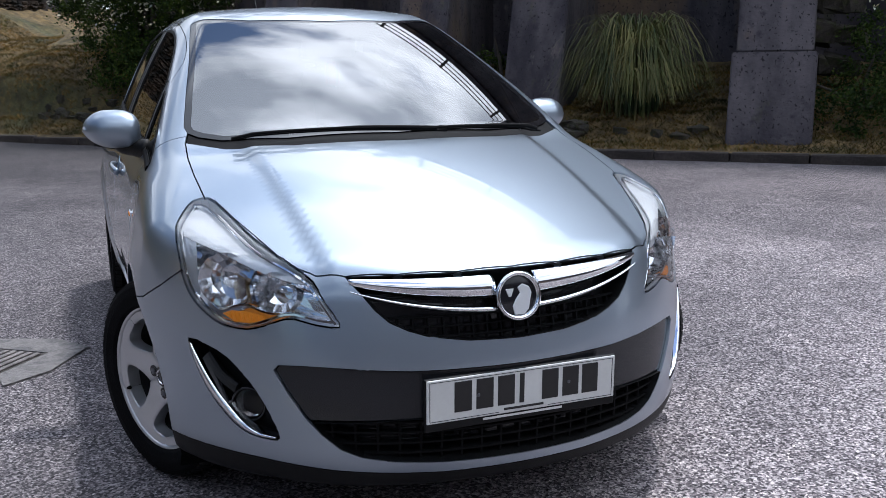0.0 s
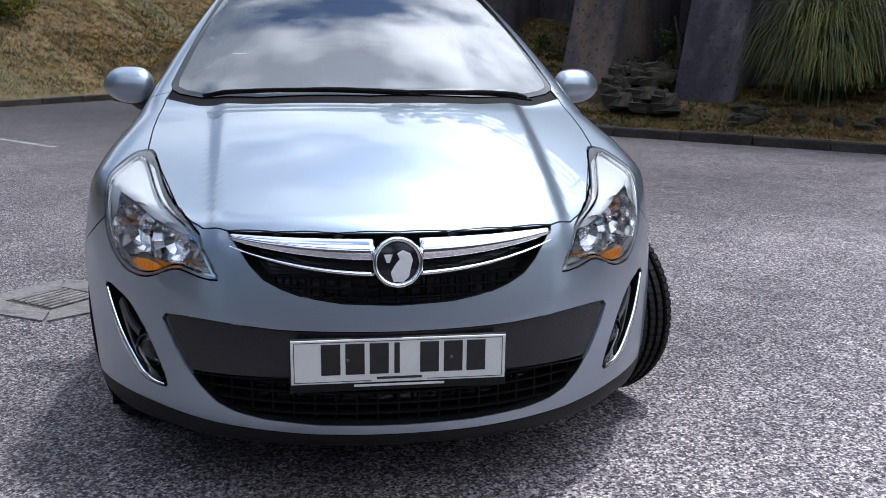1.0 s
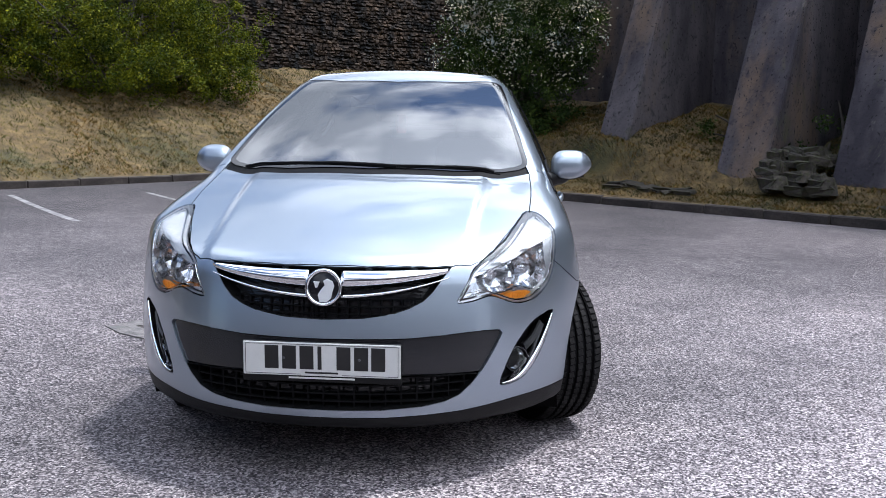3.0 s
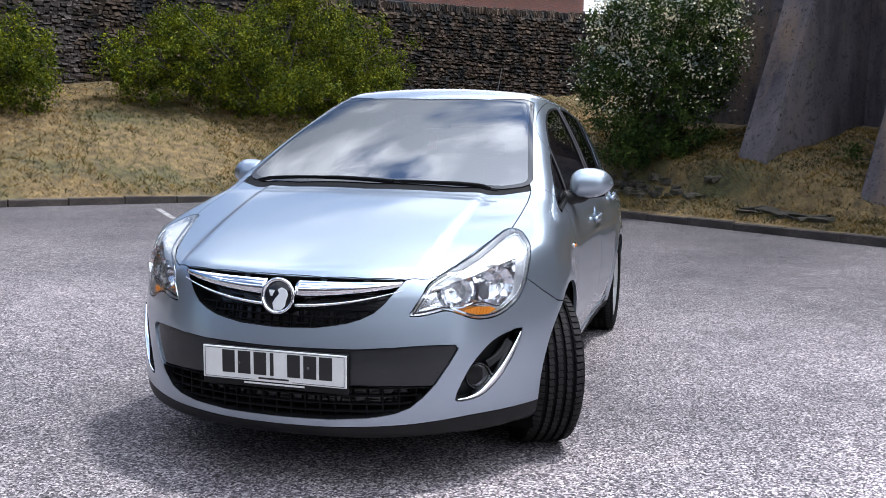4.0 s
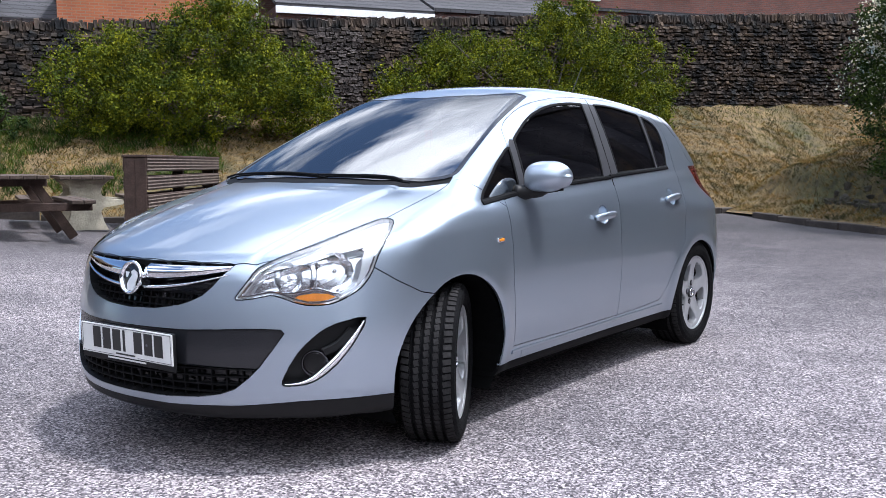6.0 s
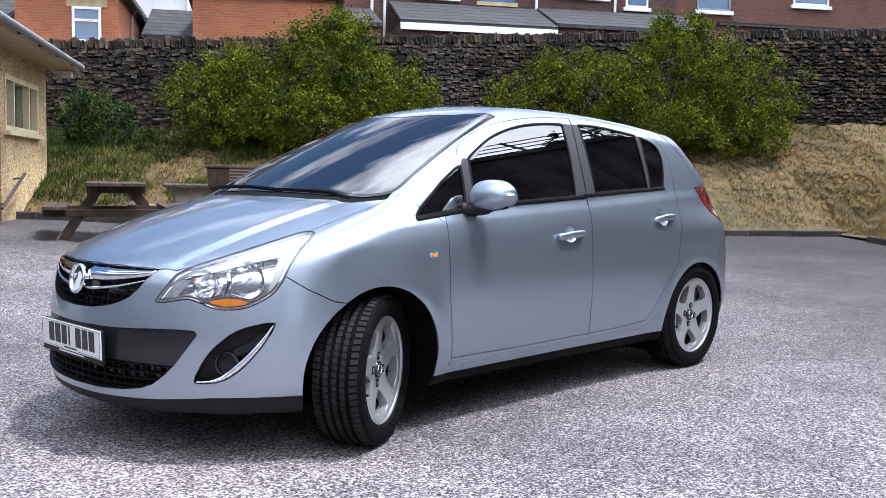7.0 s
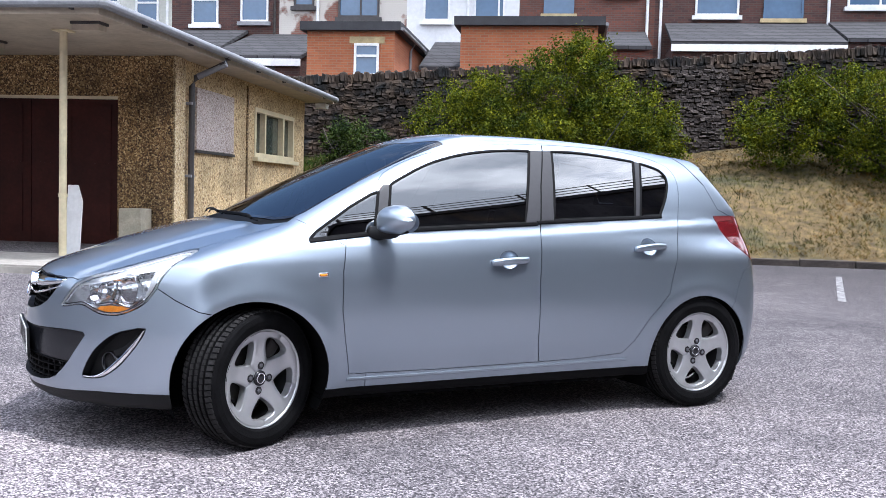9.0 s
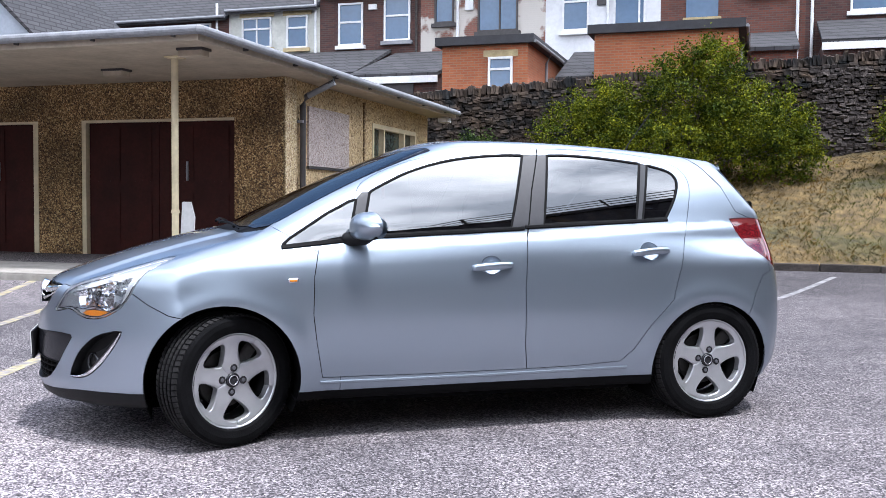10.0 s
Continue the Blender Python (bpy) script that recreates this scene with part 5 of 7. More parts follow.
def extension(u0, u1, n0, top, label, window_at=None):
    e = tagged(new("extension"), label, "house extension")
    e.matrix_basis = UN
    hbox("wall", u0, u1, n0, HF, 0, top - 0.25, MAT["brick"], e)
    r = hbox("roof", u0 - 0.18, u1 + 0.2, n0 - 0.18, HF - 0.01, top - 0.25, top, MAT["felt"], e, "flat felt roof with dark fascia")
    part("gutter", tube_pts([(u1 + 0.24, n0 - 0.1, top - 0.2), (u1 + 0.24, 27.2, top - 0.2)], 0.05), MAT["gutter"], r)
    part("downpipe", tube_pts([(u1 + 0.24, 25.4, top - 0.2), (u1 + 0.06, 25.4, top - 0.5), (u1 + 0.06, 25.4, 3.8)], 0.04), MAT["gutter"], e)
    if window_at:
        sash(e, *window_at, n0, W, (0.62,), (), MAT["pane"])
        hbox("lintel", window_at[0] - 0.15, window_at[1] + 0.15, n0 - 0.03, n0 - 0.002, window_at[3] + 0.004, window_at[3] + 0.2, S_, e)
    return e
e = extension(-6.25, -3.6, 23.0, 6.12, "orange brick flat-roofed extension with white window", (-4.80, -4.05, 4.55, 5.50))
hbox("side_window", -3.6, -3.57, 25.8, 27.4, 4.4, 5.1, W, e)
extension(-1.65, 2.3, 23.0, 6.28, "orange brick flat-roofed extension behind the wall")
gable = tagged(new("gabled_house"), "pale grey-blue gabled house behind the hut", "house")
gable.matrix_basis = UN
part("wall", prism_late([(-27.2, 0.0), (-18.3, 0.0), (-18.3, 5.9), (-22.75, 9.9), (-27.2, 5.9)], 6.0, Matrix(((1, 0, 0, 0), (0, 0, 1, 20.0), (0, 1, 0, 0), (0, 0, 0, 1)))), MAT["gable"], gable)
for u0, u1 in ((-22.75, -18.0), (-22.75, -27.5)):
    part("roof", prism_late([(u0, 9.92), (u1, 5.66), (u1, 5.80), (u0, 10.06)], 6.3, Matrix(((1, 0, 0, 0), (0, 0, 1, 19.85), (0, 1, 0, 0), (0, 0, 0, 1)))), MAT["slate"], gable)
# ---- the car: front axle over y = 0, nose towards -y, its left side towards +x ----
def smax(a, b, k):
    h = np.maximum(k - np.abs(a - b), 0)
    return np.maximum(a, b) + h * h / (4 * k)

def spline(xs_, ys_, v):
    """Monotone cubic through the knots."""
    xs_, ys_ = np.array(xs_, float), np.array(ys_, float)
    d = np.diff(ys_) / np.diff(xs_)
    m = np.concatenate([[d[0]], np.where(d[:-1] * d[1:] > 0, 2 * d[:-1] * d[1:] / (d[:-1] + d[1:] + 1e-12), 0), [d[-1]]])
    v = np.clip(v, xs_[0], xs_[-1])
    i = np.clip(np.searchsorted(xs_, v) - 1, 0, len(xs_) - 2)
    h = xs_[i + 1] - xs_[i]
    t = (v - xs_[i]) / h
    return ys_[i] * (1 + 2 * t) * (1 - t) ** 2 + m[i] * h * t * (1 - t) ** 2 + ys_[i + 1] * t * t * (3 - 2 * t) + m[i + 1] * h * t * t * (t - 1)

FRONT_AXLE, REAR_AXLE, R_TYRE, TRACK = -0.03, 2.485, 0.308, 0.738

def side_x(y, z):
    w = spline([-0.9, -0.4, 0.0, 0.5, 1.3, 2.1, 2.6, 3.1], [0.80, 0.845, 0.856, 0.84, 0.838, 0.848, 0.845, 0.80], y)
    zz = z - 0.05 * (y - 1.0) * ss(0.7, 0.9, z)
    s = spline([0.15, 0.22, 0.3, 0.42, 0.58, 0.72, 0.84, 0.92, 0.97, 1.08, 1.22, 1.36, 1.5], [-0.085, -0.05, -0.03, -0.010, 0.0, -0.006, -0.024, -0.050, -0.078, -0.128, -0.2, -0.285, -0.39], zz)
    s = np.where(zz > 0.97, -0.078 - 0.41 * (zz - 0.97) - 0.29 * (zz - 0.97) ** 2, s)
    w = w + (0.843 - w) * ss(0.93, 1.02, zz)
    taper = -0.05 * np.clip((y - 1.3) / 1.2, 0, 2) ** 2 * ss(0.80, 0.98, z)
    flare = 0
    for yc in (FRONT_AXLE, REAR_AXLE):
        r = np.hypot(y - yc, z - 0.31)
        flare = flare + 0.014 * np.exp(-((r - 0.36) / 0.06) ** 2)
    return w + s + taper + flare

def front_y(x, z):
    c = spline([0.15, 0.22, 0.30, 0.42, 0.5, 0.56, 0.62, 0.70, 0.78, 1.0], [-0.86, -0.90, -0.922, -0.925, -0.918, -0.908, -0.895, -0.875, -0.845, -0.7], z)
    return c + 0.42 * x ** 2 + 0.55 * x ** 4

def rear_y(x, z):
    c = spline([0.2, 0.32, 0.5, 0.66, 0.8, 1.0, 1.1, 1.2, 1.3, 1.4, 1.5], [3.01, 3.08, 3.10, 3.095, 3.07, 3.015, 2.97, 2.89, 2.80, 2.74, 2.66], z)
    return c - 0.12 * x ** 2 - 0.25 * x ** 4

def bonnet_z(x, y):
    s = y + 0.86
    return 0.742 + 0.405 * s - 0.115 * s * s - (0.2 - 0.12 * np.clip(s, 0, 1)) * x * x - 0.012 * ss(0.0, 0.045, x - 0.42 - 0.05 * s)

def screen_z(x, y):
    e = y - 0.02 - 0.34 * x * x
    return 1.008 + 0.53 * e - 0.08 * e * e

def top_z(x, y):
    roof = 1.487 - np.where(y < 1.45, 0.07, 0.052) * (y - 1.45) ** 2 - 0.12 * x * x
    cabin = -smax(-screen_z(x, y), -roof, 0.05)
    return smax(bonnet_z(x, y), cabin, 0.02)

def body_f(x, y, z):
    """Positive outside the closed body shell, negative inside."""
    x = np.abs(x)
    f = smax(x - side_x(y, z), (z - top_z(x, y)) * 0.9, 0.07)
    f = smax(f, (front_y(x, z) - y) * 0.9, 0.05)
    f = smax(f, (y - rear_y(x, z)) * 0.9, 0.06)
    return smax(f, 0.19 - z, 0.03)

def body_normal(p):
    h = 1e-3
    g = np.stack([body_f(p[:, 0] + (h if i == 0 else 0), p[:, 1] + (h if i == 1 else 0), p[:, 2] + (h if i == 2 else 0))
                  - body_f(p[:, 0] - (h if i == 0 else 0), p[:, 1] - (h if i == 1 else 0), p[:, 2] - (h if i == 2 else 0)) for i in range(3)], -1)
    return g / (np.linalg.norm(g, axis=1, keepdims=True) + 1e-9)

def body_hit(o, d, far=2.0):
    """Where rays from inside leave the shell."""
    lo, hi = np.zeros(len(o)), np.full(len(o), far)
    for _ in range(28):
        mid = (lo + hi) / 2
        p = o + d * mid[:, None]
        out = body_f(p[:, 0], p[:, 1], p[:, 2]) > 0
        hi, lo = np.where(out, mid, hi), np.where(out, lo, mid)
    return o + d * hi[:, None]

# The shell as a grid of rays from the car's spine, one half, later mirrored.
def shell_grid(nf=100, nm=120, nr=46, rows=140, y0=0.3, y1=2.45, zc=0.62):
    cols = [(y0, a) for a in np.linspace(0, 90, nf)] + [(y, 90) for y in np.linspace(y0, y1, nm)[1:]] + [(y1, a) for a in np.linspace(90, 180, nr)[1:]]
    el = np.radians(np.concatenate([np.linspace(-60, 90, rows)]))
    c = np.array(cols)
    a = np.radians(c[:, 1])[:, None]
    d = np.stack([np.sin(a) * np.cos(el), -np.cos(a) * np.cos(el), np.sin(el) + 0 * a], -1)
    d[np.abs(d) < 1e-9] = 0
    o = np.zeros_like(d)
    o[..., 1], o[..., 2] = c[:, 0][:, None], zc
    return body_hit(o.reshape(-1, 3), d.reshape(-1, 3)).reshape(d.shape)

R2 = math.sqrt(0.5)
VIEWS = {  # the two axes of each drawing plane, and the way it is looked at
    "side": (Vector((0, 1, 0)), Vector((0, 0, 1)), Vector((1, 0, 0))),
    "front": (Vector((1, 0, 0)), Vector((0, 0, 1)), Vector((0, -1, 0))),
    "top": (Vector((1, 0, 0)), Vector((0, 1, 0)), Vector((0, 0, 1))),
    "diag": (Vector((R2, R2, 0)), Vector((0, 0, 1)), Vector((R2, -R2, 0))),
}

def on_body(view, pts):
    """Points of the shell that show at those places of a drawing plane."""
    pts = np.array(pts, float)
    a, b = pts[:, 0], pts[:, 1]
    if view == "side":
        o, d = np.stack([0 * a, a, np.minimum(b, 1.43)], -1), (1, 0, 0)
    elif view == "front":
        o, d = np.stack([a, 0 * a + 0.2, b], -1), (0, -1, 0)
    elif view == "top":
        o, d = np.stack([a, b, 0 * a + 0.62], -1), (0, 0, 1)
    else:
        o, d = np.stack([a * R2, a * R2, b], -1), (R2, -R2, 0)
    return body_hit(o, np.tile(np.array(d, float), (len(a), 1)))

def arc(c, r, a0, a1, n):
    return [(c[0] + r * math.cos(radians(a0 + (a1 - a0) * i / n)), c[1] + r * math.sin(radians(a0 + (a1 - a0) * i / n))) for i in range(n + 1)]

def inset(poly, d):
    """A closed outline drawn in by d."""
    p = np.array(poly, float)
    area = np.sum(p[:, 0] * np.roll(p[:, 1], -1) - np.roll(p[:, 0], -1) * p[:, 1])
    e = np.roll(p, -1, 0) - p
    e /= np.linalg.norm(e, axis=1, keepdims=True)
    nrm = np.stack([-e[:, 1], e[:, 0]], -1) * np.sign(area)
    v = nrm + np.roll(nrm, 1, 0)
    v /= np.maximum(np.sum(v * nrm, axis=1), 0.5)[:, None]
    return [tuple(q) for q in p + v * d]

def smooth_line(pts, closed=True, n=4):
    """Catmull-Rom through the points."""
    p = [Vector(q) for q in pts]
    out = []
    m = len(p)
    for i in range(m if closed else m - 1):
        a, b, c, d = (p[(i + k) % m] if closed else p[min(max(i + k, 0), m - 1)] for k in (-1, 0, 1, 2))
        for j in range(n):
            t = j / n
            out.append(0.5 * ((2 * b) + (c - a) * t + (2 * a - 5 * b + 4 * c - d) * t * t + (3 * b - a - 3 * c + d) * t ** 3))
    if not closed:
        out.append(p[-1])
    return [tuple(q) for q in out]

ARCH_F, ARCH_R = ((-0.045, 0.305), 0.352), ((2.487, 0.278), 0.345)
OUT = {
    "screen": ("top", [(-0.02, 0.03), (0.35, 0.06), (0.55, 0.12), (0.648, 0.2), (0.636, 0.33), (0.572, 0.66), (0.522, 0.97), (0.49, 1.01), (0.3, 0.93), (-0.02, 0.89)]),
    "cowl": ("top", [(-0.02, -0.05), (0.35, -0.01), (0.55, 0.06), (0.662, 0.15), (0.648, 0.2), (0.55, 0.12), (0.35, 0.06), (-0.02, 0.03)]),
    "bonnet": ("top", [(-0.02, -0.848), (0.14, -0.84), (0.287, -0.81), (0.407, -0.768), (0.47, -0.728), (0.51, -0.685), (0.537, -0.64), (0.575, -0.52), (0.625, -0.36), (0.665, -0.26), (0.671, -0.1), (0.67, 0.03), (0.662, 0.15), (0.55, 0.06), (0.35, -0.01), (-0.02, -0.05)]),
    "headlight": ("diag", [(-0.257, 0.613), (-0.245, 0.638), (-0.209, 0.683), (-0.18, 0.718), (-0.12, 0.748), (-0.06, 0.768), (0.039, 0.799), (0.12, 0.827), (0.205, 0.856), (0.275, 0.876), (0.31, 0.871), (0.302, 0.85), (0.272, 0.81), (0.237, 0.75), (0.217, 0.70), (0.18, 0.65), (0.124, 0.615), (0.064, 0.594), (-0.011, 0.592), (-0.067, 0.607), (-0.105, 0.622), (-0.141, 0.628), (-0.197, 0.617)]),
    "fog": ("diag", [(0.191, 0.542), (0.161, 0.479), (0.114, 0.415), (0.067, 0.368), (0.011, 0.331), (-0.042, 0.318), (-0.096, 0.318), (-0.1, 0.335), (-0.081, 0.378), (-0.045, 0.433), (-0.001, 0.477), (0.054, 0.514), (0.115, 0.533)]),
    "grille": ("front", [(-0.02, 0.732), (0.14, 0.732), (0.286, 0.732), (0.408, 0.729), (0.384, 0.7), (0.352, 0.655), (0.32, 0.624), (0.279, 0.604), (0.231, 0.588), (0.133, 0.573), (-0.02, 0.567)]),
    "intake": ("front", [(-0.02, 0.503), (0.28, 0.505), (0.39, 0.511), (0.504, 0.516), (0.572, 0.511), (0.581, 0.499), (0.556, 0.447), (0.52, 0.386), (0.486, 0.345), (0.445, 0.308), (0.396, 0.288), (0.324, 0.276), (0.195, 0.267), (-0.02, 0.265)]),
    "front_door": ("side", [(0.40, 0.926), (0.372, 0.785), (0.366, 0.605), (0.382, 0.475), (0.412, 0.305), (0.892, 0.30), (1.446, 0.304), (1.43, 0.43), (1.428, 0.715), (1.45, 0.942), (1.517, 1.202), (1.60, 1.425), (1.4, 1.420), (1.229, 1.406), (1.058, 1.382), (0.894, 1.346), (0.73, 1.284), (0.631, 1.226), (0.586, 1.149), (0.515, 0.953)]),
    "rear_door": ("side", [(1.446, 0.304), (1.43, 0.43), (1.428, 0.715), (1.45, 0.942), (1.517, 1.202), (1.60, 1.425), (1.771, 1.426), (2.067, 1.416), (2.25, 1.39), (2.37, 1.357), (2.436, 1.314), (2.455, 1.228), (2.40, 1.069), (2.373, 1.007), (2.324, 0.885), (2.248, 0.641), (2.12, 0.51), (2.03, 0.385), (1.96, 0.325), (1.7, 0.309)]),
    "front_glass": ("side", [(0.612, 0.972), (0.668, 1.183), (0.703, 1.206), (0.872, 1.287), (1.044, 1.34), (1.214, 1.371), (1.387, 1.386), (1.505, 1.388), (1.375, 1.012)]),
    "corner_glass": ("side", [(0.222, 0.925), (0.263, 0.961), (0.447, 1.079), (0.560, 1.138), (0.598, 1.150), (0.548, 0.962), (0.505, 0.955)]),
    "rear_glass": ("side", [(1.645, 1.391), (1.776, 1.393), (1.955, 1.382), (2.182, 1.358), (2.085, 1.052), (1.555, 1.03)]),
    "quarter_glass": ("side", [(2.225, 1.35), (2.349, 1.315), (2.384, 1.258), (2.341, 1.162), (2.266, 1.063), (2.124, 1.056)]),
    "pillar": ("side", [(1.375, 1.012), (1.505, 1.388), (1.645, 1.391), (1.555, 1.03)]),
    "corner_trim": ("side", [(0.548, 0.962), (0.598, 1.150), (0.630, 1.184), (0.668, 1.183), (0.612, 0.972)]),
    "divider": ("side", [(2.085, 1.052), (2.182, 1.358), (2.225, 1.35), (2.124, 1.056)]),
    "rear_window": ("side", [(2.675, 1.335), (2.84, 1.12), (3.3, 1.10), (3.3, 1.335)]),
    "tail_lamp": ("side", [(2.668, 1.063), (2.80, 1.067), (3.0, 1.05), (3.2, 0.80), (2.90, 0.80), (2.82, 0.86), (2.741, 0.92), (2.69, 0.994)]),
    "arch_f": ("side", arc(*ARCH_F, 215, -35, 40)),
    "arch_r": ("side", arc(*ARCH_R, 215, -35, 40)),
}
def soften(poly, i, j):
    """The outline with its corners from i to j drawn as one curve."""
    return poly[:i] + [tuple(q) for q in smooth_line(poly[i:j], False, 3)] + poly[j:]
for key, i, j in (("front_glass", 1, 8), ("rear_glass", 0, 4), ("quarter_glass", 0, 5), ("front_door", 11, 20), ("rear_door", 5, 16), ("screen", 2, 9)):
    OUT[key] = (OUT[key][0], soften(OUT[key][1], i, j))
for key in ("headlight", "fog"):
    OUT[key] = (OUT[key][0], [tuple(q) for q in smooth_line(OUT[key][1], True, 2)])
# dished pockets behind the door handles
HANDLES = ((1.252, 0.820), (2.125, 0.884))
for key, (y, z) in zip(("front_dish", "rear_dish"), HANDLES):
    OUT[key] = ("side", [(y + 0.052 * math.cos(2 * math.pi * k / 20), z + 0.009 + 0.044 * math.sin(2 * math.pi * k / 20)) for k in range(20)])
CUTS = [(v, p, True) for v, p in OUT.values()]
SCREEN_IN = [(-0.02, 0.05)] + inset(OUT["screen"][1], 0.022)[1:-1] + [(-0.02, 0.87)]
LINES = {
    "bumper": ("side", [(-0.455, 0.74), (-0.455, 0.722), (-0.375, 0.665), (-0.285, 0.617), (-0.2, 0.6)]),
    "rear_bumper": ("side", [(3.3, 0.80), (2.90, 0.80), (2.80, 0.76), (2.745, 0.65), (2.70, 0.55)]),
    "roof": ("side", [(2.50, 1.6), (2.50, 1.40), (2.55, 1.36), (2.66, 1.24), (2.72, 1.10), (2.80, 1.067)]),
    "lip": ("front", [(-0.1, 0.235), (0.2, 0.236), (0.45, 0.246), (0.62, 0.26), (1.0, 0.262)]),
    "band": ("front", [(-0.1, 0.386), (0.3, 0.384), (0.6, 0.374)]),
    "wing_seam": ("side", [(-0.1, 1.17), (0.05, 1.09), (0.16, 1.03), (0.30, 0.95), (0.5, 0.84)]),
    "sill": ("side", [(0.2, 0.238), (0.412, 0.238), (2.0, 0.245), (2.3, 0.248)]),
}
for v, p in LINES.values():
    CUTS.append((v, p, False))
CUTS.append(("top", SCREEN_IN, True))

def inside(poly, q):
    """Which of the points q lie in the outline."""
    poly = np.array(poly, float)
    hit = np.zeros(len(q), bool)
    for (x0, y0), (x1, y1) in zip(poly, np.roll(poly, -1, 0)):
        c = (y0 > q[:, 1]) != (y1 > q[:, 1])
        hit ^= c & (q[:, 0] < (x1 - x0) * (q[:, 1] - y0) / (y1 - y0 + 1e-15) + x0)
    return hit

def cut_shell():
    g = shell_grid()
    a, b = g.shape[:2]
    bm = bmesh.new()
    vs = [bm.verts.new(q) for q in g.reshape(-1, 3)]
    for i in range(a - 1):
        for j in range(b - 1):
            bm.faces.new([vs[k] for k in (i * b + j, (i + 1) * b + j, (i + 1) * b + j + 1, i * b + j + 1)])
    bmesh.ops.remove_doubles(bm, verts=bm.verts, dist=1e-5)
    bm.normal_update()
    for view, pts, closed in CUTS:
        e1, e2, d = VIEWS[view]
        pts = [Vector((p[0], p[1])) for p in pts]
        lo, hi = Vector((min(p.x for p in pts), min(p.y for p in pts))), Vector((max(p.x for p in pts), max(p.y for p in pts)))
        near = set()
        for f in bm.faces:
            c = f.calc_center_median()
            if lo.x - 0.05 < c.dot(e1) < hi.x + 0.05 and lo.y - 0.05 < c.dot(e2) < hi.y + 0.05 and f.normal.dot(d) > 0.03:
                near.add(f)
        for p, q in zip(pts, pts[1:] + pts[:1] if closed else pts[1:]):
            x0, x1, y0, y1 = min(p.x, q.x) - 1e-4, max(p.x, q.x) + 1e-4, min(p.y, q.y) - 1e-4, max(p.y, q.y) + 1e-4
            mine = []
            for f in near:
                xs_, ys_ = [v.co.dot(e1) for v in f.verts], [v.co.dot(e2) for v in f.verts]
                if min(xs_) < x1 and max(xs_) > x0 and min(ys_) < y1 and max(ys_) > y0:
                    mine.append(f)
            if not mine:
                continue
            t = q - p
            no = (e1 * -t.y + e2 * t.x).normalized()
            geom = set(mine)
            for f in mine:
                geom.update(f.edges)
                geom.update(f.verts)
            got = bmesh.ops.bisect_plane(bm, geom=list(geom), dist=1e-5, plane_co=e1 * p.x + e2 * p.y, plane_no=no)
            near.difference_update([f for f in near if not f.is_valid])
            near.update(x for x in got["geom"] if isinstance(x, bmesh.types.BMFace))
    bm.normal_update()
    bm.verts.index_update()
    pos = np.array([v.co for v in bm.verts])
    faces = [[v.index for v in f.verts] for f in bm.faces]
    nrm = np.array([f.normal for f in bm.faces])
    mid = np.array([np.mean(pos[f], axis=0) for f in faces])
    bm.free()
    return pos, faces, mid, nrm

def classify(mid, nrm):
    n = len(mid)
    kind = np.array(["body"] * n, dtype=object)
    def on(view):
        e1, e2, d = VIEWS[view]
        return np.stack([mid @ np.array(e1), mid @ np.array(e2)], -1), nrm @ np.array(d) > 0.0
    s, s_ok = on("side")
    f, f_ok = on("front")
    t, t_ok = on("top")
    y, z, x = mid[:, 1], mid[:, 2], mid[:, 0]
    def below(line, view):
        q = {"side": s, "front": f}[view]
        p = np.array(LINES[line][1])
        o = np.argsort(p[:, 0])
        return q[:, 1] < np.interp(q[:, 0], p[o, 0], p[o, 1])
    kind[(y > -0.1) & (z > 0.8)] = "roof"
    kind[(y > 2.3) & (s[:, 0] > np.interp(z, [0.8, 1.067, 1.10, 1.24, 1.36, 1.40, 1.6], [2.85, 2.80, 2.72, 2.66, 2.55, 2.50, 2.50]))] = "tailgate"
    kind[(y < 0.5) & (z < np.interp(y, [-0.1, 0.05, 0.16, 0.30, 0.5], [1.17, 1.09, 1.03, 0.95, 0.84]))] = "front_wing"
    seam = np.interp(y, [-0.455, -0.375, -0.285, -0.2], [0.722, 0.665, 0.617, 0.6])
    kind[(y < -0.2) & ((z < seam) | (y < -0.455))] = "front_bumper"
    seam = np.interp(z, [0.55, 0.65, 0.76, 0.80], [2.70, 2.745, 2.80, 2.90])
    kind[(y > 2.6) & (z < 0.80) & (y > seam)] = "rear_bumper"
    kind[(kind == "front_bumper") & below("lip", "front")] = "lower_lip"
    kind[(y > 0.2) & (y < 2.3) & below("sill", "side")] = "sill"
    for key in ("bonnet", "cowl", "screen", "intake", "grille", "fog", "headlight", "front_door", "rear_door", "front_dish", "rear_dish", "corner_glass", "pillar", "corner_trim", "front_glass", "rear_glass", "divider", "quarter_glass", "tail_lamp", "rear_window"):
        view, poly = OUT[key]
        q, ok = on(view)
        kind[inside(poly, q) & ok & ((nrm @ np.array(VIEWS[view][2])) > 0.03)] = key
    for key, (c, r) in (("arch_f", ARCH_F), ("arch_r", ARCH_R)):
        kind[(np.hypot(y - c[0], z - c[1]) < r) & (x > 0.45)] = key
    kind[(y > 2.6) & (z > 1.12) & (z < 1.335) & (x < 0.46)] = "rear_window"
    kind[(kind == "screen") & ~inside(SCREEN_IN, t)] = "screen_edge"
    kind[(kind == "intake") & ~below("band", "front")] = "intake_panel"
    kind[(kind == "tail_lamp") & (y < 2.6)] = "body"
    return kind

POS, FACES, MID, FNRM = cut_shell()
KIND = classify(MID, FNRM)

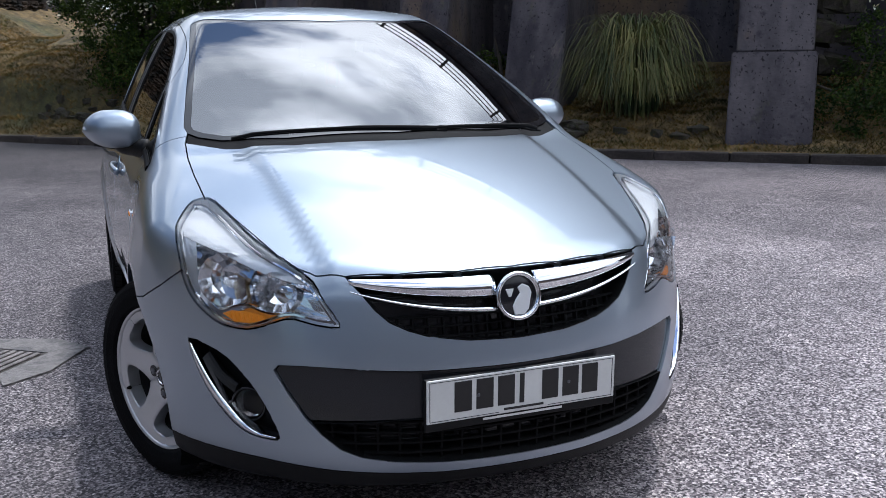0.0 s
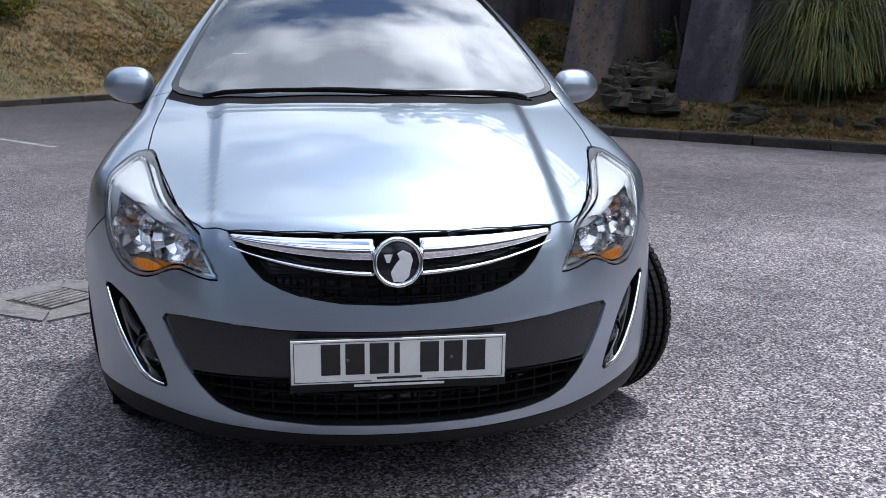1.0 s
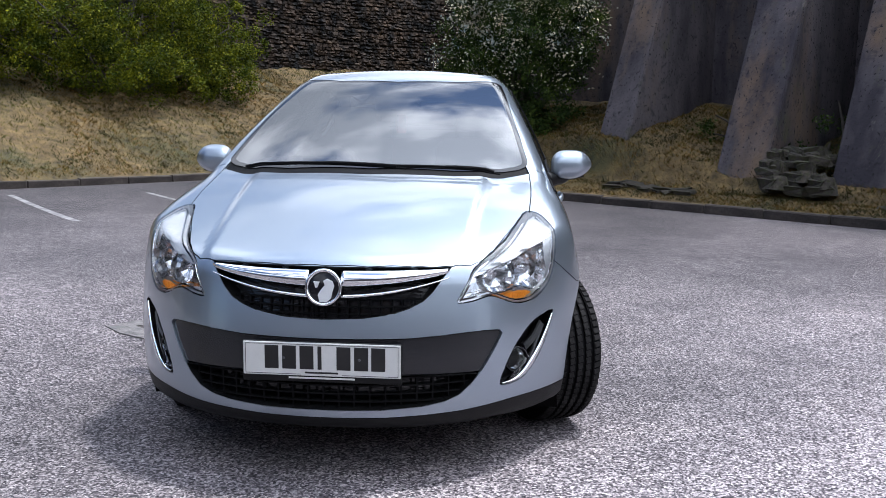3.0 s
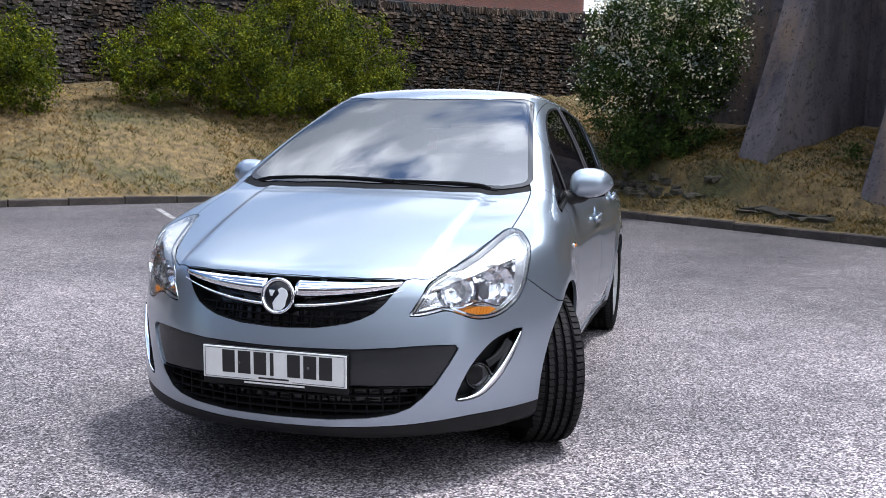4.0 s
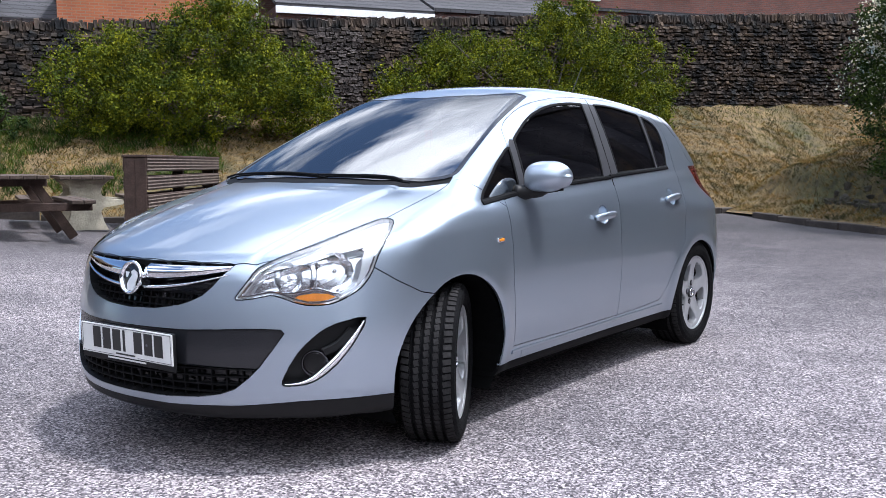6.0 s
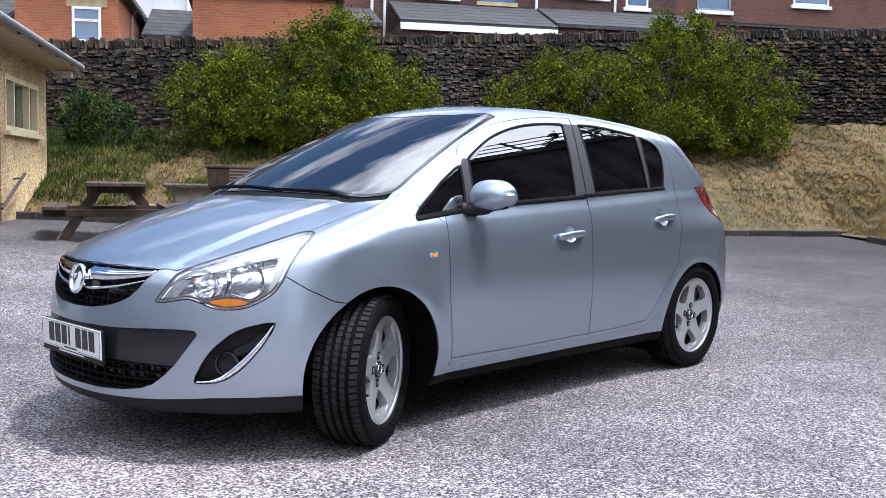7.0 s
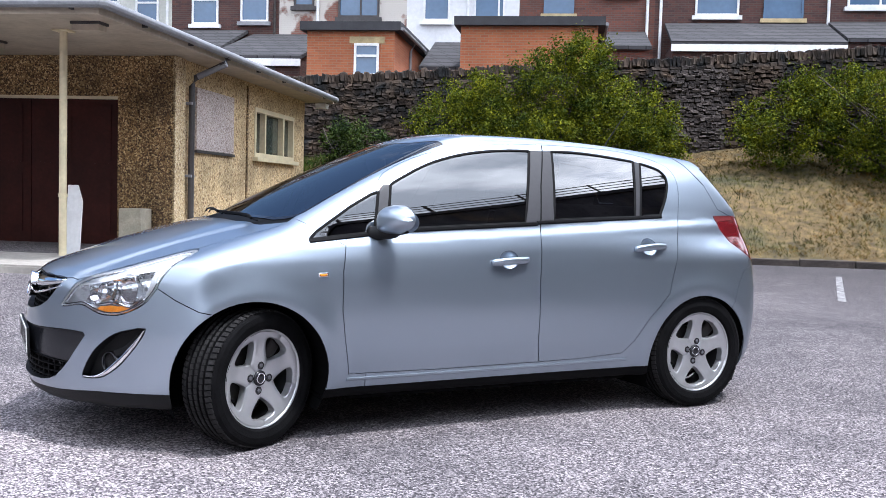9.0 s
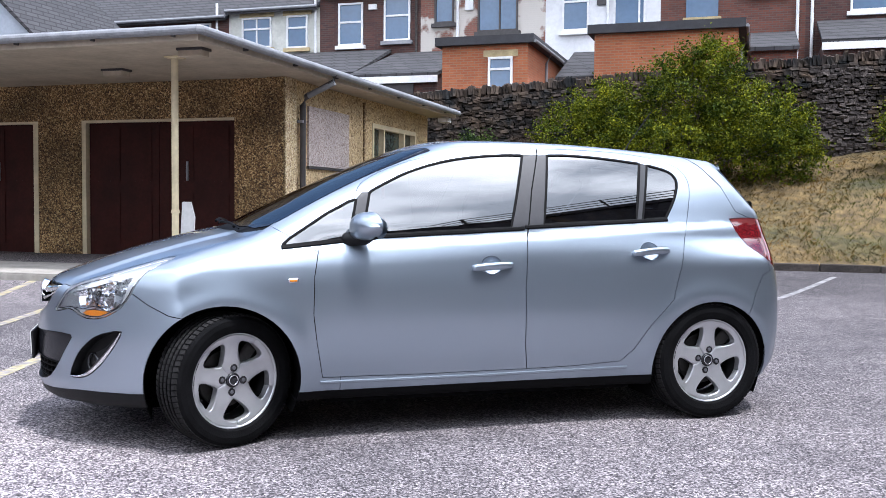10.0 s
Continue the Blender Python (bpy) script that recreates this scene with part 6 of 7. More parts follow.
def panel_mesh(name, kinds, mirror=None, gap=0.0021, fold=0.014, sink=0.0, keep=None):
    """A mesh of the shell's faces of those kinds. mirror: None for both halves welded, 1 or -1 for one side. Edges are drawn in and folded back."""
    pick = [f for i, f in enumerate(FACES) if KIND[i] in kinds and (keep is None or keep(MID[i]))]
    used = sorted({v for f in pick for v in f})
    at = {v: i for i, v in enumerate(used)}
    pos = POS[used].copy()
    faces = [[at[v] for v in f] for f in pick]
    if mirror is None:
        m = len(pos)
        centre = np.abs(pos[:, 0]) < 1e-6
        twin = np.where(centre, np.arange(m), np.arange(m) + m)
        extra = pos * [-1, 1, 1]
        faces = faces + [[int(twin[v]) for v in reversed(f)] for f in faces]
        pos = np.concatenate([pos, extra])
    elif mirror < 0:
        pos = pos * [-1, 1, 1]
        faces = [list(reversed(f)) for f in faces]
    nrm = body_normal(np.stack([np.abs(pos[:, 0]), pos[:, 1], pos[:, 2]], -1)) * np.where(pos[:, :1] < 0, [[-1, 1, 1]], [[1, 1, 1]])
    nrm[np.abs(pos[:, 0]) < 1e-6, 0] = 0
    nrm /= np.linalg.norm(nrm, axis=1, keepdims=True)
    count = {}
    for f in faces:
        for p, q in zip(f, f[1:] + f[:1]):
            count[(min(p, q), max(p, q))] = count.get((min(p, q), max(p, q)), 0) + 1
    rim = []
    for f in faces:
        for p, q in zip(f, f[1:] + f[:1]):
            if count[(min(p, q), max(p, q))] == 1:
                rim.append((p, q))
    push = np.zeros_like(pos)
    for p, q in rim:
        e = pos[q] - pos[p]
        n_ = nrm[p] + nrm[q]
        w = np.cross(n_, e)
        w /= np.linalg.norm(w) + 1e-12
        push[p] += w
        push[q] += w
    ln = np.linalg.norm(push, axis=1, keepdims=True)
    push = np.where(ln > 0, push / np.maximum(ln, 1e-9), 0)
    pos = pos + push * gap - nrm * sink
    verts, norms, out = list(map(tuple, pos)), list(map(tuple, nrm)), [tuple(f) for f in faces]
    if fold:
        ring = {}
        for v in sorted({v for e in rim for v in e}):
            ring[v] = len(verts)
            verts += [tuple(pos[v]), tuple(pos[v] - nrm[v] * fold + push[v] * 0.002)]
            norms += [tuple(-push[v])] * 2
        for p, q in rim:
            out.append((ring[q], ring[p], ring[p] + 1, ring[q] + 1))
    me = bpy.data.meshes.new(name)
    me.from_pydata(verts, [], out)
    me.shade_smooth()
    me.normals_split_custom_set_from_vertices(norms)
    return me

def panel(name, kinds, mat, parent, label="", mirror=None, **kw):
    me = panel_mesh(name, kinds, mirror, **kw)
    me.materials.append(mat)
    ob = new(name, me)
    ob.parent = parent
    return tagged(ob, label)

def strip_bm(pts, nrms, width, height, closed=False, lift=0.0):
    """A low bar with bevelled edges that follows points of a surface."""
    bm = bmesh.new()
    prof = [(-0.5, -0.3), (-0.5, 0.6), (-0.3, 1.0), (0.3, 1.0), (0.5, 0.6), (0.5, -0.3)]
    p, n = np.array(pts, float), np.array(nrms, float)
    t = (np.roll(p, -1, 0) - np.roll(p, 1, 0)) if closed else np.gradient(p, axis=0)
    b = np.cross(t, n)
    b /= np.linalg.norm(b, axis=1, keepdims=True) + 1e-12
    rings = [[bm.verts.new(p[i] + b[i] * u * width + n[i] * (lift + v * height)) for u, v in prof] for i in range(len(p))]
    k = len(prof)
    for i in range(len(rings) if closed else len(rings) - 1):
        a, c = rings[i], rings[(i + 1) % len(rings)]
        for j in range(k):
            bm.faces.new((a[j], a[(j + 1) % k], c[(j + 1) % k], c[j]))
    if not closed:
        bm.faces.new(rings[0])
        bm.faces.new(rings[-1][::-1])
    bmesh.ops.recalc_face_normals(bm, faces=bm.faces)
    return bm

def fine_line(pts, closed, n):
    """The same line with more points."""
    p = [Vector(q) for q in pts]
    ends = p[1:] + p[:1] if closed else p[1:]
    out = [tuple(a.lerp(b, j / n)) for a, b in zip(p, ends) for j in range(n)]
    return out if closed else out + [tuple(p[-1])]

def body_strip(name, view, outline, mat, parent, width, height, closed=False, lift=0.0, mirror=1, n=4, label="", curved=False):
    q = on_body(view, smooth_line(outline, closed, n) if curved else fine_line(outline, closed, n))
    nr = body_normal(q)
    if mirror < 0:
        q, nr = q * [-1, 1, 1], nr * [-1, 1, 1]
    return part(name, strip_bm(q, nr, width, height, closed, lift), mat, parent, label, smooth=False)

car = tagged(new("car"), "silver-blue five-door hatchback parked on the tarmac, front wheels turned", "car")
P = MAT["paint"]
panel("bonnet", ["bonnet"], P, car)
front_bumper = panel("front_bumper", ["front_bumper"], P, car)
panel("lower_lip", ["lower_lip"], MAT["black"], front_bumper, "matt black plastic lip", gap=0.001)
panel("body_side", ["roof", "body"], P, car, gap=0.0012)
panel("tailgate", ["tailgate"], P, car, fold=0.003)
panel("rear_bumper", ["rear_bumper"], P, car)
panel("rear_window", ["rear_window"], MAT["tint"], car, "dark tinted rear window", gap=0, fold=0.004, sink=0.002)
panel("cowl", ["cowl"], MAT["seal"], car, "black plastic cowl", sink=0.006)
windscreen = panel("windscreen", ["screen"], MAT["glass"], car, "clear glass windscreen", gap=0, fold=0.0, sink=0.002)
panel("border", ["screen_edge"], MAT["frit"], windscreen, "black glass border", gap=0.0, fold=0.004, sink=0.002)
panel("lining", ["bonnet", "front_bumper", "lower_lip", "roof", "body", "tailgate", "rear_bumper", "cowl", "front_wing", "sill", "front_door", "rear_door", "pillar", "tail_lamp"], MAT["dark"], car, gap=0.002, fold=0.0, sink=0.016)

def rounded_box(size, bevel, m=Matrix.Identity(4), segs=2):
    bm = bmesh.new()
    bm_box(bm, size)
    bmesh.ops.bevel(bm, geom=list(bm.edges), offset=bevel, segments=segs, affect="EDGES", profile=0.5)
    bm.transform(m)
    return bm

def lathe(profile, n=64, turn=2 * math.pi, axis_x=True):
    """A body of revolution round the x axis: profile rows of (x, radius)."""
    bm = bmesh.new()
    rings = []
    for i in range(n):
        a = turn * i / n
        rings.append([bm.verts.new((x, r * math.cos(a), r * math.sin(a))) for x, r in profile])
    for i in range(n):
        a, b = rings[i], rings[(i + 1) % n]
        for j in range(len(profile) - 1):
            if profile[j][1] < 1e-6 and profile[j + 1][1] < 1e-6:
                continue
            bm.faces.new((a[j], a[j + 1], b[j + 1], b[j]))
    bmesh.ops.remove_doubles(bm, verts=bm.verts, dist=1e-6)
    bmesh.ops.recalc_face_normals(bm, faces=bm.faces)
    return bm

def join(bm, other):
    me = bpy.data.meshes.new("tmp")
    other.to_mesh(me)
    other.free()
    bm.from_mesh(me)
    bpy.data.meshes.remove(me)
    return bm

def prism(outline, depth, m=Matrix.Identity(4), bevel=0.0, segs=2):
    """A flat outline in x, y given a thickness along z."""
    bm = bmesh.new()
    low, high = [bm.verts.new((x, y, 0)) for x, y in outline], [bm.verts.new((x, y, depth)) for x, y in outline]
    k = len(outline)
    bm.faces.new(low[::-1])
    top = bm.faces.new(high)
    for i in range(k):
        bm.faces.new((low[i], low[(i + 1) % k], high[(i + 1) % k], high[i]))
    bmesh.ops.recalc_face_normals(bm, faces=bm.faces)
    if bevel:
        bmesh.ops.bevel(bm, geom=list(top.edges), offset=bevel, segments=segs, affect="EDGES", profile=0.5)
    bm.transform(m)
    return bm

# sides: wings, doors, windows, seals, handles
for sx in (1, -1):
    panel("front_wing", ["front_wing"], P, car, mirror=sx)
    # sill in near-black, painting the ground shadow seen below the doors
    panel("sill", ["sill"], MAT["seal"], car, "lower sill coloured black as the shadow under the body", mirror=sx, gap=0.001)
    front_door = panel("front_door", ["front_door"], P, car, mirror=sx)
    rear_door = panel("rear_door", ["rear_door"], P, car, mirror=sx)
    panel("pillar_trim", ["pillar"], MAT["pillar"], front_door, "satin dark grey pillar trim", mirror=sx, gap=0.0008)
    panel("corner_trim", ["corner_trim"], MAT["pillar"], front_door, "satin dark grey pillar trim", mirror=sx, gap=0.0004)
    panel("window_divider", ["divider"], MAT["pillar"], rear_door, "dark grey window divider", mirror=sx, gap=0.0004)
    for key, owner in (("front_glass", front_door), ("rear_glass", rear_door), ("quarter_glass", rear_door), ("corner_glass", car)):
        panel("side_window" if key != "quarter_glass" else "quarter_window", [key], MAT["tint"], owner, "dark tinted glass", mirror=sx, gap=0, fold=0, sink=0.003)
        body_strip("window_seal", "side", OUT[key][1], MAT["seal"], owner, 0.013, 0.0022, True, mirror=sx, n=5)
    body_strip("pillar_gap", "side", [(1.455, 0.965), (1.517, 1.202), (1.598, 1.420)], MAT["seal"], front_door, 0.007, 0.0012, mirror=sx, n=8)
    body_strip("waist_trim", "side", [(0.222, 0.917), (0.505, 0.947), (0.612, 0.964), (1.0, 0.984), (1.446, 1.0078)], MAT["seal"], front_door, 0.019, 0.006, mirror=sx, n=10)
    body_strip("waist_trim", "side", [(1.450, 1.0135), (1.8, 1.032), (2.272, 1.055)], MAT["seal"], rear_door, 0.019, 0.006, mirror=sx, n=12)
    body_strip("sill_strip", "side", [(0.40, 0.281), (1.2, 0.281), (2.0, 0.292)], MAT["paint"], car, 0.016, 0.006, mirror=sx, n=20)
    for (y, z), owner, key in zip(HANDLES, (front_door, rear_door), ("front_dish", "rear_dish")):
        # dished recess, grab handle
        ring = OUT[key][1]
        bm = bmesh.new()
        vs = []
        for k in (1.0, 0.97, 0.9, 0.75, 0.5, 0.25):
            pp = on_body("side", [(y + (a - y) * k, z + 0.009 + (b - z - 0.009) * k) for a, b in ring])
            pp = pp - body_normal(pp) * (0.001 + 0.014 * (1 - k ** 3) ** 0.8)
            vs.append([bm.verts.new((sx * a, b, c)) for a, b, c in pp])
        m_ = len(ring)
        for r0, r1 in zip(vs, vs[1:]):
            for j in range(m_):
                bm.faces.new((r0[j], r0[(j + 1) % m_], r1[(j + 1) % m_], r1[j]))
        bm.faces.new(vs[-1])
        bmesh.ops.recalc_face_normals(bm, faces=bm.faces)
        part("handle_recess", bm, P, owner, "dished handle recess", smooth=True)
        pts = smooth_line([(y - 0.105, z - 0.006), (y - 0.05, z - 0.003), (y, z), (y + 0.05, z + 0.003), (y + 0.105, z + 0.007)], False, 4)
        q = on_body("side", pts)
        nr = body_normal(q)
        lift = np.array([0.004 + 0.022 * math.sin(math.pi * min(max((i + 0.5) / len(pts), 0), 1)) ** 0.5 for i in range(len(pts))])
        q = (q + nr * lift[:, None]) * [sx, 1, 1]
        bm = bmesh.new()
        rings = []
        for i, (a, b, c) in enumerate(q):
            w = 0.0185 * (0.62 + 0.38 * math.sin(math.pi * (i + 0.5) / len(q)) ** 0.5)
            rings.append([bm.verts.new((a + sx * 0.011 * math.cos(t), b, c + w * math.sin(t))) for t in np.linspace(0, 2 * math.pi, 12, endpoint=False)])
        for r0, r1 in zip(rings, rings[1:]):
            for k in range(12):
                bm.faces.new((r0[k], r0[(k + 1) % 12], r1[(k + 1) % 12], r1[k]))
        bm.faces.new(rings[0])
        bm.faces.new(rings[-1][::-1])
        bmesh.ops.recalc_face_normals(bm, faces=bm.faces)
        part("door_handle", bm, P, owner, smooth=True)
    # side repeater
    q = on_body("side", [(0.272, 0.768)])[0]
    bm = rounded_box((0.010, 0.048, 0.020), 0.004, pose(sx * (q[0] + 0.001), q[1], q[2], 3))
    rep = part("side_repeater", bm, MAT["chrome"], car, "chrome-edged amber side repeater")
    part("repeater_lens", rounded_box((0.010, 0.034, 0.011), 0.003, pose(sx * (q[0] + 0.004), q[1], q[2], 3)), MAT["amber"], rep)
    # tail lamp
    lamp = panel("tail_lamp", ["tail_lamp"], MAT["red_lens"], car, "red tail lamp with clear top", mirror=sx)
    panel("clear_top", ["tail_lamp"], MAT["pale_lens"], lamp, "pale clear indicator lens", mirror=sx, fold=0, sink=-0.0015, keep=lambda c: c[2] > 1.030)

# door mirrors
def door_mirror(sx):
    base = on_body("side", [(0.50, 0.955)])[0]
    bm = bmesh.new()
    bmesh.ops.create_icosphere(bm, subdivisions=4, radius=1.0)
    for v in bm.verts:
        x, y, z = v.co
        wide = 0.097 * (1.0 + 0.05 * x)
        tall = 0.078 * (1 - 0.20 * max(x, 0) ** 2) * (1.0 if z > 0 else 0.74)
        deep = 0.085 if y < 0 else 0.03
        sgn = lambda a, e: math.copysign(abs(a) ** e, a)
        v.co = (sx * (0.856 + sgn(x, 0.72) * wide), 0.63 + sgn(y, 0.9) * deep + 0.03 * x, 1.012 + sgn(z, 0.78) * tall + 0.016 * x * (z < 0))
    bmesh.ops.recalc_face_normals(bm, faces=bm.faces)
    shell = part("door_mirror", bm, P, car, smooth=True)
    bm = bmesh.new()
    bmesh.ops.create_circle(bm, cap_ends=True, segments=28, radius=1.0)
    for v in bm.verts:
        v.co = (sx * (0.856 + v.co.x * 0.082), 0.664 + 0.03 * v.co.x, 1.012 + v.co.y * 0.052)
    part("mirror_glass", bm, MAT["chrome"], shell, "mirror glass")
    arm = [(sx * (base[0] - 0.02), 0.53, 0.955), (sx * 0.775, 0.57, 0.955), (sx * 0.82, 0.615, 0.962), (sx * 0.85, 0.63, 0.99)]
    part("mirror_arm", tube(smooth_line(arm, False, 3), [0.034] * 4 + [0.030] * 6, 10), MAT["black"], shell, "black mirror arm", smooth=True)
    part("lower_trim", tube(smooth_line([(sx * 0.765, 0.60, 0.950), (sx * 0.85, 0.625, 0.955), (sx * 0.92, 0.645, 0.968)], False, 4), 0.006, 8), MAT["black"], shell)
for sx in (1, -1):
    door_mirror(sx)

# head lamps
def sub_patch(view, outline, nr, lift):
    """A filled patch of the shell inside an outline, moved along the normals."""
    ring = fine_line(outline, True, nr)
    c = np.mean(np.array(ring), 0)
    bm = bmesh.new()
    rows = []
    steps = 7
    for i in range(1, steps + 1):
        k = i / steps
        q = on_body(view, [(c[0] + (a - c[0]) * k, c[1] + (b - c[1]) * k) for a, b in ring])
        q = q + body_normal(q) * lift
        rows.append([bm.verts.new(v) for v in q])
    q = on_body(view, [tuple(c)])
    mid_ = bm.verts.new((q + body_normal(q) * lift)[0])
    m = len(ring)
    for j in range(m):
        bm.faces.new((mid_, rows[0][j], rows[0][(j + 1) % m]))
        for i in range(steps - 1):
            bm.faces.new((rows[i][j], rows[i + 1][j], rows[i + 1][(j + 1) % m], rows[i][(j + 1) % m]))
    bmesh.ops.recalc_face_normals(bm, faces=bm.faces)
    return bm

def mirrored(bm, sx):
    if sx < 0:
        bm.transform(Matrix.Diagonal((-1, 1, 1, 1)))
        bmesh.ops.reverse_faces(bm, faces=bm.faces)
    return bm

def diag_at(a, z, depth):
    q = on_body("diag", [(a, z)])[0]
    return Vector(q) - Vector((R2, -R2, 0)) * depth

def bowl(a, z, depth, r, sx, tilt=0.0):
    """A round reflector dish that opens to the front and the side."""
    prof = [(-0.9 * r, 0.001), (-0.84 * r, 0.28 * r), (-0.55 * r, 0.72 * r), (0.05 * r, 1.08 * r)]
    bm = lathe(prof, 14)
    c = diag_at(a, z, depth)
    bm.transform(Matrix.Translation(c) @ pose(0, 0, 0, 0, -3, -68))
    return mirrored(bm, sx)

for sx in (1, -1):
    lens = panel("headlight", ["headlight"], MAT["lens"], car, "clear headlight with chrome reflectors and amber indicator", mirror=sx, gap=0.003, fold=0.0)
    HL = OUT["headlight"][1]
    part("lamp_housing", mirrored(sub_patch("diag", inset(HL, 0.006), 3, -0.060), sx), MAT["reflector"], lens, "bright metallic lamp housing")
    body_strip("lamp_bezel", "diag", inset(HL, 0.011), MAT["chrome"], lens, 0.008, 0.006, True, lift=-0.010, mirror=sx, n=4)
    # walls between lens and housing
    a_, b_ = on_body("diag", fine_line(inset(HL, 0.002), True, 3)), on_body("diag", fine_line(inset(HL, 0.006), True, 3))
    a_ = a_ - body_normal(a_) * 0.003
    b_ = b_ - body_normal(b_) * 0.062
    bm = bmesh.new()
    va, vb = [bm.verts.new(v) for v in a_], [bm.verts.new(v) for v in b_]
    for j in range(len(va)):
        bm.faces.new((va[j], va[(j + 1) % len(va)], vb[(j + 1) % len(va)], vb[j]))
    part("lamp_wall", mirrored(bm, sx), MAT["lamp_pale"], lens, "pale lamp wall")
    part("lamp_cover", mirrored(sub_patch("diag", [(-0.18, 0.712), (-0.12, 0.742), (0.039, 0.793), (0.205, 0.850), (0.288, 0.868), (0.298, 0.85), (0.270, 0.81), (0.20, 0.795), (0.10, 0.775), (0.0, 0.745), (-0.1, 0.722)], 3, -0.016), sx), MAT["lamp_pale"], lens, "pale silver lamp cover", smooth=True)
    part("lamp_cover", mirrored(sub_patch("diag", [(0.270, 0.81), (0.233, 0.75), (0.213, 0.70), (0.176, 0.653), (0.165, 0.66), (0.180, 0.71), (0.188, 0.76), (0.20, 0.795)], 3, -0.018), sx), MAT["lamp_pale"], lens, "pale silver lamp cover", smooth=True)
    part("main_reflector", bowl(0.085, 0.700, 0.030, 0.066, sx), MAT["reflector"], lens)
    part("dip_reflector", bowl(-0.075, 0.682, 0.026, 0.050, sx), MAT["reflector"], lens)
    for a, z, r in ((0.085, 0.700, 0.008), (-0.075, 0.682, 0.007)):
        bm = bmesh.new()
        bmesh.ops.create_uvsphere(bm, u_segments=14, v_segments=10, radius=r, matrix=Matrix.Translation(diag_at(a, z, 0.055)))
        part("bulb", mirrored(bm, sx), MAT["chrome"], lens, smooth=True)
    # eyebrow blade over the reflectors and divider between them
    body_strip("chrome_blade", "diag", [(-0.17, 0.705), (-0.10, 0.730), (0.0, 0.752), (0.10, 0.785), (0.19, 0.79), (0.215, 0.74)], MAT["chrome"], lens, 0.014, 0.022, lift=-0.042, mirror=sx, n=6, curved=True)
    body_strip("chrome_blade", "diag", [(-0.15, 0.640), (-0.06, 0.635), (0.02, 0.648), (0.10, 0.630), (0.16, 0.665)], MAT["chrome"], lens, 0.008, 0.014, lift=-0.034, mirror=sx, n=6, curved=True)
    body_strip("divider", "diag", [(0.005, 0.655), (0.015, 0.70), (0.005, 0.745)], MAT["chrome"], lens, 0.020, 0.02, lift=-0.05, mirror=sx, n=5, curved=True)
    part("indicator", mirrored(sub_patch("diag", [(-0.060, 0.617), (-0.02, 0.604), (0.045, 0.604), (0.090, 0.619), (0.06, 0.630), (0.01, 0.633), (-0.04, 0.627)], 3, -0.022), sx), MAT["amber_lit"], lens, "glowing amber indicator")
    for k in range(8):
        a0 = -0.045 + k * 0.0142
        body_strip("indicator_rib", "diag", [(a0, 0.609 if k else 0.615), (a0 + 0.006, 0.626)], MAT["amber_lit"], lens, 0.003, 0.003, lift=-0.021, mirror=sx, n=2)
    for k in range(9):
        z0 = 0.70 + k * 0.013
        body_strip("reflector_rib", "diag", [(0.205 + 0.0035 * k, z0), (0.228 + 0.0043 * k, z0 + 0.006)], MAT["reflector"], lens, 0.005, 0.004, lift=-0.05, mirror=sx, n=2)
    # fog lamp recess
    FG = OUT["fog"][1]
    recess = part("fog_recess", mirrored(sub_patch("diag", FG, 3, -0.055), sx), MAT["black"], front_bumper, "black fog lamp recess")
    a_ = on_body("diag", fine_line(FG, True, 3))
    nn = body_normal(a_)
    bm = bmesh.new()
    va, vb = [bm.verts.new(v) for v in a_ - nn * 0.002], [bm.verts.new(v) for v in a_ - nn * 0.058]
    for j in range(len(va)):
        bm.faces.new((va[j], va[(j + 1) % len(va)], vb[(j + 1) % len(va)], vb[j]))
    part("recess_wall", mirrored(bm, sx), MAT["black"], recess)
    edge = smooth_line([(0.189, 0.538), (0.158, 0.479), (0.111, 0.416), (0.064, 0.370), (0.010, 0.334), (-0.042, 0.321), (-0.094, 0.321)], False, 4)
    back = smooth_line([(0.176, 0.528), (0.136, 0.483), (0.084, 0.428), (0.038, 0.386), (-0.006, 0.349), (-0.048, 0.331), (-0.092, 0.327)], False, 4)
    bm = bmesh.new()
    cols = []
    for k, lift in ((0.0, -0.002), (0.06, 0.003), (0.4, 0.004), (0.72, 0.002), (0.75, -0.002), (0.75, -0.025)):
        q = on_body("diag", [(a[0] + (b[0] - a[0]) * k, a[1] + (b[1] - a[1]) * k) for a, b in zip(edge, back)])
        cols.append([bm.verts.new(v) for v in q + body_normal(q) * lift])
    for p_, q_ in zip(cols, cols[1:]):
        for j in range(len(p_) - 1):
            bm.faces.new((p_[j], p_[j + 1], q_[j + 1], q_[j]))
    bmesh.ops.recalc_face_normals(bm, faces=bm.faces)
    part("chrome_edge", mirrored(bm, sx), MAT["chrome"], recess, "chrome edge strip", smooth=True)
    c = diag_at(0.010, 0.385, 0.034)
    tilt = pose(0, 0, 0, 0, 0, -58)
    part("fog_bezel", mirrored((lambda b: (b.transform(Matrix.Translation(c) @ tilt), b)[1])(lathe([(-0.04, 0.047), (0.0, 0.047), (0.004, 0.044), (0.0, 0.041), (-0.02, 0.039)], 36)), sx), MAT["gloss_black"], recess, smooth=True)
    part("fog_reflector", mirrored((lambda b: (b.transform(Matrix.Translation(c) @ tilt), b)[1])(lathe([(-0.045, 0.001), (-0.042, 0.015), (-0.032, 0.028), (-0.014, 0.038)], 32)), sx), MAT["reflector"], recess, smooth=True)
    part("fog_glass", mirrored((lambda b: (b.transform(Matrix.Translation(c) @ tilt), b)[1])(lathe([(0.004, 0.0005), (0.003, 0.02), (-0.003, 0.039)], 32)), sx), MAT["lens"], recess, smooth=True)
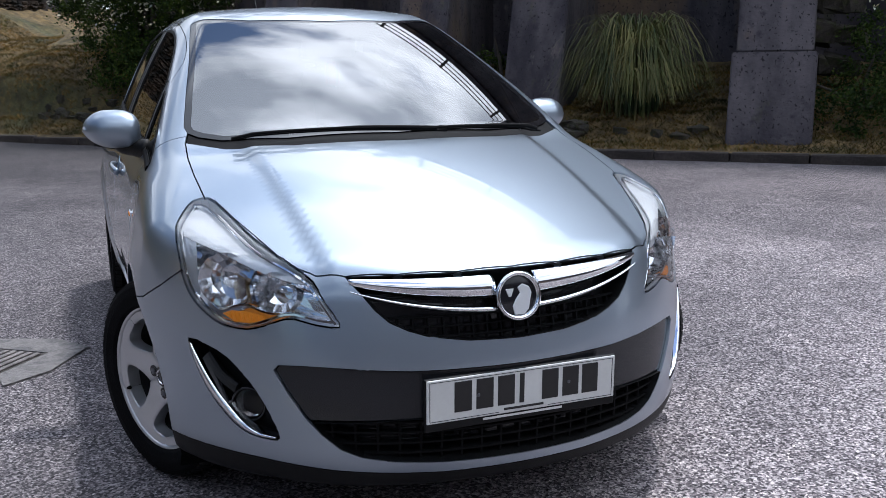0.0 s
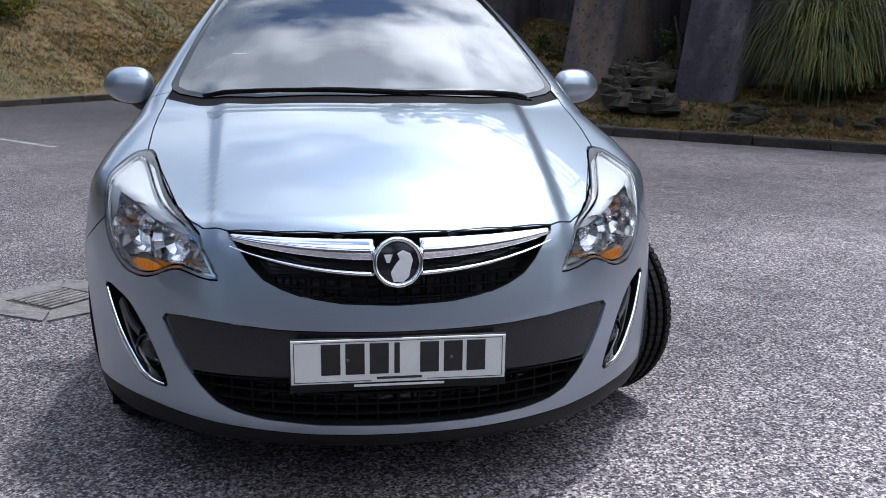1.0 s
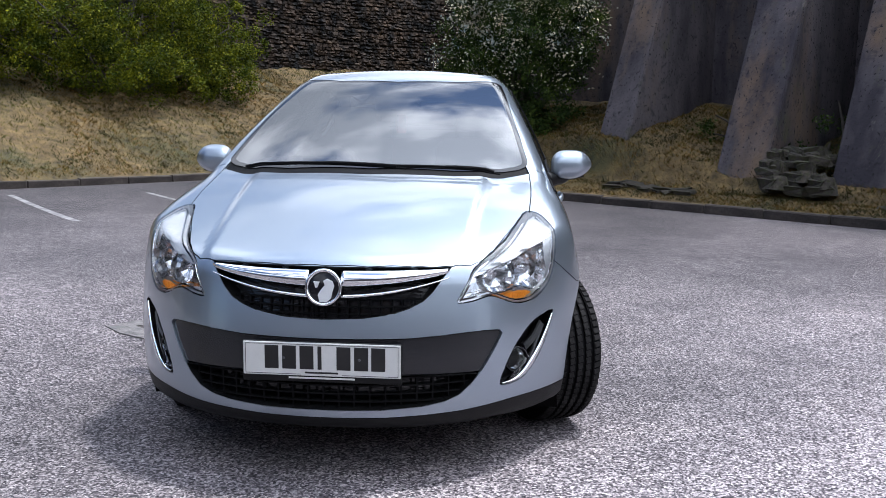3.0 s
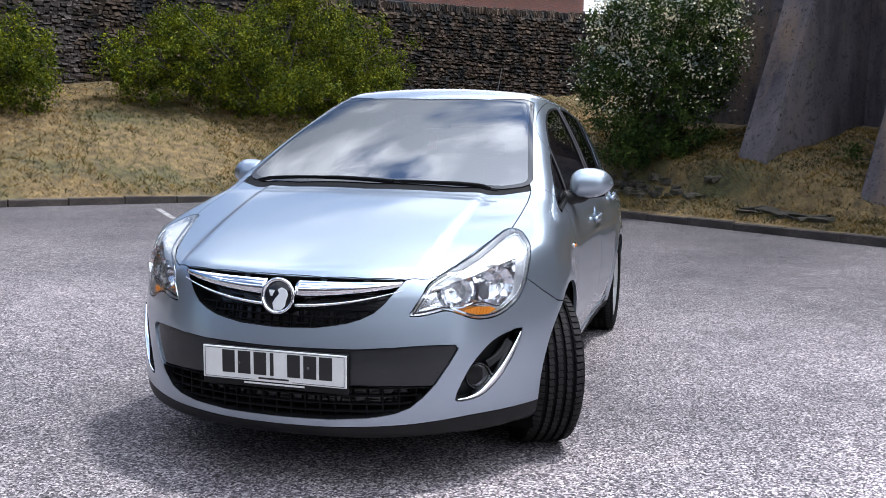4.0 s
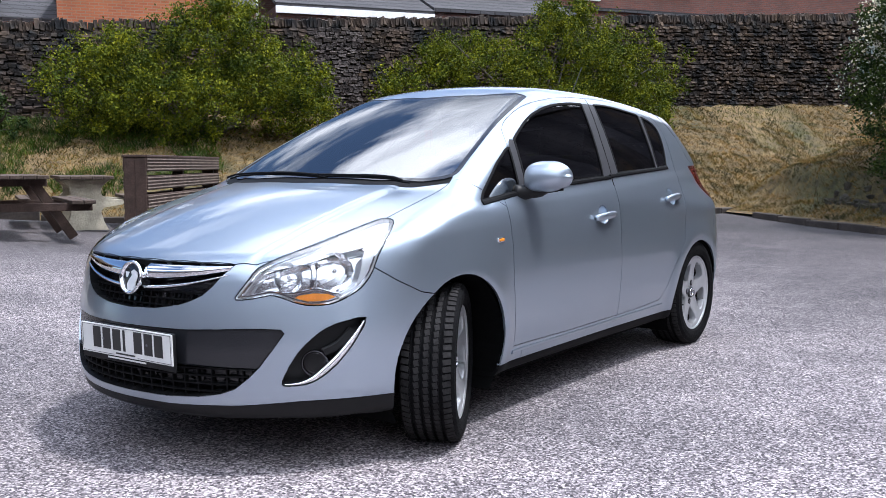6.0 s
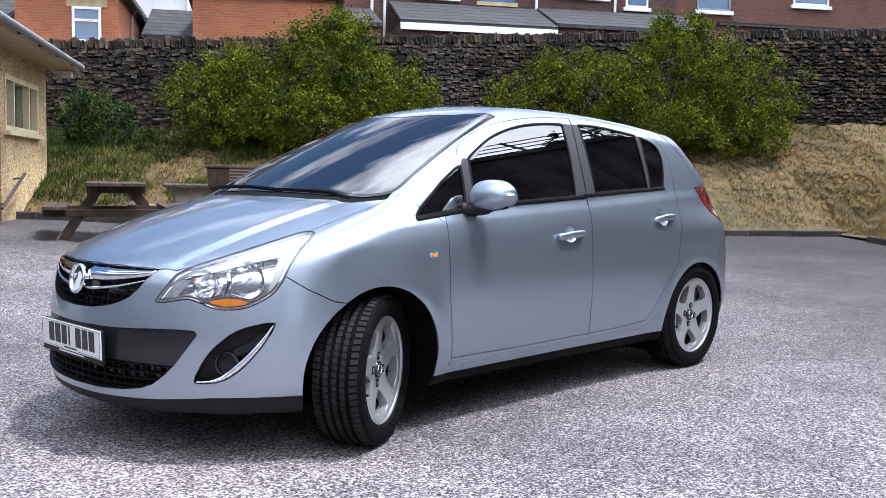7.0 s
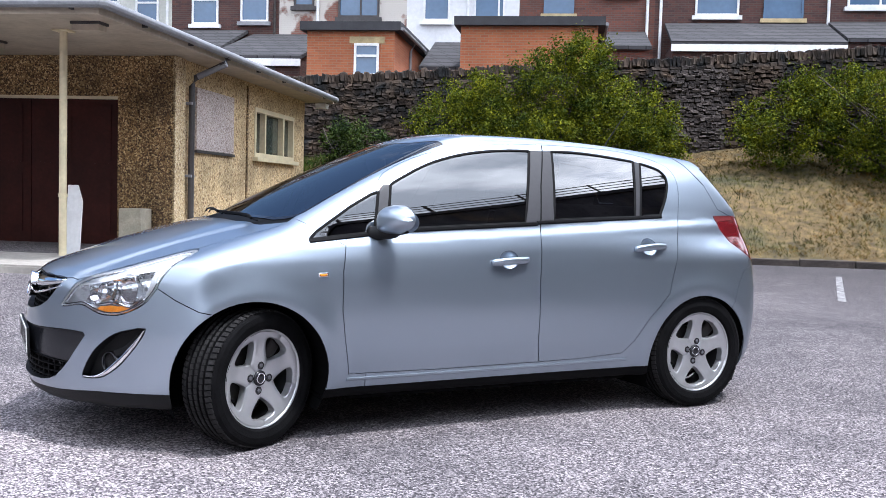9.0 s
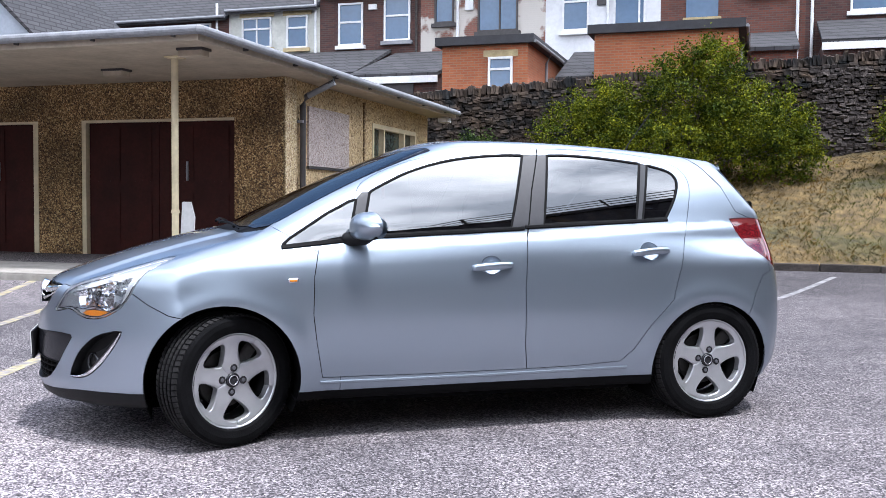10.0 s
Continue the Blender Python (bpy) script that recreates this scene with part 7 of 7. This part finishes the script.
    body_strip("recess_blade", "diag", [(0.045, 0.425), (0.10, 0.452), (0.15, 0.50)], MAT["black"], recess, 0.03, 0.012, lift=-0.035, mirror=sx, n=6, curved=True)

# upper grille: backing, mesh, two chrome bars, badge
GR = [(x, z) for x, z in OUT["grille"][1][1:-1]]
GR_FULL = GR + [(0.0, 0.567)] + [(-x, z) for x, z in reversed(GR)] + [(0.0, 0.732)]
def front_many(pts, back):
    """Points of the nose at those x, z; back: how far behind the skin, one number or one for each."""
    p = np.array(pts, float)
    q = on_body("front", np.stack([np.abs(p[:, 0]), p[:, 1]], -1))
    n_ = body_normal(q)
    s_ = np.where(p[:, 0] < 0, -1.0, 1.0)
    n_[:, 0] *= np.where(np.abs(p[:, 0]) < 1e-9, 0.0, s_)
    q[:, 0] *= s_
    return q - n_ * np.reshape(np.broadcast_to(back, len(p)), (-1, 1)), n_

def front_at(x, z, back=0.0):
    return Vector(front_many([(x, z)], back)[0][0])

def front_patch(outline, back, rows=6, n=3):
    ring = fine_line(outline, True, n)
    c = np.mean(np.array(ring), 0)
    bm = bmesh.new()
    lines = [[bm.verts.new(v) for v in front_many([(a * k, c[1] + (b - c[1]) * k) for a, b in ring], back)[0]] for k in np.linspace(1 / rows, 1, rows)]
    mid_ = bm.verts.new(front_at(0.0, float(c[1]), back))
    m = len(ring)
    for j in range(m):
        bm.faces.new((mid_, lines[0][j], lines[0][(j + 1) % m]))
        for i in range(rows - 1):
            bm.faces.new((lines[i][j], lines[i + 1][j], lines[i + 1][(j + 1) % m], lines[i][(j + 1) % m]))
    bmesh.ops.recalc_face_normals(bm, faces=bm.faces)
    return bm

def front_bar(pts, width, height, back, n=4):
    q, nr = front_many(pts, 0.0)
    return strip_bm(q, nr, width, height, False, -back)

def along(zfun, x0, x1, n=24):
    return [(x0 + (x1 - x0) * i / n, zfun(x0 + (x1 - x0) * i / n)) for i in range(n + 1)]

grille = part("grille", front_patch(GR_FULL, 0.07), MAT["gloss_black"], front_bumper, "black honeycomb grille")
ring = fine_line(GR_FULL, True, 4)
bm = bmesh.new()
va, vb = ([bm.verts.new(v) for v in front_many(ring, d_)[0]] for d_ in (0.001, 0.075))
for j in range(len(va)):
    bm.faces.new((va[j], va[(j + 1) % len(va)], vb[(j + 1) % len(va)], vb[j]))
part("grille_wall", bm, MAT["black"], grille)
def lower_edge(x):
    return float(np.interp(abs(x), [0, 0.133, 0.231, 0.279, 0.32, 0.352, 0.384, 0.408], [0.567, 0.573, 0.588, 0.604, 0.624, 0.655, 0.7, 0.729]))
for i in range(3):
    z = 0.585 + i * 0.024
    x1 = float(np.interp(z, [0.567, 0.573, 0.588, 0.604, 0.624, 0.655, 0.7], [0.05, 0.133, 0.231, 0.279, 0.32, 0.352, 0.384])) - 0.004
    part("grille_slat", front_bar(along(lambda x: z, -x1, x1, 20), 0.006, 0.010, 0.035), MAT["seal"], grille)
for i in range(-9, 10):
    x = i * 0.038
    if lower_edge(x) + 0.01 < 0.632:
        part("grille_rib", front_bar([(x, lower_edge(x) + 0.003), (x, 0.60), (x, 0.632)], 0.006, 0.010, 0.037), MAT["seal"], grille)
def bar_patch(top, bottom, x0, x1, back, bulge, n=30, rows=6):
    """A curved bar between an upper and a lower line, rounded forward."""
    bm = bmesh.new()
    grid = []
    for i in range(n + 1):
        x = x0 + (x1 - x0) * i / n
        ks = np.linspace(0, 1, rows + 1)
        col = [bm.verts.new(v) for v in front_many([(x, bottom(x) + (top(x) - bottom(x)) * k) for k in ks], back - bulge * np.sin(np.pi * ks))[0]]
        grid.append(col)
    for a, b in zip(grid, grid[1:]):
        for j in range(rows):
            bm.faces.new((a[j], b[j], b[j + 1], a[j + 1]))
    bmesh.ops.recalc_face_normals(bm, faces=bm.faces)
    bmesh.ops.solidify(bm, geom=bm.faces, thickness=0.006)
    return bm
for sx in (1, -1):
    part("chrome_bar", bar_patch(lambda x: 0.730, lambda x: 0.668 + 0.040 * (abs(x) / 0.40) ** 2.0, sx * 0.055, sx * 0.402, 0.006, 0.012), MAT["chrome"], grille, "broad chrome grille bar", smooth=True)
    part("chrome_bar", bar_patch(lambda x: 0.648 + 0.052 * (abs(x) / 0.40) ** 2.1, lambda x: 0.632 + 0.060 * (abs(x) / 0.40) ** 2.1, sx * 0.055, sx * 0.402, 0.006, 0.008), MAT["chrome"], grille, "thin chrome grille bar", smooth=True)
badge_at = front_at(0, 0.668, -0.004)
tilt = pose(0, 0, 0, 0, 0, -90) @ pose(0, 0, 0, 0, -10, 0)
bm = lathe([(-0.03, 0.052), (0.004, 0.060), (0.010, 0.062), (0.015, 0.058), (0.013, 0.052), (0.004, 0.048), (-0.02, 0.046)], 56)
bm.transform(Matrix.Translation(badge_at) @ tilt)
badge = part("badge", bm, MAT["chrome"], car, "round chrome badge", smooth=True)
bm = lathe([(0.008, 0.0005), (0.007, 0.03), (0.003, 0.049)], 40)
bm.transform(Matrix.Translation(badge_at) @ tilt)
part("badge_disc", bm, MAT["gloss_black"], badge, smooth=True)
shape = prism([(-0.012, -0.046), (0.012, -0.047), (0.026, -0.034), (0.031, -0.012), (0.036, 0.006), (0.030, 0.022), (0.012, 0.030), (-0.002, 0.022), (0.004, 0.008), (-0.008, -0.006), (-0.018, -0.024)], 0.006, Matrix.Translation(badge_at + Vector((0, -0.004, 0))) @ pose(0, 0, 0, 80, 0, 0), 0.002)
part("badge_emblem", shape, MAT["lamp_pale"], badge, "raised chrome emblem")
shape = prism([(-0.034, 0.020), (-0.012, 0.020), (-0.020, 0.000), (-0.027, 0.000)], 0.004, Matrix.Translation(badge_at + Vector((0, -0.005, 0))) @ pose(0, 0, 0, 80, 0, 0), 0.001)
part("badge_emblem", shape, MAT["lamp_pale"], badge, "raised chrome emblem")

# lower intake: satin black panel, mesh, wall
panel("intake_panel", ["intake_panel"], MAT["satin_black"], front_bumper, "satin black bumper insert", gap=0.0015, sink=0.008)
IN_LOW = [(0.505, 0.371), (0.486, 0.345), (0.445, 0.308), (0.396, 0.288), (0.324, 0.276), (0.195, 0.267)]
IN_FULL = [(0.0, 0.386), (0.3, 0.384)] + IN_LOW + [(0.0, 0.265)] + [(-x, z) for x, z in reversed(IN_LOW)] + [(-0.3, 0.384)]
intake = part("lower_intake", front_patch(IN_FULL, 0.085), MAT["gloss_black"], front_bumper, "black mesh lower air intake")
ring = fine_line(IN_FULL, True, 4)
bm = bmesh.new()
va, vb = ([bm.verts.new(v) for v in front_many(ring, d_)[0]] for d_ in (0.001, 0.09))
for j in range(len(va)):
    bm.faces.new((va[j], va[(j + 1) % len(va)], vb[(j + 1) % len(va)], vb[j]))
part("intake_wall", bm, MAT["black"], intake)
def in_low(x):
    return float(np.interp(abs(x), [0, 0.195, 0.324, 0.396, 0.445, 0.486, 0.505], [0.265, 0.267, 0.276, 0.288, 0.308, 0.345, 0.371]))
for z in (0.290, 0.318, 0.346, 0.372):
    x1 = float(np.interp(z, [0.265, 0.267, 0.276, 0.288, 0.308, 0.345, 0.371], [0.1, 0.195, 0.324, 0.396, 0.445, 0.486, 0.505])) - 0.004
    part("intake_slat", front_bar(along(lambda x: z, -x1, x1, 24), 0.008, 0.014, 0.030), MAT["seal"], intake)
for i in range(-9, 10):
    x = i * 0.052
    part("intake_rib", front_bar([(x, in_low(x) + 0.002), (x, (in_low(x) + 0.385) / 2), (x, 0.384)], 0.008, 0.014, 0.032), MAT["seal"], intake)

# number plate: white plate, frame, bars in place of the characters
PL = pose(0, -0.926, 0.437, 2.0, 0, 0)
plate = part("number_plate", rounded_box((0.520, 0.006, 0.111), 0.002, PL), MAT["plate"], car, "white number plate with black bars")
part("plate_holder", rounded_box((0.526, 0.012, 0.135), 0.003, pose(0, -0.918, 0.427, 2.0)), MAT["black"], plate)
def plate_bar(x, z, w, h, mat, d=0.0045, name="plate_character"):
    part(name, rounded_box((w, 0.002, h), 0.0006, PL @ pose(x, -d + 0.0012, z), 1), mat, plate)
for i, x in enumerate((-0.165, -0.107, -0.049, -0.006, 0.073, 0.131, 0.187)):
    plate_bar(x, 0.006, 0.046 if i != 3 else 0.013, 0.078, MAT["letter"])
plate_bar(0.0, -0.044, 0.11, 0.006, MAT["letter"], name="plate_caption")
plate_bar(0.0, 0.050, 0.505, 0.0015, MAT["letter"], name="plate_border")
plate_bar(-0.252, 0.0, 0.0015, 0.10, MAT["letter"], name="plate_border")
plate_bar(0.252, 0.0, 0.0015, 0.10, MAT["letter"], name="plate_border")
plate_bar(0.16, -0.050, 0.185, 0.0015, MAT["letter"], name="plate_border")
plate_bar(-0.16, -0.050, 0.185, 0.0015, MAT["letter"], name="plate_border")
plate_bar(0.0, -0.0635, 0.22, 0.006, MAT["plate"], 0.0005, name="holder_caption")
for x in (-0.125, 0.125):
    bm = lathe([(0.004, 0.0005), (0.0035, 0.004), (0.0, 0.005)], 14)
    bm.transform(PL @ pose(x, -0.003, 0.004) @ pose(0, 0, 0, 0, 0, -90))
    part("plate_screw", bm, MAT["satin"], plate)

# wheels
def wheel(m, name):
    w = new(name)
    w.parent = car
    w.matrix_basis = m
    tread = 0.098
    prof = []
    for x, r in [(-0.088, 0.218), (-0.100, 0.230), (-0.106, 0.260), (-0.103, 0.284), (-0.094, 0.297)]:
        prof.append((x, r))
    for g in (-0.052, -0.018, 0.018, 0.052):
        prof += [(g - 0.006, 0.307 - 0.05 * g * g * 20 * 0.05), (g - 0.005, 0.299), (g + 0.005, 0.299), (g + 0.006, 0.307)]
    prof += [(0.094, 0.297), (0.103, 0.284), (0.106, 0.260), (0.100, 0.230), (0.088, 0.218)]
    tyre = part("tyre", lathe(prof, 96), MAT["rubber"], w, "black rubber tyre with worn tread", smooth=False)
    # shoulder blocks
    bm = bmesh.new()
    for i in range(72):
        a = 2 * math.pi * i / 72
        for s_ in (-1, 1):
            bm_box(bm, (0.030, 0.0195, 0.006), pose(0, 0, 0, math.degrees(a), 0, 0) @ pose(s_ * 0.077, 0, 0.3035, 0, s_ * 14, s_ * 9))
        for x_ in (-0.035, 0.0, 0.035):
            bm_box(bm, (0.019, 0.022, 0.004), pose(0, 0, 0, math.degrees(a) + (1.2 if x_ else 0), 0, 0) @ pose(x_, 0, 0.3065, 0, 0, 14))
    tagged(part("tread_block", bm, MAT["tread"], tyre), kind="stuff")
    rim = part("rim", lathe([(-0.09, 0.205), (-0.06, 0.190), (0.02, 0.186), (0.055, 0.192), (0.075, 0.200), (0.086, 0.207), (0.092, 0.212), (0.088, 0.216), (0.080, 0.214)], 72), MAT["alloy"], w, "silver five-spoke alloy rim", smooth=True)
    rim.scale = (1.0, 1.035, 1.035)
    part("rim_barrel", lathe([(-0.085, 0.202), (-0.06, 0.187), (0.02, 0.183), (0.050, 0.186)], 48), MAT["barrel"], rim, "inner barrel darkened as shade behind the spokes", smooth=True)
    for i in range(5):
        a = 72 * i
        bm = bmesh.new()
        rows = []
        side_a, side_b = [], []
        for r in (0.028, 0.05, 0.07, 0.083, 0.086, 0.090, 0.095, 0.103, 0.113, 0.125, 0.14, 0.155, 0.165, 0.173, 0.178, 0.181, 0.184, 0.194, 0.205):
            half = radians(float(np.interp(r, [0.083, 0.086, 0.090, 0.095, 0.103, 0.113, 0.125, 0.14, 0.155, 0.165, 0.173, 0.178, 0.181, 0.184], [35.8, 32.5, 29, 26, 22.5, 19, 16.2, 13.8, 12.6, 12.6, 14, 17, 22.5, 35.8])))
            dome = 0.058 + 0.026 * (r / 0.2) ** 1.6
            # spokes are softly rounded at the edges and hollow along the middle
            dip = 0.004 * float(ss(0.09, 0.12, r) * ss(0.18, 0.15, r))
            edge = 0.003 if half < radians(35.9) else 0.0
            spot = lambda u, x: bm.verts.new((x, r * math.sin(u * half), r * math.cos(u * half)))
            rows.append([spot(u, dome - d) for u, d in ((-1, edge), (-0.9, 0.0), (-0.55, 0.5 * dip), (0, dip), (0.55, 0.5 * dip), (0.9, 0.0), (1, edge))])
            if edge:
                side_a.append((spot(-1, dome - edge), spot(-1, dome - 0.042)))
                side_b.append((spot(1, dome - edge), spot(1, dome - 0.042)))
        for p_, q_ in zip(rows, rows[1:]):
            for j in range(6):
                bm.faces.new((p_[j], q_[j], q_[j + 1], p_[j + 1]))
        for side, k in ((side_a, 1), (side_b, -1)):
            for p_, q_ in zip(side, side[1:]):
                bm.faces.new((p_[0], p_[1], q_[1], q_[0])[::k])
        bm.transform(pose(0, 0, 0, a, 0, 0))
        part("spoke", bm, MAT["alloy"], rim, smooth=True)
    for i in range(4):
        at_ = pose(0, 0, 0, -10 + 90 * i, 0, 0) @ pose(0, 0, 0.054)
        bm = lathe([(0.050, 0.0175), (0.0635, 0.0175), (0.0640, 0.0155), (0.0640, 0.0005)], 18)
        bm.transform(at_)
        pit = part("bolt_hole", bm, MAT["gloss_black"], rim, "dark bolt hole")
        bm = lathe([(0.050, 0.0095), (0.0665, 0.0095), (0.0675, 0.007), (0.0675, 0.0005)], 6)
        bm.transform(at_)
        part("wheel_bolt", bm, MAT["satin"], pit)
    bm = lathe([(0.078, 0.006), (0.090, 0.004), (0.091, 0.0005)], 10)
    bm.transform(pose(0, 0, 0, 108, 0, 0) @ pose(0, 0, 0.180))
    part("valve", bm, MAT["rubber"], rim)
    part("hub", lathe([(0.0, 0.070), (0.035, 0.068), (0.045, 0.05), (0.052, 0.028)], 40), MAT["alloy"], rim, smooth=True)
    part("centre_cap", lathe([(0.052, 0.034), (0.067, 0.033), (0.071, 0.029), (0.070, 0.0005)], 32), MAT["satin_black"], rim, "grey centre cap with chrome emblem", smooth=True)
    part("cap_emblem", lathe([(0.069, 0.025), (0.073, 0.023), (0.073, 0.020), (0.069, 0.018)], 24), MAT["chrome"], rim)
    part("brake_disc", lathe([(0.0, 0.02), (0.0, 0.135), (-0.022, 0.135), (-0.022, 0.02)], 40), MAT["brake"], w, "rusty grey brake disc")
    part("brake_caliper", rounded_box((0.07, 0.13, 0.07), 0.012, pose(-0.005, 0.09, 0.09, 45)), MAT["brake"], w)
    part("inner_drum", lathe([(-0.07, 0.001), (-0.07, 0.19)], 32), MAT["dark"], w)
    return w
STEER = 27.0
for sx in (1, -1):
    flip = pose(0, 0, 0, 0, 0, 0 if sx > 0 else 180)
    wheel(pose(sx * TRACK, FRONT_AXLE, R_TYRE, 0, 0, STEER) @ flip @ pose(0, 0, 0, 4), "front_wheel")
    wheel(pose(sx * TRACK, REAR_AXLE, R_TYRE) @ flip @ pose(0, 0, 0, -1), "rear_wheel")
    # wheel housings
    for (c, r), yc in ((ARCH_F, FRONT_AXLE), (ARCH_R, REAR_AXLE)):
        bm = bmesh.new()
        rings = []
        for x in (0.835, 0.80, 0.50):
            ring_ = arc(c, r + 0.004, -28, 208, 30)
            xx = np.minimum(x, on_body("side", [(a, max(b, 0.2)) for a, b in ring_])[:, 0] - 0.006) if x > 0.6 else [x] * len(ring_)
            rings.append([bm.verts.new((sx * xi, a, b)) for xi, (a, b) in zip(xx, ring_)])
        for p_, q_ in zip(rings, rings[1:]):
            for j in range(len(p_) - 1):
                bm.faces.new((p_[j], p_[j + 1], q_[j + 1], q_[j]))
        bm.faces.new(rings[-1])
        part("wheel_housing", bm, MAT["dark"], car, "black plastic wheel housing")

# underbody
bm = rounded_box((1.20, 2.95, 0.10), 0.03, pose(0, 1.28, 0.245))
part("underbody", bm, MAT["dark"], car, "dark underbody")
# wide low slab added to keep side light from the ground beneath
part("floor_pan", rounded_box((1.50, 1.62, 0.07), 0.02, pose(0, 1.24, 0.205)), MAT["dark"], car, "dark slab added to block light under the car")
part("exhaust", tube([(-0.35, 2.2, 0.22), (-0.35, 2.95, 0.24)], 0.03, 12), MAT["brake"], car)

# wipers
def screen_many(pts, lift):
    p = np.array(pts, float)
    q = on_body("top", np.stack([np.abs(p[:, 0]), p[:, 1]], -1))
    q = q + body_normal(q) * lift
    q[:, 0] *= np.where(p[:, 0] < 0, -1.0, 1.0)
    return q
for x0, x1, ya, yb in ((-0.53, 0.16, 0.070, -0.024), (0.10, 0.54, -0.012, 0.052)):
    pts = screen_many([(x0 + (x1 - x0) * k / 10, ya + (yb - ya) * k / 10) for k in range(11)], 0.022)
    blade = part("wiper", tube(pts, [0.004] * 11, 8), MAT["seal"], car, "black wiper arm and blade")
    pts = screen_many([(x0 + (x1 - x0) * k / 10 * 0.94, ya + (yb - ya) * k / 10 * 0.94 - 0.014) for k in range(11)], 0.034)
    part("wiper_arm", tube(pts, [0.0045] * 6 + [0.007] * 5, 8), MAT["seal"], blade)
part("aerial", tube([(0.02, 2.36, 1.42), (0.02, 2.40, 1.50), (0.02, 2.55, 1.70)], [0.009, 0.004, 0.0025], 8), MAT["black"], car, "thin black roof aerial")

# rear spoiler and rear window edge
body_strip("spoiler_gap", "side", [(2.50, 1.40), (2.56, 1.35), (2.66, 1.24)], MAT["black"], car, 0.006, 0.001, n=8)
bm = bmesh.new()
rows = []
for i in range(25):
    x = -0.52 + 1.04 * i / 24
    k = abs(x) / 0.52
    y1 = 2.88 - 0.17 * k ** 2.2
    z1 = 1.392 - 0.05 * k ** 2
    rows.append([bm.verts.new((x, y, z)) for y, z in ((y1 - 0.30, z1 + 0.035), (y1 - 0.12, z1 + 0.018), (y1, z1), (y1 + 0.004, z1 - 0.012), (y1 - 0.02, z1 - 0.030), (y1 - 0.30, z1 - 0.075))])
for p_, q_ in zip(rows, rows[1:]):
    for j in range(5):
        bm.faces.new((p_[j], p_[j + 1], q_[j + 1], q_[j]))
bm.faces.new(rows[0])
bm.faces.new(rows[-1][::-1])
bmesh.ops.recalc_face_normals(bm, faces=bm.faces)
part("rear_spoiler", bm, P, car, smooth=True)

# interior
def soft_box(size, bevel, m):
    return rounded_box(size, bevel, m, 3)
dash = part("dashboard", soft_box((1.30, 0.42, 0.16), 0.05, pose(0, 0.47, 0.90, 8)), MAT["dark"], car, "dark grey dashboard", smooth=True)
part("instrument_hood", soft_box((0.36, 0.18, 0.08), 0.03, pose(-0.36, 0.60, 0.99, 10)), MAT["dark"], dash, smooth=True)
bm = bmesh.new()
for i in range(32):
    a0, a1 = 2 * math.pi * i / 32, 2 * math.pi * (i + 1) / 32
    join(bm, tube([(0.185 * math.cos(a0), 0.185 * math.sin(a0), 0), (0.185 * math.cos(a1), 0.185 * math.sin(a1), 0)], 0.016, 8))
bm_box(bm, (0.34, 0.04, 0.02))
bm_box(bm, (0.13, 0.12, 0.05))
bm.transform(pose(-0.36, 0.80, 0.93, 65))
part("steering_wheel", bm, MAT["seat"], car, "black steering wheel")
for x in (-0.36, 0.36):
    seat = part("front_seat", soft_box((0.50, 0.52, 0.16), 0.06, pose(x, 1.22, 0.52, 6)), MAT["seat"], car, "dark cloth front seat", smooth=True)
    part("seat_back", soft_box((0.46, 0.16, 0.62), 0.06, pose(x, 1.55, 0.82, -14)), MAT["seat"], seat, smooth=True)
    part("headrest", soft_box((0.25, 0.10, 0.19), 0.045, pose(x, 1.66, 1.20, -10)), MAT["seat"], seat, smooth=True)
# added bar that hides the tailgate's sunlit lip below the rear window
part("hatch_trim", soft_box((1.10, 0.03, 0.07), 0.012, pose(0, 2.90, 1.125)), MAT["dark"], car, "dark bar added to hide the sunlit hatch lip")
bench = part("rear_seat", soft_box((1.25, 0.50, 0.16), 0.06, pose(0, 2.08, 0.54, 5)), MAT["seat"], car, "dark cloth rear bench", smooth=True)
part("seat_back", soft_box((1.25, 0.16, 0.58), 0.06, pose(0, 2.40, 0.82, -16)), MAT["seat"], bench, smooth=True)
for x in (-0.40, 0.40):
    part("headrest", soft_box((0.25, 0.09, 0.15), 0.04, pose(x, 2.50, 1.13, -10)), MAT["seat"], bench, smooth=True)
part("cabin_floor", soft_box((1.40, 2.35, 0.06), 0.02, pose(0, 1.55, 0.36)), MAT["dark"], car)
mirror_in = part("rear_view_mirror", soft_box((0.23, 0.03, 0.07), 0.012, pose(0, 0.86, 1.30, 15)), MAT["dark"], car, "interior rear-view mirror", smooth=True)
part("hanging_tag", rounded_box((0.045, 0.006, 0.09), 0.002, pose(0.02, 0.88, 1.20)), MAT["red"], mirror_in, "small red hanging tag")
